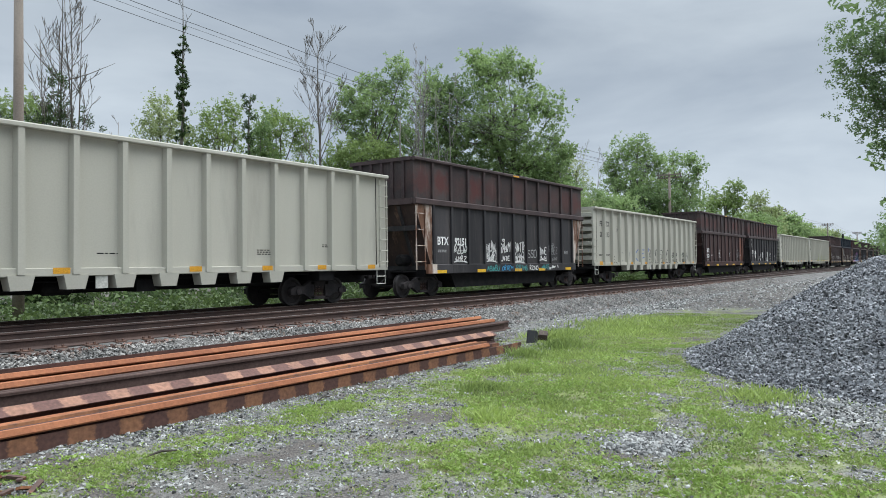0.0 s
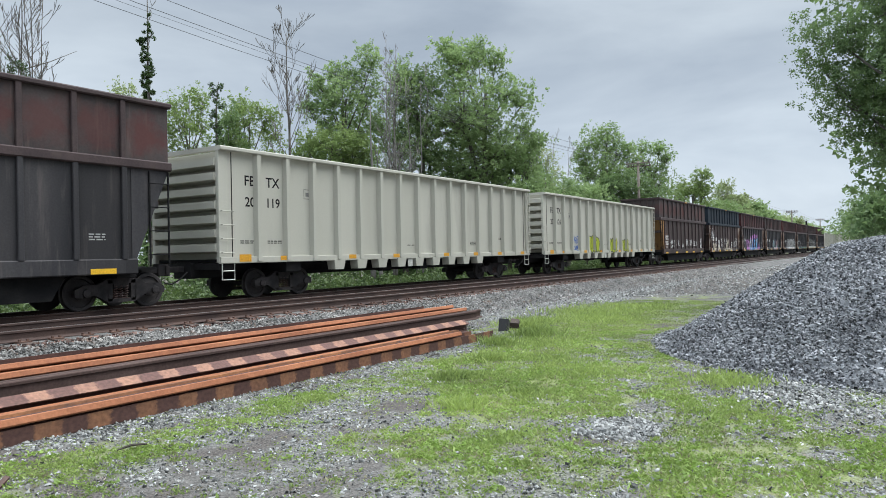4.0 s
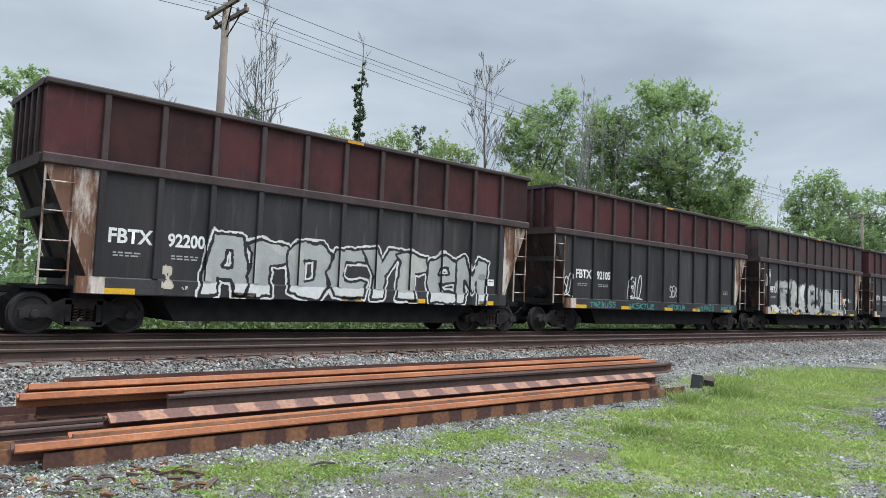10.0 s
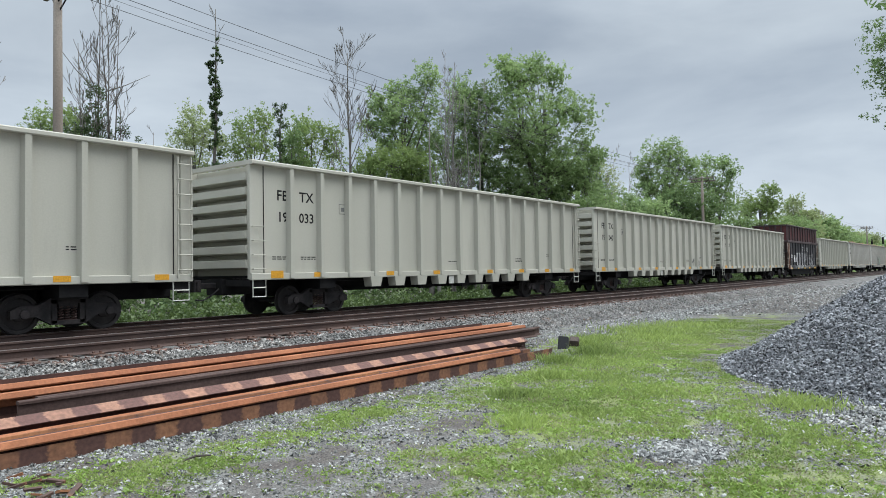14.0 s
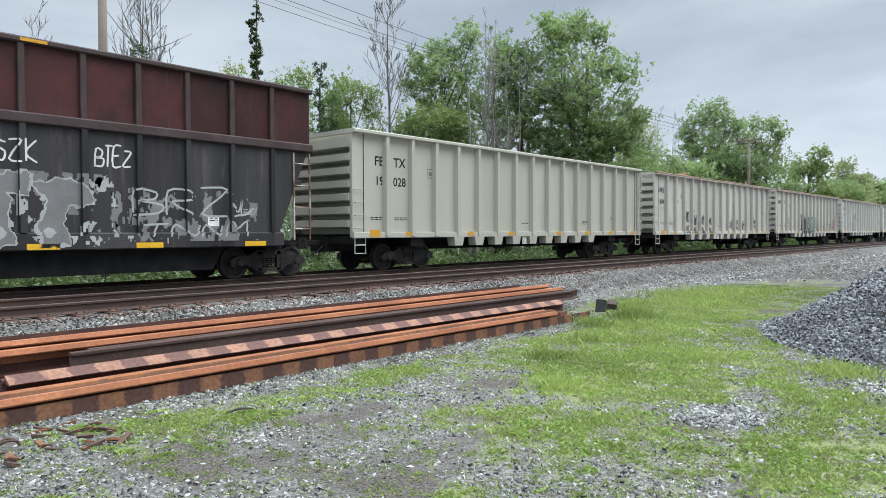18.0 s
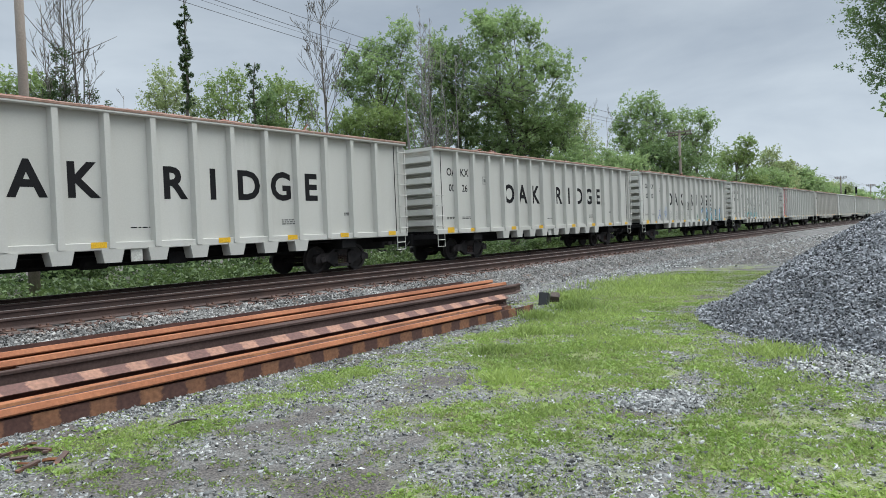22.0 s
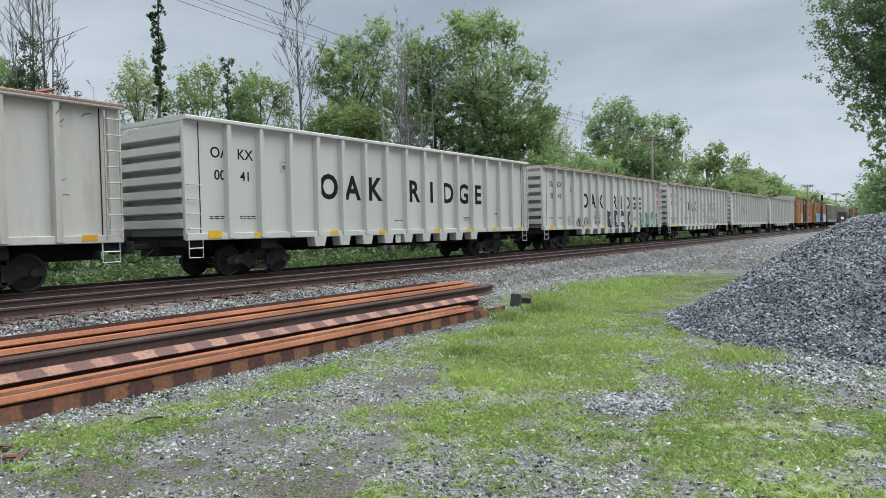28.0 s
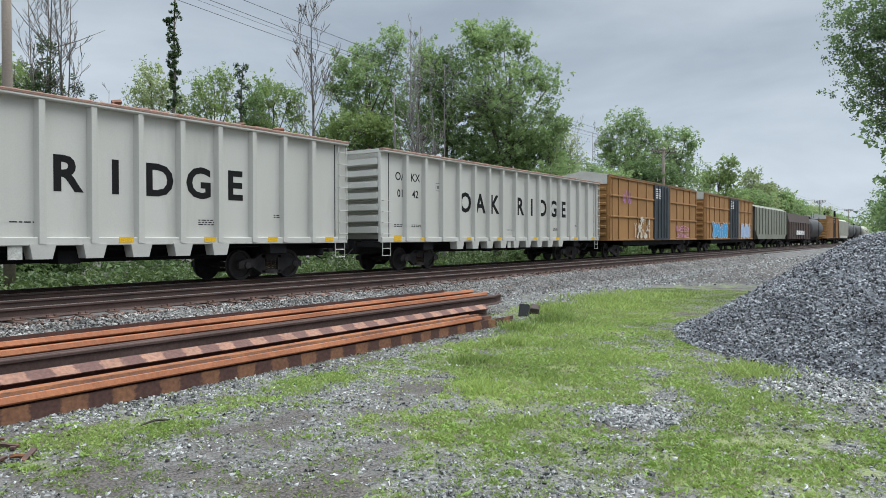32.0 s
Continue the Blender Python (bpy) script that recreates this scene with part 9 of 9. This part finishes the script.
def make_brush():
    """Low weeds and brush behind the far track, and a wall of undergrowth under the trees."""
    rng = np.random.default_rng(61)
    n = 900
    x = -14 + 110 * rng.random(n) ** 1.1
    y = rng.uniform(20.3, 27, n)
    c = np.stack([x, y, rng.uniform(-0.1, 0.35, n)], 1)
    tagged(new("weeds", leaf_cloud("weeds", c, rng.uniform(0.25, 0.7, n), 100000, 0.11, leaf_material("shaded_weeds", (0.045, 0.08, 0.026), (0.13, 0.19, 0.055)), 62, 0.6)), "low green weeds behind the far track", "weeds", kind="stuff")
    n = 700
    x = -20 + 210 * rng.random(n)
    y = rng.uniform(30, 38, n)
    c = np.stack([x, y, 0.2 + 4.2 * rng.random(n) ** 1.8], 1)
    tagged(new("undergrowth", leaf_cloud("undergrowth", c, rng.uniform(1.0, 2.2, n), 190000, 0.19, LEAF_DARK, 63, 0.9)), "dense undergrowth beneath the trees", "undergrowth", kind="stuff")
    x = 100 + 700 * rng.random(500)
    c = np.stack([x, rng.uniform(32, 44, 500), rng.uniform(0.5, 7.5, 500)], 1)
    tagged(new("far_woods", leaf_cloud("far_woods", c, rng.uniform(2, 4, 500), 40000, 0.9, LEAF_MID, 64, 0.9)), "far green woods along the line", "woods", kind="stuff")


make_brush()

WIRE = plain("dark_wire", (0.05, 0.055, 0.06), 0.5)


def utility_pole(x, y, height, arms, lean=0.0):
    p = thing("utility_pole", "weathered wooden utility pole with crossarms", "utility pole", "poles along the line", at=pose(x, y, -0.3, 0, lean, 0))
    b = Build()
    b.tube([(0, 0, 0), (0, 0, height * 0.5), (0, 0, height)], [0.165, 0.145, 0.12], 12)
    part("pole", b.mesh("pole", POLE_WOOD, True), p)
    for k, (z, off) in enumerate(arms):
        b = Build()
        b.box(off - 0.06, off + 0.06, -1.25, 1.25, z, z + 0.12)
        arm = part("crossarm", b.mesh("crossarm", POLE_WOOD), p)
        b = Build()
        for s in (-1, 1):
            b.tube([(off, s * 0.75, z), (0, 0, z - 0.75)], 0.025, 5)
        part("brace", b.mesh("brace", UNDER), arm)
        for yy in (-1.1, -0.55, 0.55, 1.1):
            b = Build()
            b.tube([(off, yy, z + 0.12), (off, yy, z + 0.22), (off, yy, z + 0.30)], [0.045, 0.06, 0.03], 8)
            part("insulator", b.mesh("insulator", plain("brown_porcelain", (0.06, 0.045, 0.04), 0.3)), arm)
    return p


POLE_Y = 22.9
POLES = [(-44.0, 11.2), (10.25, 11.5), (72.0, 11.0), (128.0, 10.6), (186.0, 10.6), (250, 10.6)]
for px, ph in POLES:
    utility_pole(px, POLE_Y, ph, ((ph - 0.3, -0.16), (ph - 0.55, 0.16)), 0.0)


def make_wires():
    for k, (dy, dz) in enumerate(((-1.1, -0.05), (-0.55, -0.3), (1.1, -0.05), (0.55, 0.0))):
        w = thing("overhead_wire", "thin dark overhead wire between poles", "wire", "overhead wires")
        for (xa, ha), (xb, hb) in zip(POLES[:-1], POLES[1:]):
            b = Build()
            pts = [(xa + (xb - xa) * i / 12, POLE_Y + dy, -0.3 + (ha + (hb - ha) * i / 12) + dz - 3.2 * (i / 12) * (1 - i / 12)) for i in range(13)]
            b.tube(pts, 0.012 if k != 3 else 0.008, 4)
            part("wire_span", b.mesh("wire_span", WIRE), w)


make_wires()


def make_signals():
    for k, y in enumerate((28.0, 31.0, 34.0)):
        s = thing("signal_mast", "tall thin railway signal mast far along the line", "signal", "far signal masts", at=(262, y, 0))
        b = Build()
        b.tube([(0, 0, 0), (0, 0, 9.5)], 0.12, 8)
        part("mast", b.mesh("mast", plain("silver_mast_paint", (0.4, 0.4, 0.4))), s)
        b = Build()
        b.cbox(-0.2, 0.2, -0.28, 0.28, 8.0, 10.2, 0.05)
        part("signal_head", b.mesh("signal_head", UNDER), s)
        b = Build()
        b.cbox(-0.25, 0.25, -0.4, 0.4, 5.2, 6.6, 0.05)
        part("signal_head", b.mesh("signal_head", plain("dull_red_board", (0.25, 0.06, 0.05))), s)


make_signals()

motions()
